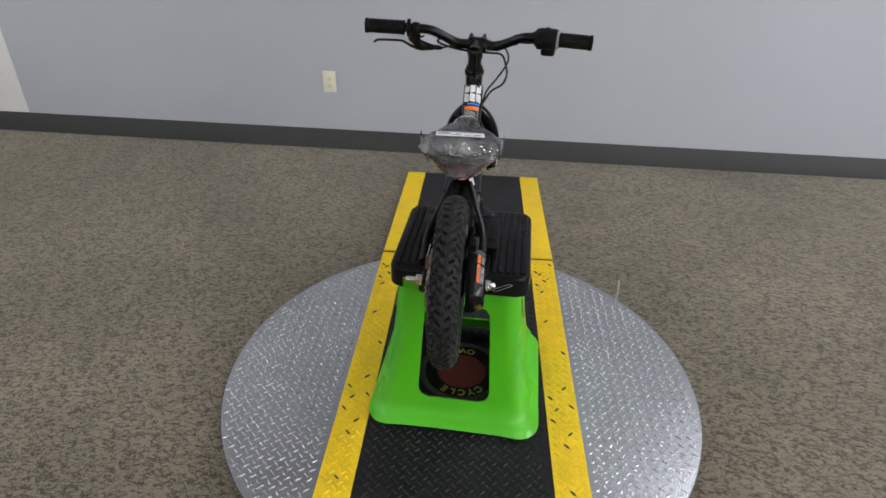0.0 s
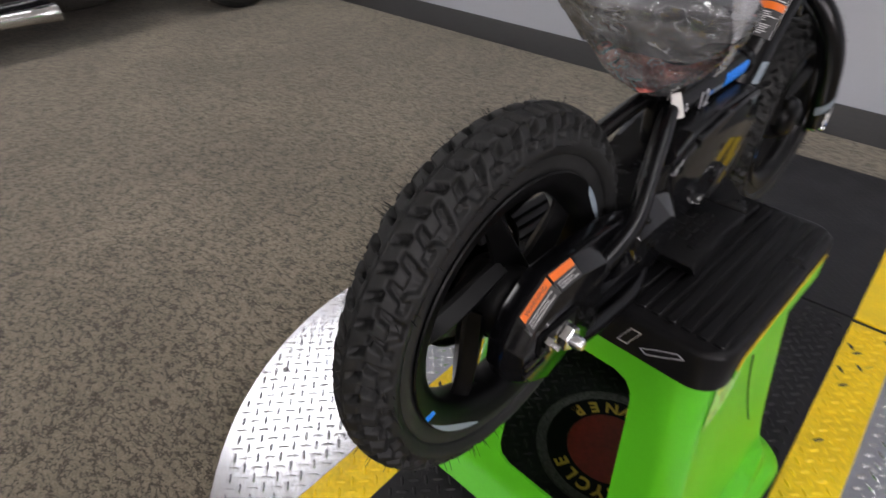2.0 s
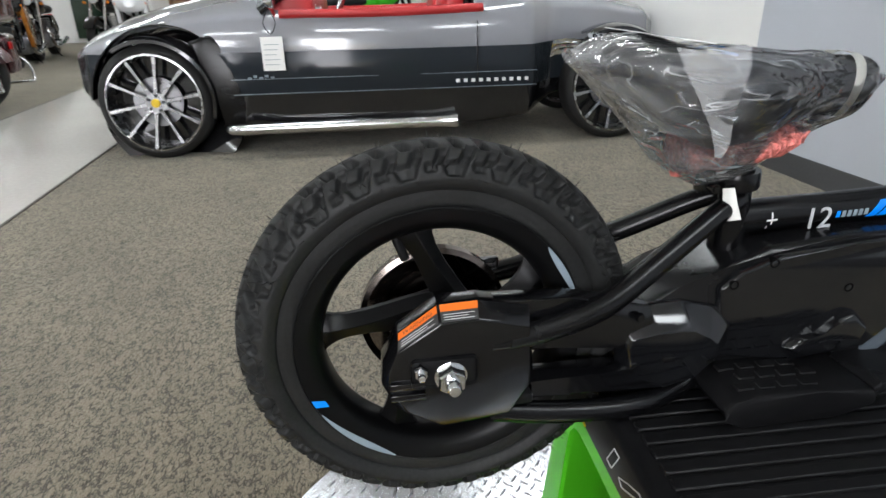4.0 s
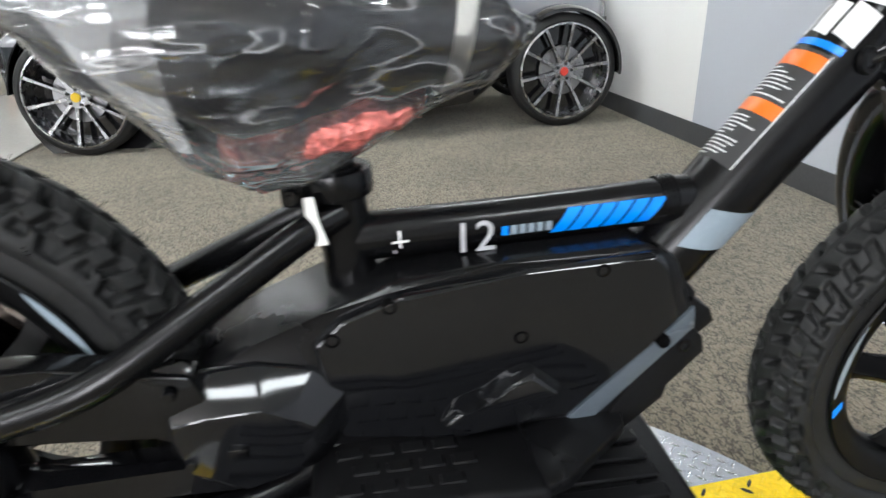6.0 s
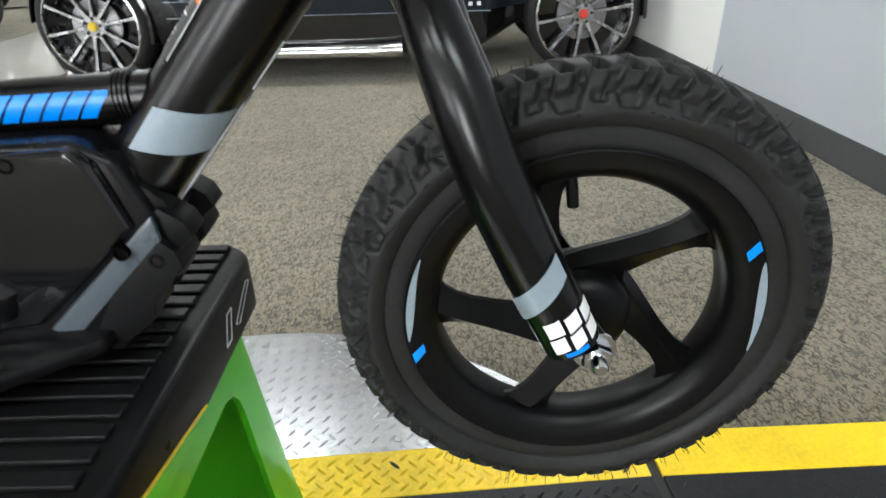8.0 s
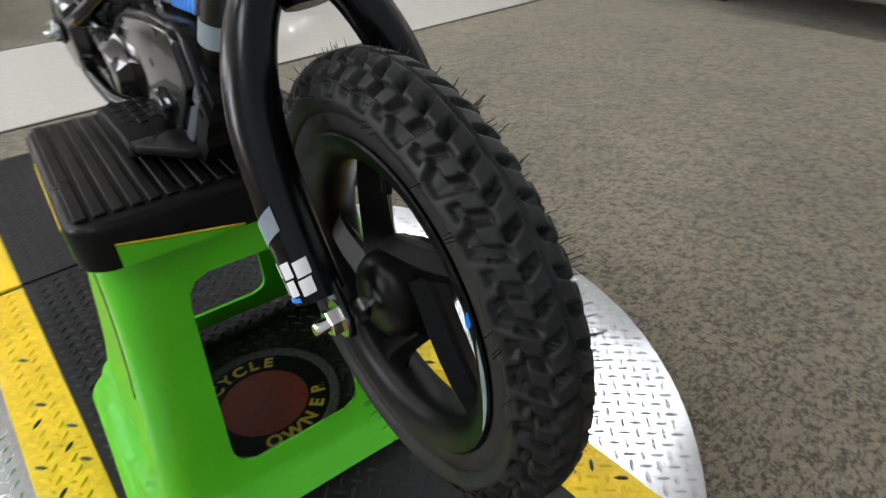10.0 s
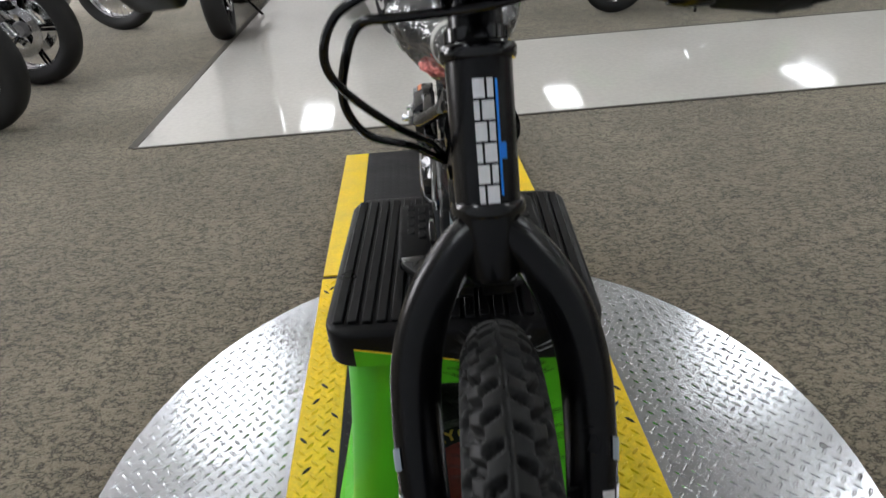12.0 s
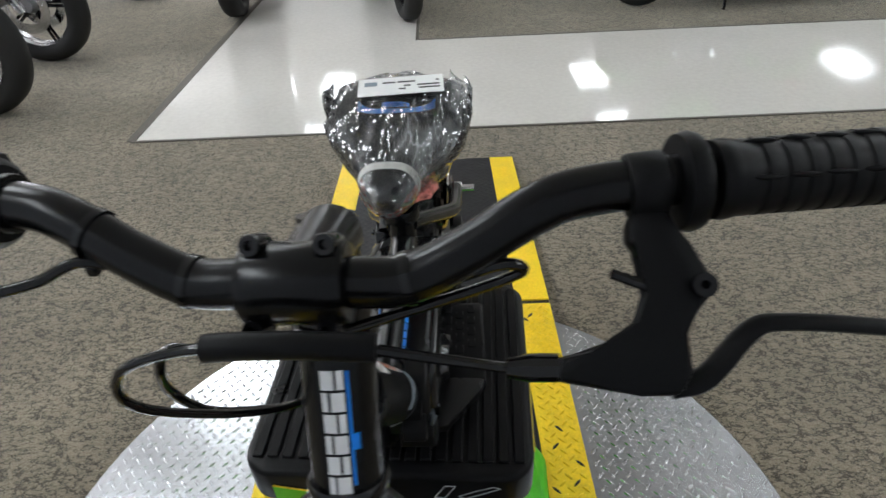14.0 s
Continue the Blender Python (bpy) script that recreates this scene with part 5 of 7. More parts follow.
    wrap(dt, dv, DR, 0.112, 0.200, -0.80, 0.80, 0, M_INK, "warning_sticker", down, "black warning sticker with orange blocks", fc, 0.0003)
    for s0, s1 in ((0.1865, 0.1975), (0.150, 0.160)):
        wrap(dt, dv, DR, s0, s1, -0.76, 0.76, 0, M_ORANGE, "warning_block", down, "orange warning block", fc, 0.0006)
    rng = random.Random(3)
    for k in range(26):
        s = 0.1135 + k * 0.0029
        if 0.1465 < s < 0.162 or s > 0.1845:
            continue
        wrap(dt, dv, DR, s, s + 0.0009, -0.70, rng.uniform(0.1, 0.66) if k % 6 else -0.1, 0, M_WHITE, "print_bar", down, "", fc, 0.0006)
    for a in (-0.78, 0.77):
        wrap(dt, dv, DR, 0.1125, 0.1995, a, a + 0.025, 0, M_WHITE, "sticker_border", down, "", fc, 0.0006)
    bm = bmesh.new()
    # pin-striped outline under the tube; also paints the reflection along its lower edge
    un = -fc
    ux = Vector((1, 0, 0))
    for s0, s1, q in ((0.03, 0.115, 0.006), (0.03, 0.115, -0.006), (0.125, 0.16, 0.006)):
        tube(bm, [dt + dv * s0 + un * 0.0262 + ux * q * 1.6, dt + dv * s1 + un * 0.0262 + ux * q * 1.6], 0.0005, 4)
    part("pinstripe", bm, M_LINE, down)

    # head badge: white letter-like blocks up the tube with a blue line
    for k in range(6):
        s = 0.0165 + k * 0.0140
        for a0, a1 in (((-0.28, 0.05), (0.12, 0.30)) if k % 2 else ((-0.28, -0.12), (-0.05, 0.30))):
            wrap(AP, AU, 0.0232, s, s + 0.0122, a0, a1, 0.0, M_WHITE, "badge_block", head, "white head badge block", AN)
    wrap(AP, AU, 0.0232, 0.022, 0.098, 0.36, 0.44, 0, M_BLUE, "badge_line", head, "blue head badge line", AN)
    wrap(AP, AU, 0.0232, 0.046, 0.057, 0.36, 0.62, 0, M_BLUE, "badge_dot", head, "blue head badge dot", AN)

    # fork
    part("fork_crown", moved(tubed([on_axis(0.006), on_axis(-0.036), on_axis(-0.041)], [0.0205, 0.0190, 0.0165], 28), STEER), M_SATIN, t)
    for s in (1, -1):
        leg = [on_axis(-0.002, 0.0, s * 0.006), on_axis(-0.016, 0.0, s * 0.022), on_axis(-0.042, 0.0, s * 0.041), on_axis(-0.076, 0.0, s * 0.0555), on_axis(-0.115, 0.0, s * 0.0635), on_axis(-0.172, 0.002, s * 0.0655), on_axis(-0.236, 0.006, s * 0.0635)]
        rr = [0.0150, 0.0165, 0.0178, 0.0190, 0.0196, 0.0198, 0.0192]
        bm = tubed(leg, rr, 24, 6)
        L = part("fork_leg", moved(bm, STEER), M_SATIN, t, angle=60)
        d = (leg[-1] - leg[-2]).normalized()
        e = leg[-1]
        out = Vector((s, 0, 0))
        # dropout tab and axle hardware
        ax = FRONT + Vector((s * 0.058, 0, 0))
        bm = bmesh.new()
        prism(bm, [(e.y - 0.012, e.z + 0.012), (e.y + 0.012, e.z + 0.016), (ax.y + 0.013, ax.z + 0.004), (ax.y + 0.012, ax.z - 0.012), (ax.y - 0.010, ax.z - 0.012), (ax.y - 0.014, ax.z + 0.002)], BX + s * 0.0525, BX + s * 0.0585, 0.001)
        part("dropout", moved(bm, STEER), M_GLOSS, t)
        bm = nut(bmesh.new(), ax + out * 0.0005, out, 0.0108, 0.011)
        lathe(bm, [(0, 0.0), (0.0150, 0.0), (0.0150, 0.002), (0, 0.002)], ax, out, 24)
        lathe(bm, [(0, 0.0), (0.0055, 0), (0.0055, 0.020), (0.0040, 0.022), (0, 0.022)], ax, out, 14)
        part("axle_nut", moved(bm, STEER), M_CHROME, t, "bright zinc front axle nut")
        bm = nut(bmesh.new(), ax - out * 0.0070, -out, 0.0100, 0.014)
        lathe(bm, [(0, 0), (0.0055, 0), (0.0055, 0.034), (0, 0.034)], ax - out * 0.006, -out, 14)
        part("axle_spacer", moved(bm, STEER), M_CHROME, t)
        # decals at the foot
        p0 = leg[-1] - d * 0.0
        marks = [("grey_band", -0.062, -0.044, -0.9, 1.4, 0.024, M_GREYDECAL)]
        for k, (a0, a1) in enumerate(((-1.35, -0.80), (-0.68, -0.18), (-0.06, 0.48))):
            marks.append(("badge_block", -0.0325, -0.0205, a0, a1, 0.002, M_WHITE))
            marks.append(("badge_block", -0.0185, -0.0065, a0 + 0.08, a1 + 0.05, 0.002, M_WHITE))
        marks.append(("badge_dot", -0.0055, -0.0020, -0.55, 0.25, 0, M_BLUE))
        for nm, s0, s1, a0, a1, sk, mat_ in marks:
            e1 = out
            dd = d
            bm = bmesh.new()
            prev = None
            e2 = dd.cross(e1) * s
            for i in range(9):
                a = a0 + (a1 - a0) * i / 8
                kk = sk * (i / 8 - 0.5)
                q = [bm.verts.new(p0 + dd * (v + kk) + (float(np.interp(v + kk, (-0.105, -0.052, 0.0), (0.0201, 0.0201, 0.0193))) + 0.0008) * (math.cos(a) * e1 + math.sin(a) * e2)) for v in (s0, s1)]
                if prev:
                    bm.faces.new((prev[0], prev[1], q[1], q[0]))
                prev = q
            part(nm, moved(bm, STEER), mat_, L)
    # stem and handlebar
    bc = Vector((BX, 0.652, 0.914))
    bm = tubed([on_axis(0.121), on_axis(0.186)], [0.0190, 0.0175], 28)
    stem = part("stem", moved(bm, STEER), M_SATIN, t)
    part("headset_spacer", moved(lathed([(0.017, -0.004), (0.0225, -0.004), (0.0225, 0.004), (0.017, 0.004)], on_axis(0.128), AU, 32, True), STEER), M_GLOSS, stem)
    a, b = on_axis(0.172), bc
    part("stem_arm", moved(tubed([a, a.lerp(b, 0.5), b], [0.0195, 0.0175, 0.0165], 20, 0, 1.15), STEER), M_SATIN, stem)
    bm = lathed([(0.0125, -0.0265), (0.0200, -0.0255), (0.0218, -0.021), (0.0205, 0), (0.0218, 0.021), (0.0200, 0.0255), (0.0125, 0.0265)], bc, (1, 0, 0), 32, True)
    part("stem_clamp", moved(bm, STEER), M_SATIN, stem)
    for s in (1, -1):
        for dy, dz in ((-0.002, 0.022), (0.020, -0.012)):
            p = bc + Vector((s * 0.0180, dy, dz))
            bm = lathed([(0, -0.012), (0.0056, -0.012), (0.0056, 0.006), (0.0050, 0.007), (0.0026, 0.007), (0.0026, 0.003), (0, 0.003)], p, (0, 0.84, 0.54), 20)
            part("clamp_bolt", moved(bm, STEER), M_GLOSS, stem)
    half = [(0.0, 0.652, 0.914), (0.028, 0.652, 0.914), (0.055, 0.651, 0.915), (0.085, 0.645, 0.928), (0.115, 0.636, 0.943), (0.140, 0.630, 0.949), (0.200, 0.622, 0.951), (0.304, 0.612, 0.950)]
    pts = [(BX - x, y, z) for x, y, z in half[:0:-1]] + [(BX + x, y, z) for x, y, z in half]
    part("handlebar", moved(tubed(pts, [0.0122] * 5 + [0.0130] * 5 + [0.0122] * 5, 24, 7), STEER), M_SATIN, t)
    for x in (0.055, -0.055):
        p = Vector((BX + x, 0.651, 0.915))
        part("bar_tie", moved(lathed([(0.0122, -0.0022), (0.0141, -0.0022), (0.0141, 0.0022), (0.0122, 0.0022)], p, (1, -0.1 * x / abs(x), 0.2 * x / abs(x)), 20, True), STEER), M_GLOSS, t)

    for x in (0.104,):
        p = Vector((BX + x, 0.6395, 0.9375))
        tie = part("bar_tie", moved(lathed([(0.0120, -0.002), (0.0138, -0.002), (0.0138, 0.002), (0.0120, 0.002)], p, (1, -0.25 * x / abs(x), 0.45 * x / abs(x)), 20, True), STEER), M_GLOSS, t)
        part("tie_head", moved(boxed(p + Vector((-0.003, 0.008, -0.017)), p + Vector((0.003, 0.014, -0.009)), 0.001), STEER), M_GLOSS, tie)

    def along(s, x, off=(0, 0, 0)):
        """A place on the outer bar at x from the middle."""
        k = (x - 0.130) / 0.170
        return Vector((BX + s * x, 0.6305 - 0.0175 * k, 0.9495 + 0.0005 * k)) + Vector(off)
    for s in (1, -1):
        axis = (along(s, 0.3) - along(s, 0.13)).normalized()
        g0 = 0.2170 if s > 0 else 0.197
        n = 0.303 - g0
        prof = [(0.0108, 0.0), (0.0185, 0.0), (0.0192, 0.004), (0.0186, 0.008)]
        for k in range(9):
            x = 0.010 + (n - 0.022) * k / 9
            prof += [(0.0181, x), (0.0181, x + 0.006), (0.0176, x + 0.0068), (0.0176, x + 0.0092)]
        prof += [(0.0186, n - 0.010), (0.0197, n - 0.006), (0.0193, n), (0.004, n + 0.002), (0.0, n + 0.002)]
        grip = part("grip", moved(lathed(prof, along(s, g0), axis, 28), STEER), M_MATTE, t, "ribbed black rubber grip", angle=50)
        for k in range(5):
            for j in range(3):
                ang = 0.5 + 1.1 * j
                p = along(s, g0 + 0.020 + (n - 0.042) * k / 4) + Vector((0, 0.0181 * math.cos(ang), 0.0181 * math.sin(ang)))
                bm = bmesh.new()
                bmesh.ops.create_uvsphere(bm, u_segments=8, v_segments=5, radius=0.0052, matrix=Matrix.Translation(p) @ Matrix.Diagonal((1.4, 0.25, 0.25, 1)))
                part("grip_pad", moved(bm, STEER), M_MATTE, grip)
    # throttle housing at the right grip
    c = along(1, 0.183)
    swung = STEER @ Matrix.Translation(c) @ Matrix.Rotation(radians(35), 4, "X") @ Matrix.Translation(-c)
    bm = lathed([(0.012, -0.029), (0.0200, -0.029), (0.0240, -0.024), (0.0262, -0.012), (0.0268, 0.0), (0.0268, 0.022), (0.0250, 0.028), (0.012, 0.028)], c, (1, -0.12, 0), 36, True)
    thr = part("throttle_housing", moved(bm, STEER), M_MATTE, t, "matte black throttle housing", angle=50)
    part("cable_box", moved(boxed(c + Vector((-0.010, -0.016, -0.052)), c + Vector((0.028, 0.022, 0.004)), 0.008, 4), swung), M_MATTE, thr)
    part("throttle_collar", moved(lathed([(0.011, -0.006), (0.0150, -0.006), (0.0160, -0.003), (0.0155, 0.002), (0.011, 0.002)], c + Vector((-0.030, 0.003, 0)), (1, -0.12, 0), 24, True), STEER), M_SATIN, thr)
    bm = bmesh.new()
    prism(bm, [(c.y - 0.024, c.z - 0.010), (c.y - 0.020, c.z + 0.018), (c.y - 0.004, c.z + 0.0225), (c.y - 0.006, c.z - 0.022), (c.y - 0.016, c.z - 0.026)], c.x - 0.024, c.x - 0.006, 0.002)
    part("rear_shell", moved(bm, STEER), M_MATTE, thr)
    part("throttle_ring", moved(lathed([(0.012, 0.0), (0.0262, 0.0), (0.0268, 0.002), (0.0262, 0.005), (0.012, 0.005)], c + Vector((0.0285, -0.003, 0)), (1, -0.12, 0), 32, True), STEER), surf("pale_ring_plastic", (0.25, 0.28, 0.30), 0.4), thr, "pale grey throttle ring")
    part("throttle_button", moved(boxed(c + Vector((-0.005, -0.008, 0.0245)), c + Vector((0.009, 0.006, 0.029)), 0.002), STEER), M_GLOSS, thr)
    part("cable_boot", moved(tubed([c + Vector((-0.004, 0.016, -0.042)), c + Vector((-0.014, 0.020, -0.0415)), c + Vector((-0.022, 0.024, -0.041))], [0.0062, 0.0056, 0.0042], 14), swung), M_MATTE, thr)
    part("throttle_screw", moved(lathed([(0, 0), (0.005, 0), (0.005, 0.004), (0, 0.004)], c + Vector((-0.007, 0.010, -0.034)), (-1, 0.3, 0), 12), swung), M_GLOSS, thr)
    # brake lever at the left grip, turned forward and down about the bar
    c = along(-1, 0.167)
    tilt = STEER @ Matrix.Translation(c) @ Matrix.Rotation(radians(-45), 4, "X") @ Matrix.Translation(-c)
    bm = lathed([(0.0110, -0.0085), (0.0150, -0.0085), (0.0158, -0.007), (0.0158, 0.007), (0.0150, 0.0085), (0.0110, 0.0085)], c, (1, 0.10, 0), 28, True)
    perch = part("brake_lever", moved(bm, tilt), M_MATTE, t, "black alloy brake lever and clamp")
    part("grip_flange", moved(lathed([(0.0110, -0.004), (0.0225, -0.0045), (0.0238, 0.0), (0.0225, 0.0045), (0.0110, 0.0045)], along(-1, 0.186), (1, 0.10, 0), 32, True), STEER), M_MATTE, perch)
    body = [(0.009, 0.012), (-0.006, 0.012), (-0.010, 0.018), (-0.0105, 0.028), (-0.003, 0.034), (0.000, 0.052), (-0.005, 0.066), (-0.020, 0.076), (-0.042, 0.079), (-0.044, 0.090), (-0.008, 0.096), (0.010, 0.096), (0.016, 0.084), (0.010, 0.068), (0.024, 0.054), (0.027, 0.044), (0.014, 0.030)]
    bm = bmesh.new()
    prism(bm, [(c.x - x, c.y + y) for x, y in body], c.z - 0.007, c.z + 0.007, 0.003, axis="z")
    part("lever_bracket", moved(bm, tilt), M_MATTE, perch)
    part("pivot_bolt", moved(lathed([(0.002, 0.0), (0.0055, 0.0), (0.0055, 0.004), (0.002, 0.004)], c + Vector((-0.021, 0.048, 0.007)), (0, 0, 1), 16, True), tilt), M_GLOSS, perch)
    part("reach_screw", moved(tubed([c + Vector((0.002, 0.048, 0.004)), c + Vector((0.018, 0.042, 0.006))], 0.0026, 8), tilt), M_GLOSS, perch)
    blade = [(-0.006, 0.092, 0), (-0.022, 0.088, 0), (-0.042, 0.068, 0), (-0.056, 0.064, 0), (-0.092, 0.066, 0), (-0.118, 0.070, 0), (-0.128, 0.080, 0)]
    part("lever_blade", moved(tubed([c + Vector(p) for p in blade], [0.0070, 0.0062, 0.0055, 0.0052, 0.0050, 0.0050, 0.0056], 12, 5, 0.6), tilt), M_MATTE, perch)
    ad = [tilt @ (c + Vector(p)) for p in ((0.042, 0.084, 0), (0.056, 0.084, 0), (0.066, 0.084, 0))]
    part("cable_adjuster", tubed(ad, [0.0066, 0.0066, 0.0045], 12), M_GLOSS, perch)
    # cables
    ae = ad[-1]
    run = [ae, ae.lerp(Vector((BX - 0.030, 0.694, 0.911)), 0.5), (BX - 0.030, 0.694, 0.911), (BX - 0.005, 0.695, 0.914), (BX + 0.022, 0.695, 0.914), (BX + 0.052, 0.694, 0.910), (BX + 0.080, 0.692, 0.897), (BX + 0.091, 0.688, 0.874), (BX + 0.084, 0.679, 0.852), (BX + 0.060, 0.656, 0.820), (BX + 0.038, 0.632, 0.796), (BX + 0.030, 0.608, 0.777), (BX + 0.020, 0.590, 0.763)]
    part("brake_cable", tubed(run, 0.0027, 10, 8), M_GLOSS, t, "thin black brake cable housing")
    run = [(BX + 0.161, 0.668, 0.930), (BX + 0.145, 0.672, 0.926), (BX + 0.125, 0.664, 0.926), (BX + 0.104, 0.652, 0.929), (BX + 0.062, 0.648, 0.911), (BX + 0.020, 0.652, 0.902), (BX - 0.030, 0.652, 0.903), (BX - 0.072, 0.652, 0.914), (BX - 0.100, 0.650, 0.922), (BX - 0.110, 0.648, 0.917), (BX - 0.094, 0.648, 0.908), (BX - 0.050, 0.656, 0.897), (BX - 0.006, 0.668, 0.891), (BX + 0.044, 0.674, 0.890), (BX + 0.068, 0.672, 0.888), (BX + 0.080, 0.670, 0.868), (BX + 0.088, 0.658, 0.838), (BX + 0.078, 0.649, 0.812), (BX + 0.050, 0.634, 0.795), (BX + 0.032, 0.606, 0.770), (BX + 0.020, 0.588, 0.758)]
    part("throttle_cable", moved(tubed(run, 0.0030, 10, 8), STEER), M_GLOSS, t, "thin black throttle cable")
    part("cable_grommet", lathed([(0.0050, 0.0), (0.0088, 0.0), (0.0080, 0.003), (0.0055, 0.0035)], (BX + 0.0255, 0.592, 0.764), (1, 0.25, 0.2), 20, True), M_MATTE, t, "black rubber cable grommet")
    part("cable_sleeve", tubed([(BX - 0.040, 0.6935, 0.9100), (BX - 0.005, 0.695, 0.914), (BX + 0.022, 0.695, 0.914), (BX + 0.036, 0.6945, 0.9125)], 0.0066, 14, 5), M_MATTE, t)

    before = set(t.children)
    # saddle, its wrap and packing
    rings = []
    for y in np.linspace(0.118, 0.384, 26):
        w, top_, bot = seat_at(y)
        ring = []
        for k in range(28):
            a = 2 * math.pi * k / 28
            boxy = float(np.interp(y, (0.20, 0.26), (0.42, 0.65)))
            x = w * math.copysign(abs(math.cos(a)) ** boxy, math.cos(a))
            s_ = math.sin(a)
            mid = bot + (top_ - bot) * 0.62
            z = mid + (top_ - mid) * abs(s_) ** 0.7 if s_ > 0 else mid - (mid - bot) * abs(s_) ** (boxy + 0.15)
            if s_ < 0:
                x *= 1 - 0.35 * abs(s_)
            ring.append((BX + x, float(y), z))
        rings.append(ring)
    saddle = part("saddle", loft(bmesh.new(), rings), M_SEAT, t, "black vinyl saddle inside clear wrap", angle=70)

    def on_seat(x, y, lift=0.0012):
        w, top_, bot = seat_at(y)
        boxy = float(np.interp(y, (0.20, 0.26), (0.42, 0.65)))
        c_ = min(1.0, abs(x) / w) ** (1 / boxy)
        mid = bot + (top_ - bot) * 0.62
        return Vector((BX + x, y, mid + (top_ - mid) * (1 - c_ * c_) ** 0.35 + lift))

    def seat_mark(outline):
        bm = bmesh.new()
        rows_ = [[bm.verts.new(on_seat(x, y)) for y in np.linspace(y0, y1, 4)] for x, y0, y1 in outline]
        for r0, r1 in zip(rows_, rows_[1:]):
            for i in range(3):
                bm.faces.new((r0[i], r1[i], r1[i + 1], r0[i + 1]))
        part("seat_mark", bm, M_BLUE, saddle, "blue printed mark")
    swoosh = []
    for x in np.linspace(-0.046, 0.046, 25):
        f = abs(x) / 0.046
        swoosh.append((float(x), 0.2215 - 0.022 * f ** 5, 0.2325 - 0.011 * f ** 4))
    seat_mark(swoosh)
    seat_mark([(-0.016, 0.212, 0.2190), (-0.006, 0.206, 0.2190), (0.012, 0.205, 0.2190), (0.017, 0.208, 0.2190)])
    rings = []
    for i, y in enumerate(np.linspace(0.208, 0.322, 14)):
        f = i / 13
        hw = 0.047 * math.sin(math.pi * min(max(f, 0.04), 0.96)) ** 0.4
        zt, zb = 0.752, 0.706 + 0.030 * f
        ring = []
        for k in range(20):
            a = 2 * math.pi * k / 20
            q = Vector((math.cos(a) * hw, y, 0.5 * (zt + zb) + 0.5 * (zt - zb) * math.sin(a)))
            q += noise.noise_vector(q * 70) * 0.007
            ring.append((BX + q.x, q.y, q.z))
        rings.append(ring)
    part("packing", loft(bmesh.new(), rings), M_REDFOAM, t, "red bubble packing under the saddle")
    # the clear bag: loose at the tail, gathered under the saddle
    rings = []
    for i, y in enumerate(np.linspace(0.106, 0.3905, 46)):
        w, top_, bot = seat_at(min(max(y, 0.122), 0.380))
        tail = max(0, (0.20 - y) / 0.10)
        end = min(1.0, (0.394 - y) / 0.03)
        round_ = min(1.0, max(0.0, (y - 0.1055) / 0.030)) ** 0.5
        w = (w + 0.006 + 0.006 * math.exp(-((y - 0.215) / 0.05) ** 2) + 0.010 * tail) * (0.25 + 0.75 * end ** 0.5) * (0.22 + 0.78 * round_)
        top_ += 0.004 + 0.004 * tail
        hang = math.exp(-((y - 0.235) / 0.055) ** 2)
        bot = float(np.interp(y, (0.106, 0.130, 0.160, 0.200, 0.225, 0.250, 0.310, 0.360, 0.398), (0.805, 0.788, 0.758, 0.710, 0.694, 0.696, 0.730, 0.752, 0.772)))
        if end < 1:
            close = 0.25 + 0.75 * max(0.0, end) ** 0.5
            midz = 0.5 * (top_ + bot)
            top_, bot = midz + (top_ - midz) * close, midz + (bot - midz) * close
        ring = []
        n = 64
        for k in range(n):
            a = 2 * math.pi * k / n
            cx, sz = math.cos(a), math.sin(a)
            mid = top_ - min(0.026, 0.4 * (top_ - bot))
            x = w * math.copysign(abs(cx) ** 0.8, cx)
            z = mid + (top_ - mid) * abs(sz) ** 0.8 if sz > 0 else mid - (mid - bot) * abs(sz) ** 0.85
            if sz < 0:
                x *= 1 - (0.30 + 0.16 * hang) * abs(sz)
            p = Vector((BX + x, float(y), z))
            nrm = Vector((cx, 0, sz))
            fold = noise.ridged_multi_fractal(Vector((p.x * 22, p.y * 13, p.z * 22)), 1.0, 2.0, 3, 1.0, 2.0) - 1.0
            p += nrm * (0.0032 * fold * (0.5 + tail + hang)) + noise.noise_vector(p * 30) * 0.003
            ring.append(p)
        rings.append(ring)
    bag = part("plastic_bag", loft(bmesh.new(), rings), M_FILM, t, "crumpled clear plastic bag round the saddle", angle=28)
    # a doubled, cloudy fold of the bag on each flank
    for s in (1, -1):
        bm = bmesh.new()
        net = []
        for i in range(10):
            f = i / 9
            row = []
            for j in range(8):
                y = 0.150 + 0.052 * f + (0.052 - 0.046 * f) * j / 7
                z = 0.822 - 0.080 * f
                w = seat_at(y)[0] + 0.013 - 0.020 * f ** 2
                p = Vector((BX + s * w, y, z)) + noise.noise_vector(Vector((s * 0.3, y, z)) * 38) * 0.004
                row.append(bm.verts.new(p))
            net.append(row)
        for r0, r1 in zip(net, net[1:]):
            for j in range(7):
                bm.faces.new((r0[j], r0[j + 1], r1[j + 1], r1[j]))
        part("bag_fold", bm, M_FILMFOLD, bag, "cloudy doubled fold of the bag", angle=28)
    # loose corner of the bag at one side of the tail
    bm = bmesh.new()
    vs = []
    for i in range(12):
        row = []
        for j in range(7):
            y = 0.112 + 0.080 * i / 11
            f = j / 6
            p = Vector((BX - 0.062 - (0.026 + 0.008 * noise.noise(Vector((i * 0.9, -3.0, 0.0)))) * f * math.sin(math.pi * (0.10 + 0.8 * i / 11)), y, 0.818 - 0.014 * f))
            p += noise.noise_vector(p * 40) * 0.005
            row.append(bm.verts.new(p))
        vs.append(row)
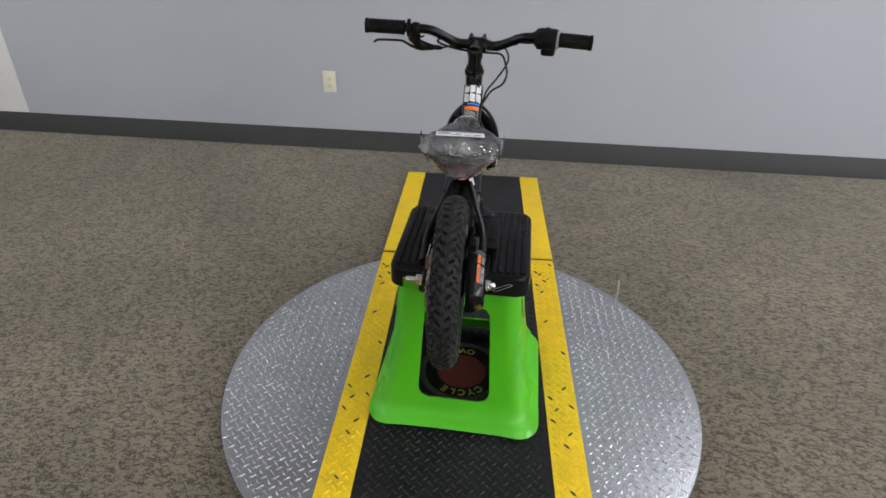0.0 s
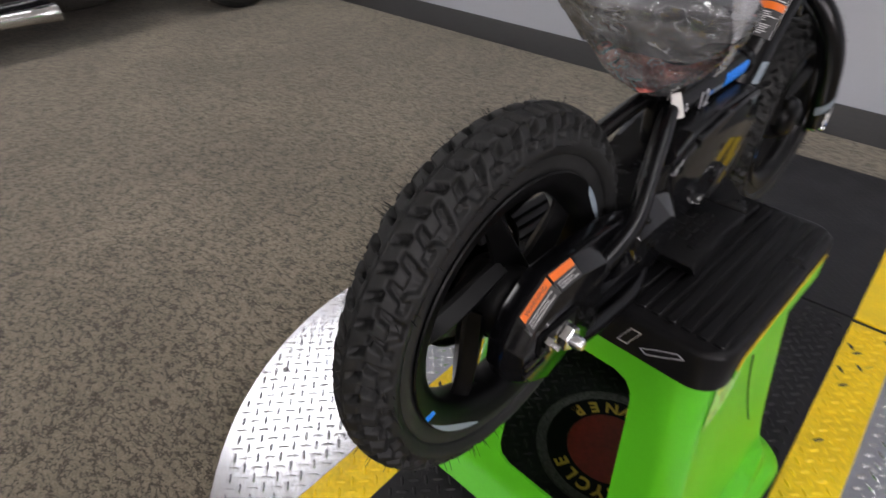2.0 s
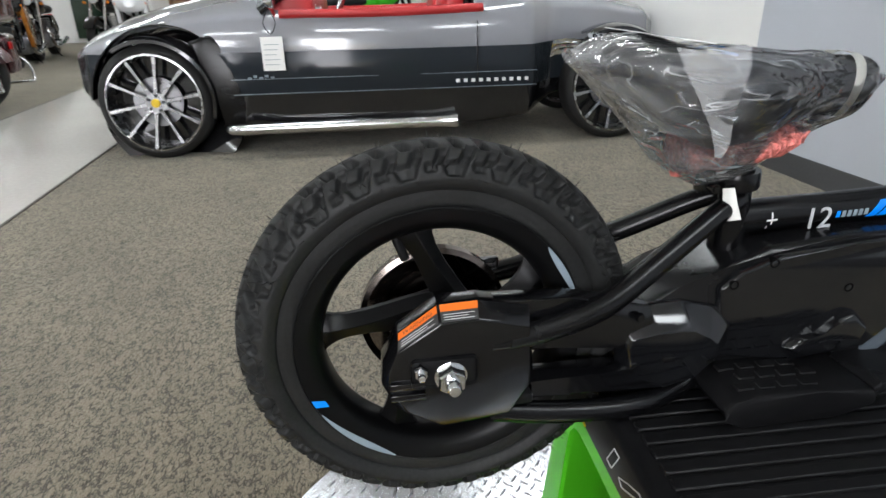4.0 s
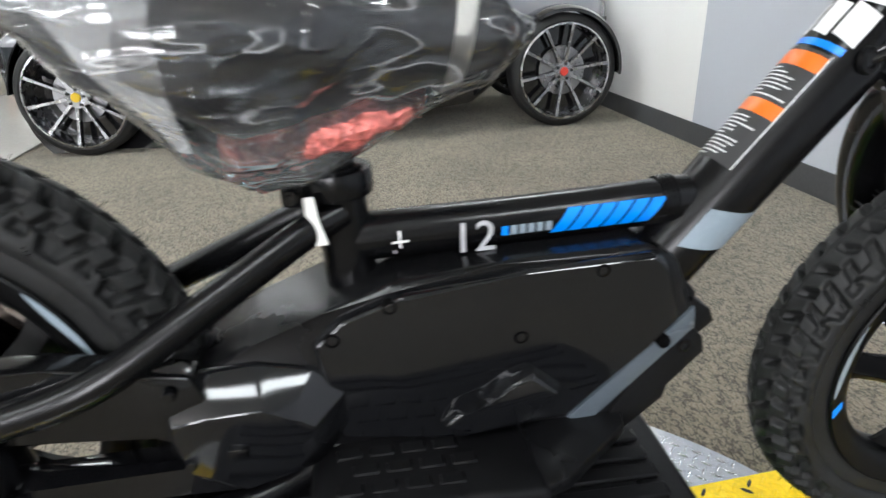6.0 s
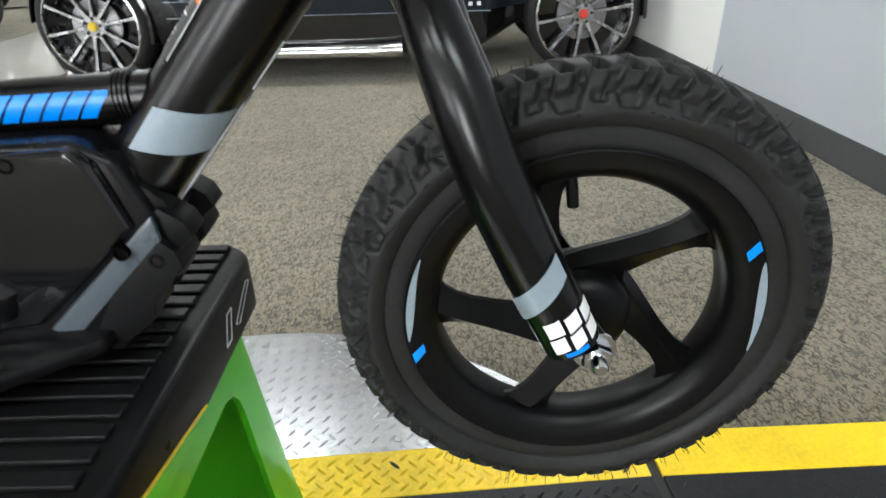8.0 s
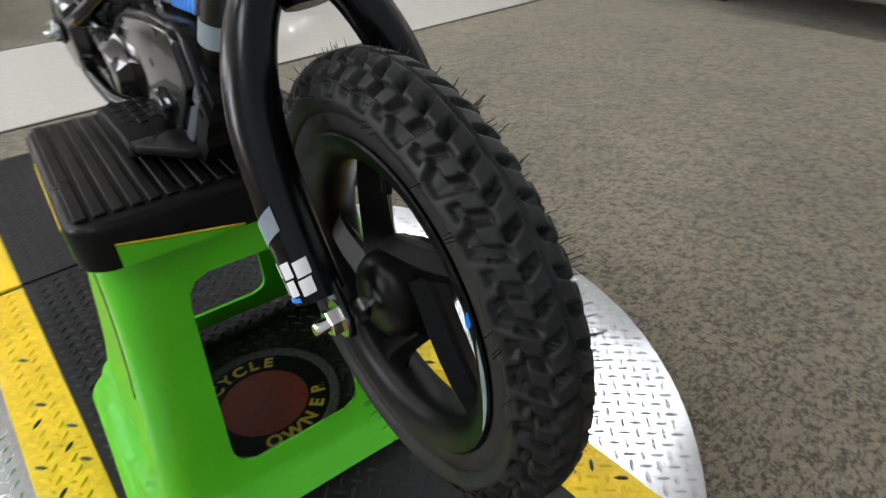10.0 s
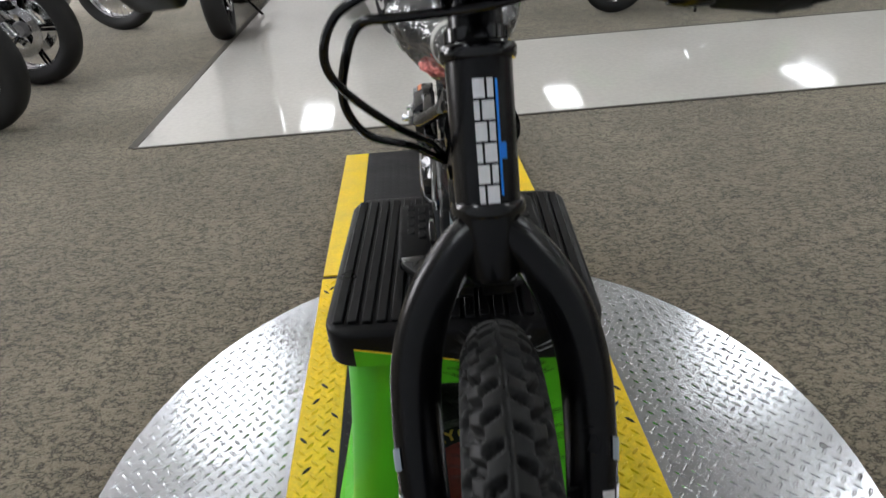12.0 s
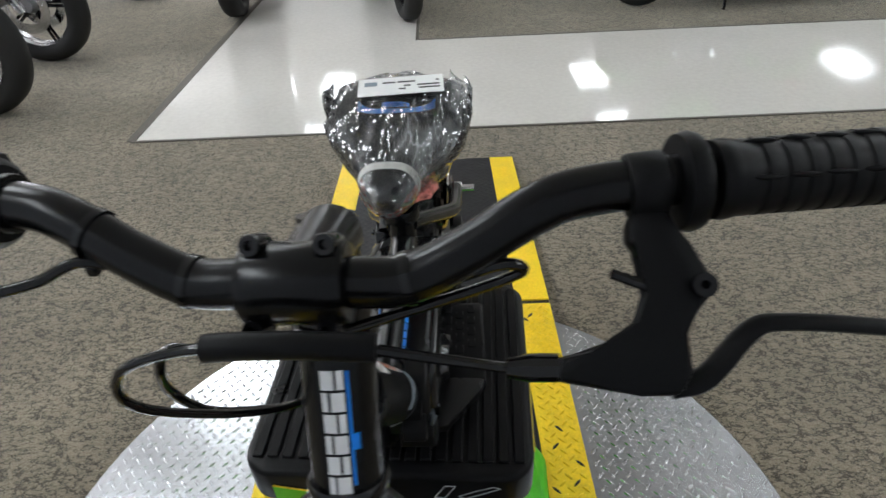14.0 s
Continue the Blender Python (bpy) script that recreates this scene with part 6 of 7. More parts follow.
    for i in range(11):
        for j in range(6):
            bm.faces.new((vs[i][j], vs[i + 1][j], vs[i + 1][j + 1], vs[i][j + 1]))
    part("bag_flap", bm, M_FILMTAIL, bag, angle=28)
    rings = []
    for y in (0.338, 0.350):
        w, top_, bot = seat_at(y)
        rings.append([(BX + (w + 0.0050) * math.copysign(abs(math.cos(2 * math.pi * k / 32)) ** 0.7, math.cos(2 * math.pi * k / 32)), y + 0.006 * math.sin(2 * math.pi * k / 32), 0.5 * (top_ + bot) + (0.5 * (top_ - bot) + 0.0055) * math.sin(2 * math.pi * k / 32)) for k in range(32)])
    bm = loft(bmesh.new(), rings, cap=False)
    bmesh.ops.solidify(bm, geom=bm.faces[:], thickness=0.001)
    part("strap", bm, M_STRAP, t, "white elastic strap round the saddle nose")
    # paper label on the tail of the bag
    lab = boxed((-0.052, -0.020, 0), (0.052, 0.020, 0.0006))
    lm = Matrix.Translation((BX - 0.004, 0.180, 0.8243)) @ Matrix.Rotation(radians(-9), 4, "X") @ Matrix.Rotation(radians(4), 4, "Z")
    label = part("paper_label", moved(lab, lm), M_LABEL, t, "white paper label with rows of print", smooth=False)
    for x0, x1, y0 in ((-0.047, -0.022, 0.007), (-0.047, -0.020, 0.000), (-0.047, -0.043, -0.009), (-0.012, -0.004, 0.000), (-0.006, 0.002, 0.007), (-0.018, 0.004, -0.009), (0.006, 0.022, -0.009)):
        part("print_bar", moved(boxed((x0, y0, 0.0006), (x1, y0 + 0.0028, 0.0009)), lm), M_INK, label, smooth=False)
    part("print_block", moved(boxed((0.029, -0.011, 0.0006), (0.044, -0.002, 0.0009)), lm), M_GREYDECAL, label, smooth=False)
    for ob in set(t.children) - before:
        ob.location += Vector((0, -0.003, 0.008))
    # white cable tie tail on the seat tube
    bm = bmesh.new()
    tie = [(BX + 0.020, 0.249, 0.705), (BX + 0.024, 0.250, 0.692), (BX + 0.027, 0.254, 0.677)]
    tube(bm, tie, [0.0050, 0.0060, 0.0066], 8, True, 0.12)
    part("tie_tail", bm, M_STRAP, t, "white tie tail hanging at the seat tube")
    t.rotation_euler = (0, radians(0.6), radians(-2.0))
    return t


balance_bike()


# ---- three-seat open roadster in two greys ----
M_CARGREY = surf("car_light_grey_paint", (0.225, 0.23, 0.252), 0.14, 0.0, 0.03, 2, 300, 0.0, coat=1.0, rvar=0.03)
M_CARDARK = surf("car_slate_paint", (0.018, 0.022, 0.027), 0.10, 0.0, 0.04, 2, 300, 0.0, rvar=0.03, spec=0.25)
M_CARBLACK = surf("car_gloss_black", (0.008, 0.008, 0.009), 0.10, 0.0, 0.05, 3, 300, 0.0, coat=0.6, rvar=0.03)
M_CARTYRE = surf("car_tyre_rubber", (0.018, 0.018, 0.018), 0.6, 0, 0.2, 12, 200, 0.1, spec=0.3)
M_REDLEATHER = surf("red_leather", (0.42, 0.018, 0.020), 0.42, 0, 0.12, 8, 300, 0.3, 0.001)
M_WHEELFACE = surf("machined_wheel_face", (0.47, 0.47, 0.48), 0.25, 1.0, 0.05, 20, 300, 0.03)
M_GLASS = bpy.data.materials.new("windscreen_glass")
M_GLASS.use_nodes = True
_p = M_GLASS.node_tree.nodes["Principled BSDF"]
_p.inputs["Base Color"].default_value = (0.95, 0.97, 0.98, 1)
_p.inputs["Transmission Weight"].default_value = 1.0
_p.inputs["Roughness"].default_value = 0.02
_p.inputs["IOR"].default_value = 1.1
M_YELLOWCAP = surf("yellow_hub_cap", (0.75, 0.50, 0.02), 0.4, 0, 0.05)
M_REDCAP = surf("red_hub_cap", (0.65, 0.05, 0.03), 0.4, 0, 0.05)

CARX = -4.26          # middle line
HUB_F, HUB_R = Vector((-3.58, -1.225, 0.293)), Vector((-3.58, 1.750, 0.293))
CAR_R = 0.343
ARCH = 0.470
ARCH_C = Vector((0, HUB_F.y + 0.075, 0.270))   # middle of the front arch


def car_wheel(t, hub, side, cap):
    out = Vector((side, 0, 0))
    w = 0.20
    prof = [(0.290, 0.0), (0.290, -w), (0.302, -w - 0.005), (0.327, -w + 0.005), (CAR_R, -w + 0.03), (CAR_R, -0.03), (0.327, -0.005), (0.302, 0.006)]
    tyre = lathed([(r, h) for r, h in prof], hub, out, 64, True)
    rim = part("wheel", lathed([(0.289, -0.002), (0.291, 0.006), (0.281, 0.008), (0.275, -0.004), (0.272, -0.05), (0.272, -w + 0.01), (0.289, -w + 0.01)], hub, out, 64, True), M_WHEELFACE, t, "machined ten-spoke alloy wheel with black recesses", angle=30)
    part("tyre", tyre, M_CARTYRE, rim, "black low-profile tyre", angle=50)
    part("barrel", lathed([(0, -0.12), (0.274, -0.12), (0.274, -0.06), (0.274, -0.125), (0, -0.126)], hub, out, 48), M_CARBLACK, rim)
    part("brake_disc", lathed([(0.06, -0.085), (0.15, -0.085), (0.15, -0.07), (0.06, -0.07)], hub, out, 40, True), M_SCREW, rim)
    for k in range(10):
        a = 2 * math.pi * (k + 0.25) / 10
        u = Vector((0, math.cos(a), math.sin(a)))
        v = Vector((0, -math.sin(a), math.cos(a)))
        rings, faces = [], []
        for r, hw, dx in ((0.045, 0.013, -0.020), (0.12, 0.0085, -0.014), (0.21, 0.0090, -0.006), (0.277, 0.0125, 0.002)):
            o = hub + u * r
            rings.append([o + v * hw + out * dx, o - v * hw + out * dx, o - v * hw * 1.3 + out * (dx - 0.035), o + v * hw * 1.3 + out * (dx - 0.035)])
            faces.append((o, hw, dx))
        part("spoke", loft(bmesh.new(), rings), M_CARBLACK, rim, smooth=False)
        bm = bmesh.new()
        prev = None
        for o, hw, dx in faces:
            q = [bm.verts.new(o + v * hw * 0.86 + out * (dx + 0.0015)), bm.verts.new(o - v * hw * 0.86 + out * (dx + 0.0015))]
            if prev:
                bm.faces.new((prev[0], prev[1], q[1], q[0]))
            prev = q
        part("spoke_face", bm, M_WHEELFACE, rim, smooth=False)
    part("hub_face", lathed([(0, -0.016), (0.062, -0.018), (0.068, -0.03), (0.068, -0.06), (0, -0.06)], hub, out, 30), M_WHEELFACE, rim)
    for k in range(5):
        a = 2 * math.pi * (k + 0.1) / 5
        p = hub + Vector((0, math.cos(a), math.sin(a))) * 0.047 + out * -0.017
        part("lug_nut", nut(bmesh.new(), p, out, 0.010, 0.010), M_CARBLACK, rim)
    part("hub_cap", lathed([(0, -0.004), (0.024, -0.005), (0.027, -0.009), (0.027, -0.02), (0, -0.02)], hub, out, 24), cap, rim, "coloured hub cap")


def car_section(y):
    """Half-width, floor, top of the side and top of the middle line at a place along the car."""
    ys = (-1.86, -1.80, -1.65, -1.45, -1.2, -0.85, -0.5, -0.2, 0.3, 0.85, 1.14, 1.36, 1.75, 2.1, 2.22)
    w = np.interp(y, ys, (0.10, 0.30, 0.50, 0.58, 0.60, 0.66, 0.74, 0.76, 0.77, 0.76, 0.74, 0.46, 0.38, 0.26, 0.10))
    zb = np.interp(y, ys, (0.42, 0.33, 0.24, 0.18, 0.15, 0.12, 0.11, 0.11, 0.11, 0.11, 0.14, 0.22, 0.32, 0.42, 0.50))
    zs = np.interp(y, ys, (0.52, 0.56, 0.62, 0.68, 0.73, 0.765, 0.775, 0.77, 0.765, 0.775, 0.80, 0.80, 0.77, 0.72, 0.66))
    zt = np.interp(y, ys, (0.55, 0.61, 0.70, 0.78, 0.85, 0.915, 0.95, 0.955, 0.94, 0.98, 0.99, 0.95, 0.88, 0.79, 0.70))
    return float(w), float(zb), float(zs), float(zt)


def roadster():
    t = thing("roadster", (CARX, 0.2, FLOOR), "low open roadster in light and dark grey with red interior", "car")
    split, sill = 0.575, 0.335
    ny = 104
    ysam = np.linspace(-1.86, 2.22, ny)
    grids = []
    for y in ysam:
        w, zb, zs, zt = car_section(y)
        sp, sl = min(split, zs - 0.03), min(sill, 0.5 * (zs + zb))
        half = []
        for f in np.linspace(0, 1, 6):
            half.append((w * f * 0.93, zb))
        for f in np.linspace(0.12, 1, 7):
            half.append((w * (0.955 + 0.03 * f), zb + (sl - zb) * f))
        for f in np.linspace(0.12, 1, 9):
            half.append((w * (0.985 + 0.015 * math.sin(f * math.pi)), sl + (sp - sl) * f))
        for f in np.linspace(0.14, 1, 8):
            half.append((w * (0.985 - 0.055 * f * f), sp + (zs - sp) * f))
        for f in np.linspace(0.08, 1, 14):
            half.append((w * 0.93 * (1 - f), zs + (zt - zs) * math.sin(f * math.pi / 2) ** 0.8))
        grids.append(half)
    m = len(grids[0])

    TOP = 6 + 7 + 9 + 7

    def inside(y, z, j):
        """The hub of the arch in which a place of the skin lies, if any."""
        if 4 < j < TOP and math.hypot(y - ARCH_C.y, z - ARCH_C.z) < ARCH:
            return ARCH_C
        return None

    def keep(i, j):
        """Which cells of the skin stand: not the cockpit, not the wheel arches."""
        y = 0.5 * (ysam[i] + ysam[i + 1])
        if j >= TOP and -0.36 < y < 0.80:
            return False
        return not all(inside(ysam[p], grids[p][q][1], q) for p in (i, i + 1) for q in (j, j + 1))

    def on_arch(y, z, j):
        """Moves what would stand inside an arch out to its edge."""
        hub = inside(y, z, j)
        if hub is None:
            return y, z
        d = max(1e-4, math.hypot(y - hub.y, z - hub.z))
        return hub.y + (y - hub.y) * ARCH / d, hub.z + (z - hub.z) * ARCH / d
    zones = {"sill": (0, 12), "lower_body": (12, 21), "upper_body": (21, m - 1)}
    mats = {"sill": M_CARBLACK, "lower_body": M_CARDARK, "upper_body": M_CARGREY}
    labs = {"sill": "gloss black sill", "lower_body": "dark slate lower body", "upper_body": "light grey upper body"}
    for nm, (a, b) in zones.items():
        bm = bmesh.new()
        for s in (1, -1):
            vs = [[bm.verts.new((CARX + s * x, *on_arch(float(y), z, a + j))) for j, (x, z) in enumerate(g[a:b + 1])] for y, g in zip(ysam, grids)]
            for i in range(ny - 1):
                for j in range(b - a):
                    if keep(i, a + j):
                        bm.faces.new((vs[i][j], vs[i][j + 1], vs[i + 1][j + 1], vs[i + 1][j]))
        bmesh.ops.remove_doubles(bm, verts=bm.verts[:], dist=0.0004)
        bmesh.ops.delete(bm, geom=[v for v in bm.verts if not v.link_faces], context="VERTS")
        bmesh.ops.recalc_face_normals(bm, faces=bm.faces[:])
        bmesh.ops.solidify(bm, geom=bm.faces[:], thickness=0.012)
        part(nm, bm, mats[nm], t, labs[nm], angle=50)
    # arch liners and cycle wings
    for hub, cap in ((HUB_F, M_YELLOWCAP), (HUB_R, M_REDCAP)):
        for s in (1, -1):
            h = Vector((CARX + s * (hub.x - CARX), hub.y, hub.z))
            car_wheel(t, h, s, cap)
            inw = Vector((-s, 0, 0))
            if hub is HUB_F:
                bm = bmesh.new()
                rings = []
                for k in range(29):
                    a = radians(-14 + 188 * k / 28)
                    u = Vector((0, math.cos(a), math.sin(a)))
                    o = Vector((h.x, ARCH_C.y, ARCH_C.z))
                    rings.append([o + u * r + inw * x for r, x in ((ARCH - 0.006, 0.06), (ARCH + 0.003, 0.06), (ARCH + 0.003, 0.42), (0.02, 0.43), (0.02, 0.42), (ARCH - 0.006, 0.41))])
                part("arch_liner", loft(bm, rings), M_CARBLACK, t)
            bm = bmesh.new()
            rings = []
            for k in range(25):
                a = radians(-16 + 138 * k / 24) if hub is HUB_F else radians(60 + 125 * k / 24)
                u = Vector((0, -math.cos(a) if hub is HUB_R else math.cos(a), math.sin(a)))
                rings.append([h + u * r + inw * x for r, x in ((0.352, -0.014), (0.372, -0.010), (0.386, 0.03), (0.392, 0.11), (0.386, 0.21), (0.362, 0.23), (0.378, 0.20), (0.383, 0.11), (0.372, 0.02))])
            part("wing", loft(bm, rings), M_CARBLACK, t, "gloss black cycle wing over the wheel", angle=40)
    # black side boxes behind the front wheels
    for s in (1, -1):
        bm = bmesh.new()
        prism(bm, [(-0.85, 0.12), (-0.83, 0.36), (-0.90, 0.55), (-0.99, 0.64), (-0.84, 0.68), (-0.70, 0.56), (-0.62, 0.34), (-0.62, 0.12)], CARX + s * 0.40, CARX + s * 0.665, 0.025, seg=3)
        part("wing_tail", bm, M_SATIN, t, "gloss black rear part of the front wing", angle=40)
    # side pipe
    x = CARX + 0.80
    part("side_pipe", tubed([(x - 0.06, -0.78, 0.13), (x, -0.70, 0.135), (x, -0.3, 0.137), (x, 0.45, 0.138), (x + 0.01, 0.66, 0.142)], [0.030, 0.033, 0.035, 0.037, 0.046], 24, 5), M_CHROME, t, "bright steel side exhaust pipe")
    # seams, badge bars
    xs = CARX + 0.775
    part("door_seam", boxed((xs - 0.012, 0.792, 0.33), (xs + 0.0015, 0.797, 0.72)), M_CARBLACK, t, smooth=False)
    part("pinline", boxed((xs - 0.004, -0.72, 0.425), (xs + 0.0035, 1.18, 0.4275)), M_GREYDECAL, t, smooth=False)
    part("pinline", boxed((xs - 0.02, -0.72, 0.337), (xs + 0.0015, 1.18, 0.339)), M_GREYDECAL, t, smooth=False)
    for k in range(10):
        y = 0.66 + 0.049 * k
        part("name_bar", boxed((xs - 0.004, y, 0.368), (xs + 0.004, y + 0.022, 0.388)), M_WHITE, t, smooth=False)
    for k in range(5):
        part("script_bar", boxed((xs - 0.01, -0.62 + 0.034 * k, 0.430 + 0.006 * (k % 2)), (xs + 0.0032, -0.600 + 0.034 * k, 0.438 + 0.010 * (k % 2))), M_GREYDECAL, t, smooth=False)
    # cockpit tub, dash, seats
    bm = bmesh.new()
    box(bm, (CARX - 0.70, -0.40, 0.28), (CARX + 0.70, 0.86, 0.30))
    for s in (1, -1):
        lo, hi = sorted((CARX + s * 0.66, CARX + s * 0.70))
        box(bm, (lo, -0.40, 0.301), (hi, 0.86, 0.79), 0.01)
    box(bm, (CARX - 0.655, 0.80, 0.301), (CARX + 0.655, 0.86, 0.80), 0.01)
    tub = part("cockpit_tub", bm, M_REDLEATHER, t, "red leather cockpit lining", angle=40)
    for s in (1, -1):
        part("cockpit_rail", tubed([(CARX + s * 0.695, -0.40, 0.785), (CARX + s * 0.71, 0.2, 0.780), (CARX + s * 0.70, 0.84, 0.795)], 0.026, 14, 6), M_REDLEATHER, tub)
    bm = bmesh.new()
    prism(bm, [(-0.46, 0.60), (-0.46, 0.90), (-0.42, 0.93), (-0.30, 0.915), (-0.20, 0.86), (-0.20, 0.62)], CARX - 0.64, CARX + 0.64, 0.02)
    dash = part("dashboard", bm, M_REDLEATHER, t, "red leather dashboard with round dials", angle=40)
    for k in range(4):
        c = Vector((CARX + 0.46 - 0.11 * k, -0.205, 0.80))
        part("dial", lathed([(0, 0.004), (0.042, 0.004), (0.050, 0.014), (0.052, 0.010), (0.052, 0), (0, 0)], c, (0, 1, 0.35), 24), M_CHROME, dash, "chrome-ringed dial")
    for s in (1, -1):
        cx = CARX + s * 0.33
        seat = part("seat_cushion", boxed((cx - 0.24, 0.02, 0.30), (cx + 0.24, 0.52, 0.46), 0.05, 4), M_REDLEATHER, t)
        bm = boxed((cx - 0.24, 0.50, 0.40), (cx + 0.24, 0.64, 1.00), 0.06, 4)
        bmesh.ops.rotate(bm, verts=bm.verts[:], cent=(cx, 0.57, 0.4), matrix=Matrix.Rotation(radians(-14), 3, "X"))
        part("seat_back", bm, M_REDLEATHER, seat)
        part("roll_hoop", tubed([(cx - 0.22, 0.84, 0.80), (cx - 0.21, 0.86, 1.05), (cx - 0.12, 0.87, 1.15), (cx + 0.12, 0.87, 1.15), (cx + 0.21, 0.86, 1.05), (cx + 0.22, 0.84, 0.80)], 0.022, 12, 6), M_CARBLACK, t)
    wc = Vector((CARX + 0.33, -0.06, 0.80))
    rim = bmesh.new()
    ring = [wc + Matrix.Rotation(radians(-25), 3, "X") @ Vector((0.175 * math.cos(2 * math.pi * k / 40), 0, 0.175 * math.sin(2 * math.pi * k / 40))) for k in range(41)]
    tube(rim, ring, 0.014, 10, False)
    wheel = part("steering_wheel", rim, M_CHROME, t, "slim steering wheel with bright rim")
    for k in range(3):
        a = math.pi / 2 + 2 * math.pi * k / 3
        tip = wc + Matrix.Rotation(radians(-25), 3, "X") @ Vector((0.17 * math.cos(a), 0, 0.17 * math.sin(a)))
        part("wheel_spoke", tubed([wc, tip], 0.009, 8), M_CHROME, wheel)
    # windscreen: raked frame and pane
    b0, b1 = Vector((CARX + 0.68, -0.52, 0.800)), Vector((CARX + 0.56, 0.02, 1.14))
    a0, a1 = Vector((CARX - 0.68, -0.52, 0.800)), Vector((CARX - 0.56, 0.02, 1.14))
    n0, n1 = Vector((CARX, -0.66, 0.965)), Vector((CARX, -0.05, 1.20))
    part("screen_frame", tubed([b0, b0.lerp(b1, 0.5), b1], 0.024, 12), M_CARBLACK, t)
    part("screen_frame", tubed([a0, a0.lerp(a1, 0.5), a1], 0.024, 12), M_CARBLACK, t)
    part("screen_frame", tubed([b1, n1, a1], 0.018, 12, 6), M_CARBLACK, t)
    bm = bmesh.new()
    lo, hi = spline([b0, n0, a0], 8), spline([b1, n1, a1], 8)
    prev = None
    for p, q in zip(lo, hi):
        e = [bm.verts.new(p), bm.verts.new(q)]
        if prev:
            bm.faces.new((prev[0], e[0], e[1], prev[1]))
        prev = e
    bmesh.ops.solidify(bm, geom=bm.faces[:], thickness=0.005)
    pane = part("screen_pane", bm, M_GLASS, t, "clear windscreen pane")
    pane.visible_shadow = False
    # mirror with the price tag hanging on it
    mx = Vector((CARX + 0.775, -0.43, 0.80))
    part("mirror", lathed([(0, 0.0), (0.035, 0.004), (0.052, 0.03), (0.056, 0.055), (0.050, 0.060), (0, 0.060)], mx + Vector((0.02, -0.04, 0.07)), (0, 1, 0), 24), M_CHROME, t, "round chrome door mirror")
    part("mirror_arm", tubed([mx + Vector((-0.05, 0, -0.02)), mx + Vector((0.0, 0, 0.01)), mx + Vector((0.02, -0.02, 0.05))], 0.012, 10, 4), M_REDLEATHER, t)
    part("tag_loop", tubed([mx + Vector((0.02, -0.02, 0.02)), mx + Vector((0.022, -0.055, -0.06)), mx + Vector((0.02, -0.02, -0.12)), mx + Vector((0.022, 0.015, -0.06)), mx + Vector((0.02, -0.01, 0.01))], 0.003, 6, 5), M_CARBLACK, t)
    tag = part("price_tag", boxed((mx.x + 0.017, mx.y - 0.085, 0.475), (mx.x + 0.020, mx.y + 0.045, 0.665), 0.001), M_LABEL, t, "white paper price tag with printed lines", smooth=False)
    for k in range(5):
        z = 0.62 - 0.028 * k
        part("print_bar", boxed((mx.x + 0.0202, mx.y - 0.070, z), (mx.x + 0.0208, mx.y + 0.02 - 0.01 * (k % 3), z + 0.003)), M_GREYDECAL, tag, smooth=False)
    # parked at a slight angle to the wall
    t.location, t.rotation_euler, t.scale = (-4.09, 0.296, FLOOR), (0, 0, radians(-4.3)), (1, 0.978, 1)
    return t


roadster()


# ---- motorcycles on the showroom floor ----
M_BURGUNDY = surf("burgundy_paint", (0.055, 0.005, 0.007), 0.18, 0.1, 0.06, 3, 300, 0.0, coat=1.0, rvar=0.03)
M_BIKEORANGE = surf("orange_brown_paint", (0.55, 0.22, 0.04), 0.22, 0.2, 0.06, 3, 300, 0.0, coat=0.8)
M_BIKEWHITE = surf("white_bike_paint", (0.75, 0.76, 0.78), 0.22, 0.0, 0.03, 3, 300, 0.0, coat=0.8)
M_BIKEGREEN = surf("green_bike_plastic", (0.06, 0.55, 0.02), 0.3, 0, 0.05)
M_ENGINE = surf("engine_alloy", (0.30, 0.30, 0.31), 0.38, 1.0, 0.2, 12, 120, 0.1)
M_LENS = surf("headlamp_lens", (0.75, 0.76, 0.78), 0.08, 0.3, 0.1)
M_AMBER = surf("amber_lens", (0.75, 0.22, 0.02), 0.2, 0, 0.1)
M_REDLENS = surf("red_lens", (0.45, 0.01, 0.01), 0.2, 0, 0.1)


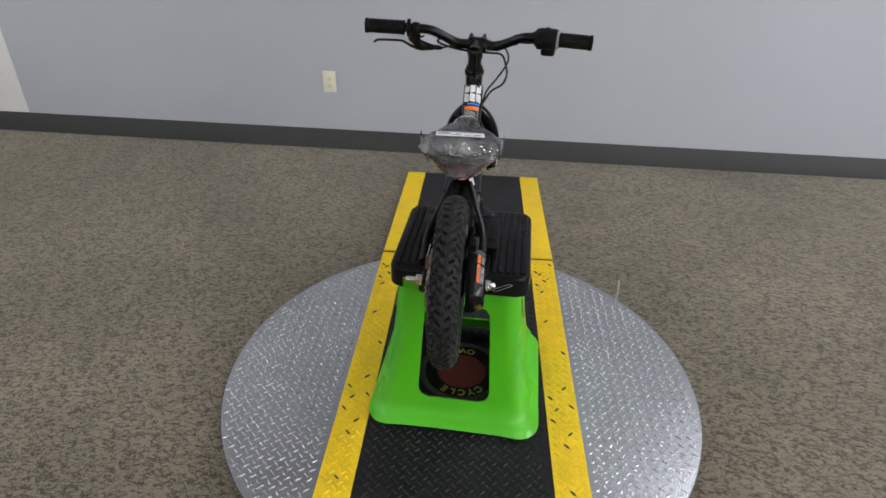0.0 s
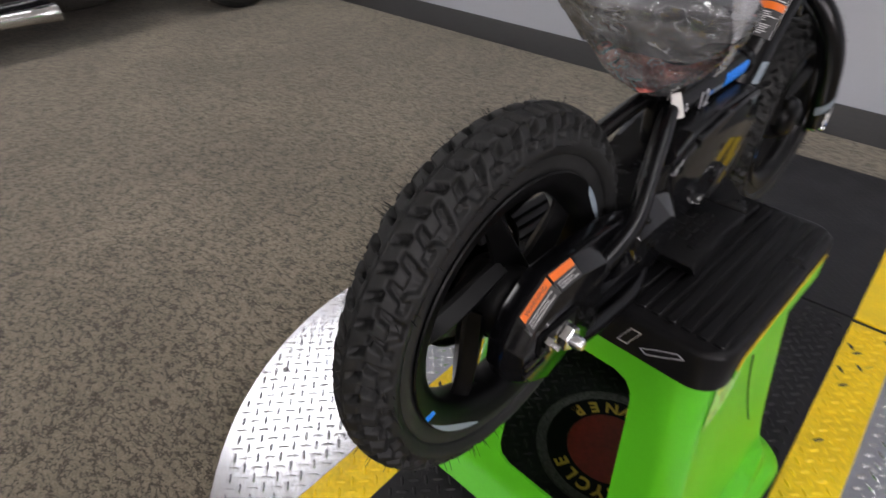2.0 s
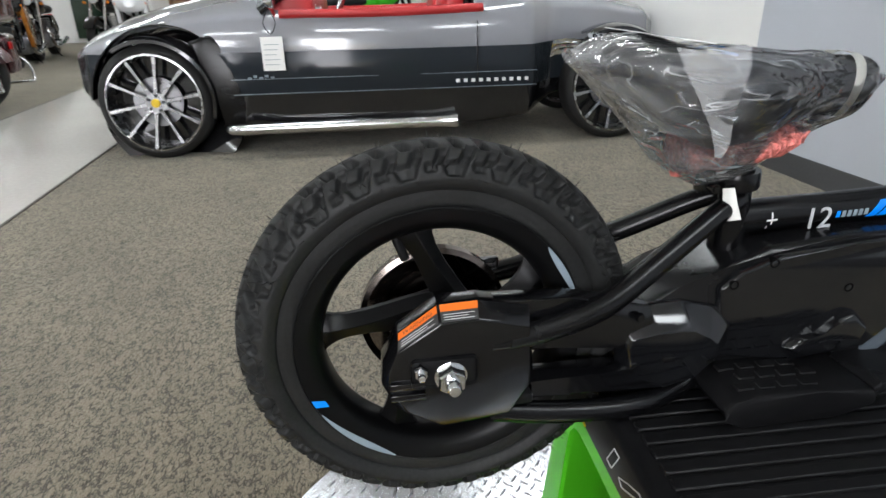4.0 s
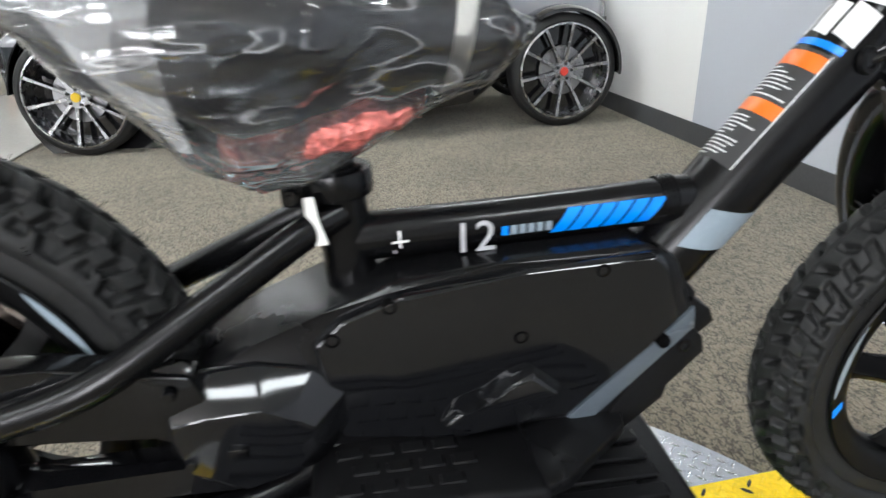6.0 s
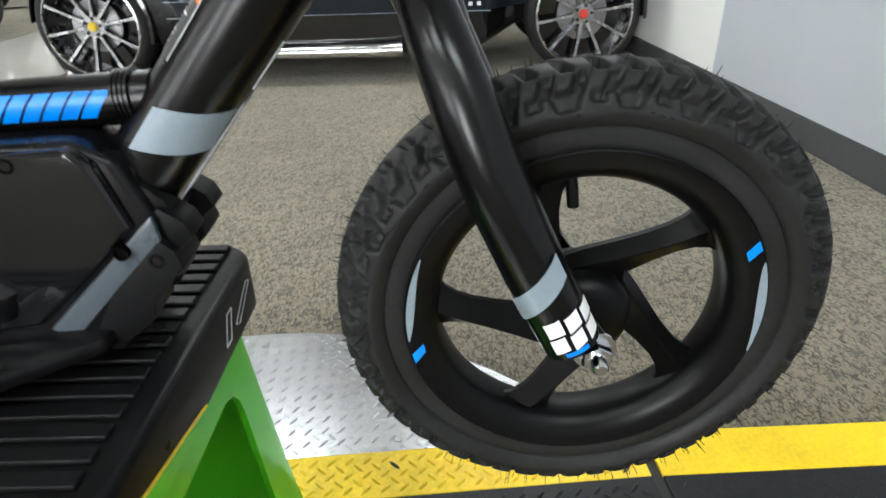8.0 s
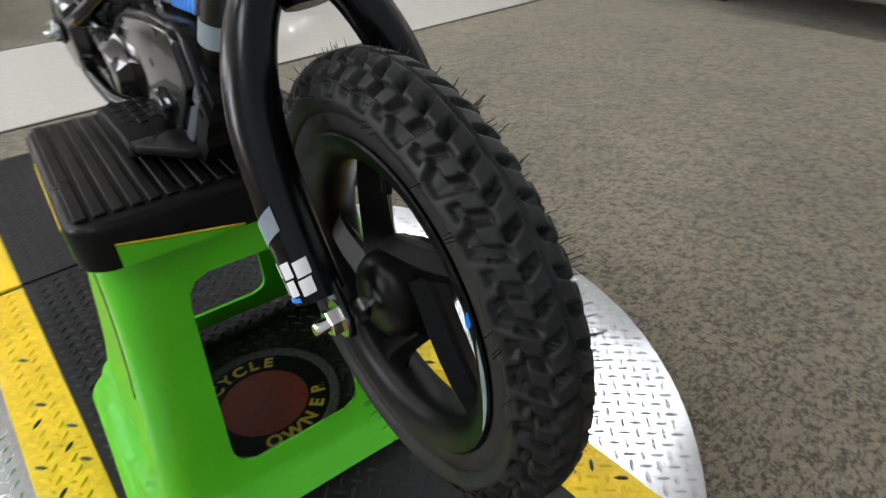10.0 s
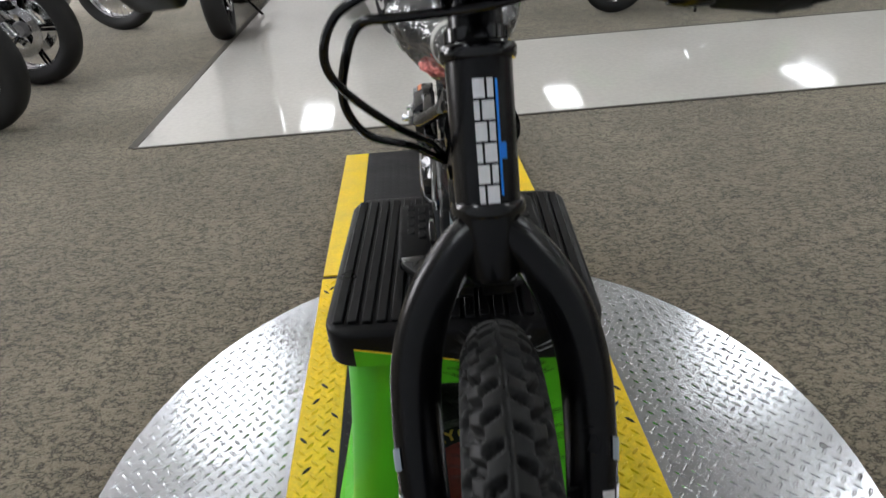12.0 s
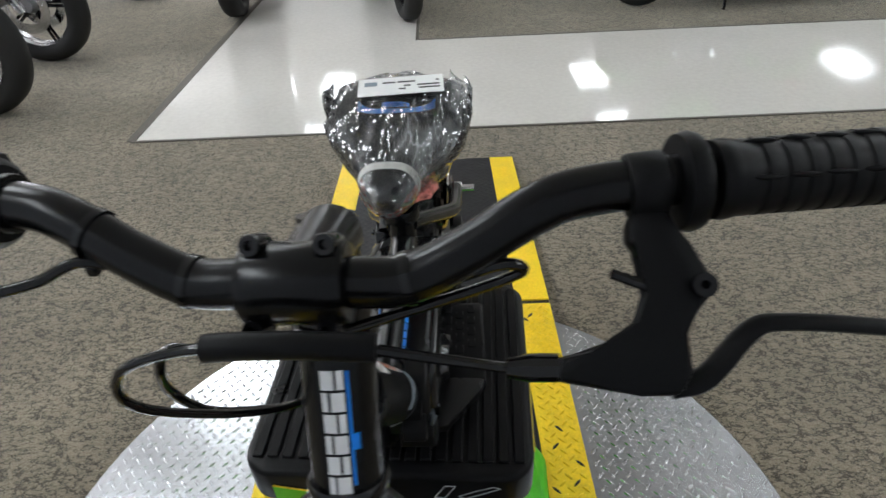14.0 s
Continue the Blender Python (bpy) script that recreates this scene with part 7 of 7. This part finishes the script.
def moto_wheel(t, name, c, R, w, spokes, bright, disc=True, letters=False):
    r = R * 0.70
    prof = [(r, 0.5 * w * 0.75), (R * 0.80, 0.5 * w), (R * 0.92, 0.5 * w * 0.95), (R * 0.985, 0.5 * w * 0.6), (R, 0.0), (R * 0.985, -0.5 * w * 0.6), (R * 0.92, -0.5 * w * 0.95), (R * 0.80, -0.5 * w), (r, -0.5 * w * 0.75)]
    rim = part(name, lathed([(r * 1.02, 0.4 * w), (r * 1.03, 0.36 * w), (r * 0.95, 0.22 * w), (r * 0.93, 0), (r * 0.95, -0.22 * w), (r * 1.03, -0.36 * w), (r * 1.02, -0.4 * w)], c, (1, 0, 0), 48, True), M_WHEELFACE if bright else M_GLOSS, t, "motorcycle wheel", angle=30)
    part("tyre", lathed(prof, c, (1, 0, 0), 56, True), M_CARTYRE, rim, "black motorcycle tyre", angle=50)
    part("hub", lathed([(0, -0.05), (0.035, -0.05), (0.045, -0.03), (0.045, 0.03), (0.035, 0.05), (0, 0.05)], c, (1, 0, 0), 20), M_ENGINE, rim)
    for k in range(spokes):
        a = 2 * math.pi * k / spokes
        u, v = Vector((0, math.cos(a), math.sin(a))), Vector((0, -math.sin(a), math.cos(a)))
        for q in ((-1, 1) if spokes < 8 else (0,)):
            o = v * (q * 0.014)
            part("spoke", tubed([c + u * 0.03 + o * 0.6, c + u * r * 0.96 + o], [0.011, 0.009] if spokes < 8 else [0.0035, 0.0035], 6), M_GLOSS if spokes < 8 else M_CHROME, rim)
    if disc:
        for s in (1, -1):
            part("brake_disc", lathed([(R * 0.30, s * (0.5 * w + 0.004)), (R * 0.46, s * (0.5 * w + 0.004)), (R * 0.46, s * (0.5 * w + 0.009)), (R * 0.30, s * (0.5 * w + 0.009))], c, (1, 0, 0), 36, True), M_CHROME, rim, "drilled steel brake disc")
            part("caliper", boxed(c + Vector((s * (0.5 * w + 0.02) - 0.016, -0.03, R * 0.36)), c + Vector((s * (0.5 * w + 0.02) + 0.016, 0.05, R * 0.52)), 0.008), M_GLOSS, rim)
    if letters:
        for k in range(6):
            a = radians(238 + 7 * k)
            p = c + Vector((0.5 * w * 0.99, math.cos(a) * R * 0.86, math.sin(a) * R * 0.86))
            part("letter_bar", moved(boxed((-0.001, -0.010, -0.008), (0.001, 0.010, 0.008)), Matrix.Translation(p) @ Matrix.Rotation(a - math.pi / 2, 4, "X")), M_YELLOWMARK, rim, smooth=False)
    return rim


def blob(y0, y1, zc, width, height, n=14, nose=0.5, lean=0.0, sq=0.8):
    """A rounded body along y, fuller at one end."""
    rings = []
    for i in range(n):
        f = i / (n - 1)
        k = (math.sin(math.pi * min(max(f, 0.03), 0.97))) ** nose
        y = y0 + (y1 - y0) * f
        z = zc + lean * (f - 0.5)
        rings.append([(0.5 * width * k * math.copysign(abs(math.cos(a)) ** sq, math.cos(a)), y, z + 0.5 * height * k * math.copysign(abs(math.sin(a)) ** sq, math.sin(a))) for a in [2 * math.pi * q / 20 for q in range(20)]])
    return loft(bmesh.new(), rings)


def arc_guard(c, R, w, a0, a1, n=16):
    rings = []
    for k in range(n + 1):
        a = radians(a0 + (a1 - a0) * k / n)
        u = Vector((0, math.cos(a), math.sin(a)))
        rings.append([c + u * (R + dr) + Vector((x * w, 0, 0)) for x, dr in ((-0.55, -0.03), (-0.5, 0.006), (0, 0.022), (0.5, 0.006), (0.55, -0.03), (0.5, -0.006), (0, 0.012), (-0.5, -0.006))])
    return loft(bmesh.new(), rings)


def motorcycle(label, style, paint, L=1.55, R=0.32, wf=0.12, wr=0.16, spokes=5, bright=False, letters=False, cases=None, accent=None):
    accent = accent or paint
    t = thing("motorcycle", (0, 0, 0), label, "motorcycle", "motorcycles on show")
    F, B = Vector((0, L / 2, R)), Vector((0, -L / 2, R))
    moto_wheel(t, "front_wheel", F, R, wf, spokes, bright, style != "dirt", letters)
    moto_wheel(t, "rear_wheel", B, R, wr, spokes, bright, style != "dirt", False)
    rake = 0.45 if style in ("cruiser", "tour") else 0.36
    head = Vector((0, L / 2 - 0.62 * rake - 0.02, R + 0.62))
    top = head + Vector((0, -0.05, 0.14))
    for s in (1, -1):
        x = s * (wf / 2 + 0.055)
        part("fork_leg", tubed([(x, F.y + 0.02, F.z - 0.02), (x, F.y - 0.12, F.z + 0.27), (x, head.y, head.z), (x, top.y, top.z)], [0.030, 0.028, 0.022, 0.022], 12), M_CHROME if bright else M_GLOSS, t)
        part("swingarm", tubed([(s * (wr / 2 + 0.04), B.y, B.z), (s * 0.10, -0.10, R + 0.06)], [0.025, 0.03], 10), M_GLOSS, t)
        part("shock", tubed([(s * (wr / 2 + 0.05), B.y + 0.08, B.z + 0.06), (s * 0.12, B.y + 0.22, R + 0.38)], 0.028, 12), M_CHROME, t)
        part("footpeg", tubed([(s * 0.12, 0.08, R - 0.02), (s * 0.30, 0.10, R - 0.02)], 0.014, 8), M_GLOSS, t)
        part("mirror", blob(-0.02, 0.02, 0, 0.14, 0.09, 8), M_GLOSS, t).location = (s * 0.40, top.y + 0.04, top.z + 0.30)
        part("mirror_stalk", tubed([(s * 0.27, top.y - 0.03, top.z + 0.10), (s * 0.40, top.y + 0.03, top.z + 0.27)], 0.007, 6), M_GLOSS, t)
        part("indicator", blob(-0.03, 0.03, 0, 0.06, 0.05, 8), M_AMBER, t).location = (s * 0.20, head.y + 0.08, head.z - 0.02)
    hb = [(-0.40, top.y - 0.20, top.z + 0.10), (-0.25, top.y - 0.04, top.z + 0.12), (-0.08, top.y, top.z + 0.05), (0.08, top.y, top.z + 0.05), (0.25, top.y - 0.04, top.z + 0.12), (0.40, top.y - 0.20, top.z + 0.10)]
    part("handlebar", tubed(hb, 0.014, 10, 6), M_CHROME if bright else M_GLOSS, t)
    part("headlight", lathed([(0, 0.05), (0.075, 0.05), (0.088, 0.03), (0.08, -0.06), (0.03, -0.11), (0, -0.11)], head + Vector((0, 0.14, 0.04)), (0, 1, -0.1), 24), M_CHROME if bright else M_GLOSS, t)
    part("headlight_lens", lathed([(0, 0.062), (0.05, 0.058), (0.074, 0.051), (0, 0.051)], head + Vector((0, 0.14, 0.04)), (0, 1, -0.1), 24), M_LENS, t)
    part("front_fender", arc_guard(F, R + 0.03, wf + 0.03, 30, 150), paint, t)
    part("rear_fender", arc_guard(B, R + 0.05, wr + 0.04, 30, 165), paint, t)
    # engine with cooling fins and case covers
    eng = part("engine", boxed((-0.15, -0.24, R - 0.14), (0.15, 0.30, R + 0.14), 0.04, 3), M_ENGINE, t, "alloy engine block")
    for k in range(7):
        part("fin", boxed((-0.16, -0.10, R + 0.15 + 0.032 * k), (0.16, 0.24, R + 0.163 + 0.032 * k), 0.004, 1), M_ENGINE if bright else M_GLOSS, eng)
    for s in (1, -1):
        part("case_cover", lathed([(0, 0.16), (0.09, 0.16), (0.11, 0.15), (0.11, 0.12), (0, 0.12)], (0, -0.02, R), (s, 0, 0), 24), M_CHROME, eng)
        part("exhaust", tubed([(s * 0.14, 0.26, R + 0.20), (s * 0.19, 0.30, R - 0.02), (s * 0.20, 0.10, R - 0.13), (s * 0.21, -0.40, R - 0.12), (s * 0.22, B.y - 0.22, R - 0.05)], [0.022, 0.024, 0.026, 0.045, 0.05], 14, 5), M_CHROME, t, "bright exhaust pipe")
    part("frame_tube", tubed([head, (0, 0.15, R + 0.10), (0, 0.05, R - 0.15), (0, -0.28, R - 0.13), (0, -0.34, R + 0.36), head], 0.024, 10), M_GLOSS, t)
    part("fuel_tank", moved(blob(-0.14, head.y - 0.02, R + 0.56, 0.34, 0.30, 16, 0.45, 0.10), Matrix.Identity(4)), accent, t, "painted fuel tank")
    part("seat", blob(B.y - 0.12, -0.06, R + 0.50, 0.34, 0.16, 16, 0.35, 0.02 if style != "sport" else -0.10), M_SEAT, t, "black seat")
    part("tail_light", boxed((-0.07, B.y - R * 0.55 - 0.04, R + 0.34), (0.07, B.y - R * 0.55, R + 0.41), 0.01), M_REDLENS, t)
    part("side_stand", tubed([(-0.10, 0.0, R - 0.15), (-0.24, 0.06, 0.012)], 0.011, 8), M_GLOSS, t)
    if style in ("sport", "tour"):
        part("fairing", blob(head.y - 0.30, head.y + 0.24, head.z + 0.06, 0.52 if style == "sport" else 0.66, 0.42 if style == "sport" else 0.50, 14, 0.5, -0.14), paint, t, "painted front fairing")
        rings = []
        for f in np.linspace(0, 1, 6):
            rings.append([(0.22 * math.sin(q) * (1 - 0.35 * f), head.y + 0.14 - 0.22 * f + 0.05 * math.cos(q), head.z + 0.22 + 0.26 * f) for q in np.linspace(-1.3, 1.3, 9)])
        bm = loft(bmesh.new(), rings, cap=False, wrap=False)
        bmesh.ops.solidify(bm, geom=bm.faces[:], thickness=0.004)
        part("windscreen", bm, M_GLOSS, t, "dark tinted windscreen")
        for s in (1, -1):
            bm = bmesh.new()
            lo, hi = sorted((s * 0.17, s * 0.23))
            prism(bm, [(head.y + 0.10, head.z), (head.y - 0.28, head.z + 0.02), (-0.16, R + 0.16), (0.10, R - 0.10), (0.34, R - 0.02)], lo, hi, 0.02)
            part("side_fairing", bm, accent, t)
    if cases:
        for s in (1, -1):
            lo, hi = sorted((s * 0.16, s * 0.40))
            case = part("saddlebag", boxed((lo, B.y - 0.34, R - 0.02), (hi, B.y + 0.30, R + 0.34), 0.05, 4), cases, t, "painted hard saddlebag")
            part("guard_bar", tubed([(s * 0.36, B.y + 0.34, R - 0.10), (s * 0.43, B.y + 0.33, R + 0.08), (s * 0.43, B.y + 0.20, R + 0.18), (s * 0.42, B.y - 0.30, R + 0.12), (s * 0.43, B.y - 0.40, R - 0.08), (s * 0.40, B.y - 0.30, R - 0.12), (s * 0.36, B.y + 0.34, R - 0.12)], 0.014, 10, 5), M_CHROME, t, "chrome guard bar")
            part("case_light", boxed((s * 0.20 - 0.03, B.y - 0.352, R + 0.20), (s * 0.20 + 0.06, B.y - 0.338, R + 0.27), 0.006), M_REDLENS, case)
        part("top_case", boxed((-0.30, B.y - 0.44, R + 0.44), (0.30, B.y + 0.02, R + 0.80), 0.07, 4), cases, t, "painted top case")
        part("passenger_backrest", boxed((-0.22, B.y + 0.02, R + 0.52), (0.22, B.y + 0.12, R + 0.86), 0.045, 4), M_SEAT, t, "black padded backrest")
        for s in (1, -1):
            part("armrest", blob(B.y + 0.02, B.y + 0.34, R + 0.66, 0.09, 0.10, 10, 0.3), M_SEAT, t).location.x = s * 0.26
    return t


def park(t, x, y, heading, z=None):
    """Stands a thing on the carpet; heading 0 looks along +y, 90 along -x."""
    t.matrix_basis = pose(x, y, FLOOR + 0.0 if z is None else z, 0, 0, heading)
    return t


park(motorcycle("burgundy touring motorcycle with chrome guards and hard cases", "tour", M_BURGUNDY, 1.62, 0.33, 0.13, 0.17, 5, True, cases=M_BURGUNDY), -5.85, -4.15, 185)
park(motorcycle("black and orange sport-touring motorcycle", "sport", M_CARBLACK, 1.5, 0.31, 0.12, 0.18, 5, accent=M_BIKEORANGE), -11.0, -5.0, -75)
park(motorcycle("white sport motorcycle with black seat", "sport", M_BIKEWHITE, 1.45, 0.30, 0.12, 0.18, 5), -10.8, -3.1, -80)
blk = park(motorcycle("black cruiser motorcycle with bright engine", "cruiser", M_CARBLACK, 1.6, 0.33, 0.13, 0.17, 5, True), 3.12, -2.93, 84)
copy_thing(blk, pose(3.02, -2.02, FLOOR, 0, 0, 88))
copy_thing(blk, pose(-8.6, -5.4, FLOOR, 0, 0, 170))
copy_thing(blk, pose(-12.6, -4.0, FLOOR, 0, 0, -95))
copy_thing(blk, pose(-13.0, -2.2, FLOOR, 0, 0, -85))
copy_thing(blk, pose(-9.9, -6.6, FLOOR, 0, 0, -60))
copy_thing(blk, pose(-12.6, -6.5, FLOOR, 0, 0, -70))
copy_thing(blk, pose(-12.4, -5.2, FLOOR, 0, 0, -78))
copy_thing(blk, pose(-7.9, -6.4, FLOOR, 0, 0, 175))
park(motorcycle("black cruiser motorcycle with wire-spoked wheels", "cruiser", M_BURGUNDY, 1.6, 0.33, 0.13, 0.17, 28, True), 3.15, -4.45, 80)
park(motorcycle("black sport motorcycle with fat rear tyre", "sport", M_CARBLACK, 1.48, 0.33, 0.15, 0.22, 5), 1.50, -4.42, 8)
park(motorcycle("black sport motorcycle with black cast wheels", "sport", M_CARBLACK, 1.45, 0.31, 0.12, 0.18, 5), 0.32, -4.10, 14)
park(motorcycle("small green off-road motorcycle with lettered tyres", "dirt", M_BIKEGREEN, 1.12, 0.25, 0.07, 0.09, 20, False, True), -2.02, -3.50, -88)
park(motorcycle("tall green motocross motorcycle with knobbly tyres", "dirt", M_BIKEGREEN, 1.45, 0.36, 0.08, 0.11, 20), -8.2, 0.55, 20)


# ---- far side of the showroom ----
M_DARKGLASS = surf("dark_green_glass", (0.018, 0.035, 0.022), 0.08, 0, 0.3, 2, 40, 0.0)
M_WOOD = surf("brown_wood", (0.26, 0.13, 0.06), 0.45, 0, 0.3, 3, 60, 0.1, stretch=(1, 1, 8))
M_CLOTH = surf("dark_cloth", (0.03, 0.03, 0.035), 0.9, 0, 0.4, 9, 200, 0.3)
M_CARD = surf("brown_card", (0.35, 0.22, 0.12), 0.8, 0, 0.2)


def glass_door():
    t = thing("door_1", (X0 + 0.01, -5.3, FLOOR), "dark green glazed double door in a white frame", "door", kind="structure")
    bm = bmesh.new()
    for lo, hi in (((X0, -6.3, FLOOR), (X0 + 0.08, -6.2, 2.3)), ((X0, -4.4, FLOOR), (X0 + 0.08, -4.3, 2.3)), ((X0, -6.199, 2.2), (X0 + 0.08, -4.401, 2.3)), ((X0, -5.35, FLOOR), (X0 + 0.07, -5.25, 2.199))):
        box(bm, lo, hi, 0.008)
    part("door_frame", bm, M_WHITEWALL, t)
    for a, b in ((-6.199, -5.351), (-5.249, -4.401)):
        part("pane", boxed((X0 + 0.01, a, FLOOR + 0.1), (X0 + 0.03, b, 2.19)), M_DARKGLASS, t, smooth=False)
        part("door_handle", tubed([(X0 + 0.03, b - 0.1, 0.8), (X0 + 0.09, b - 0.1, 0.85), (X0 + 0.09, b - 0.1, 1.15), (X0 + 0.03, b - 0.1, 1.2)], 0.012, 8, 4), M_CHROME, t)


glass_door()


def shelf_unit(y0, y1, seed):
    t = thing("display_shelf", (X0 + 0.3, (y0 + y1) / 2, FLOOR), "brown wooden display shelf filled with boxes and gear", "shelf", "display shelves")
    for y in (y0, y1 - 0.04):
        part("side_panel", boxed((X0 + 0.02, y, FLOOR), (X0 + 0.5, y + 0.04, 2.2), 0.004), M_WOOD, t)
    part("back_panel", boxed((X0 + 0.005, y0 + 0.041, FLOOR), (X0 + 0.02, y1 - 0.041, 2.2)), M_WOOD, t, smooth=False)
    for k in range(5):
        z = 0.1 + 0.5 * k
        part("shelf_board", boxed((X0 + 0.021, y0 + 0.041, z), (X0 + 0.49, y1 - 0.041, z + 0.035), 0.003), M_WOOD, t)
    rng = random.Random(seed)
    for k in range(4):
        y = y0 + 0.08
        while y < y1 - 0.35:
            w, h = rng.uniform(0.14, 0.30), rng.uniform(0.16, 0.38)
            m = rng.choice((M_CARD, M_CLOTH, M_WHITE, M_ORANGE, M_REDLEATHER, M_CARD))
            bm = boxed((X0 + 0.10, y, 0.1355 + 0.5 * k), (X0 + 0.42, y + w, 0.1355 + 0.5 * k + h), 0.012)
            solid("box", bm, m, "plain product box standing on the display shelf", "box", "shelf stock")
            y += w + rng.uniform(0.03, 0.12)
    return t


shelf_unit(-3.8, -2.0, 3)
shelf_unit(-1.8, -0.2, 2)
shelf_unit(0.0, 1.6, 5)


def clothes_rack(x, y, turn, seed):
    t = thing("clothes_rack", (0, 0, 0), "chrome clothes rack hung with dark riding jackets", "clothes rack", "clothes racks")
    for s in (1, -1):
        part("post", tubed([(0, s * 0.6, 0.02), (0, s * 0.6, 1.5)], 0.014, 8), M_CHROME, t)
        part("foot", tubed([(-0.25, s * 0.6, 0.016), (0.25, s * 0.6, 0.016)], 0.016, 8), M_CHROME, t)
    part("rail", tubed([(0, -0.6, 1.5), (0, 0.6, 1.5)], 0.014, 8), M_CHROME, t)
    rng = random.Random(seed)
    for k in range(11):
        yy = -0.52 + 0.104 * k
        rings = []
        for z, w, d in ((1.44, 0.03, 0.02), (1.38, 0.22, 0.035), (1.25, 0.27, 0.045), (0.95, 0.24, 0.045), (0.72, 0.25, 0.04)):
            rings.append([(w * math.cos(a) + rng.uniform(-0.01, 0.01), yy + d * math.sin(a), z) for a in [2 * math.pi * q / 12 for q in range(12)]])
        part("jacket", loft(bmesh.new(), rings), rng.choice((M_CLOTH, M_CLOTH, M_REDLEATHER, M_ORANGE, M_CLOTH)), t, "hanging riding jacket")
    t.matrix_basis = pose(x, y, FLOOR, 0, 0, turn)
    return t


clothes_rack(-14.2, -0.6, 10, 1)
clothes_rack(-14.6, 1.0, -5, 4)
solid("pillar", boxed((-12.9, -1.75, FLOOR), (-12.6, -1.45, CEIL), 0.01), M_WHITEWALL, "square white painted pillar", "pillar", kind="structure")
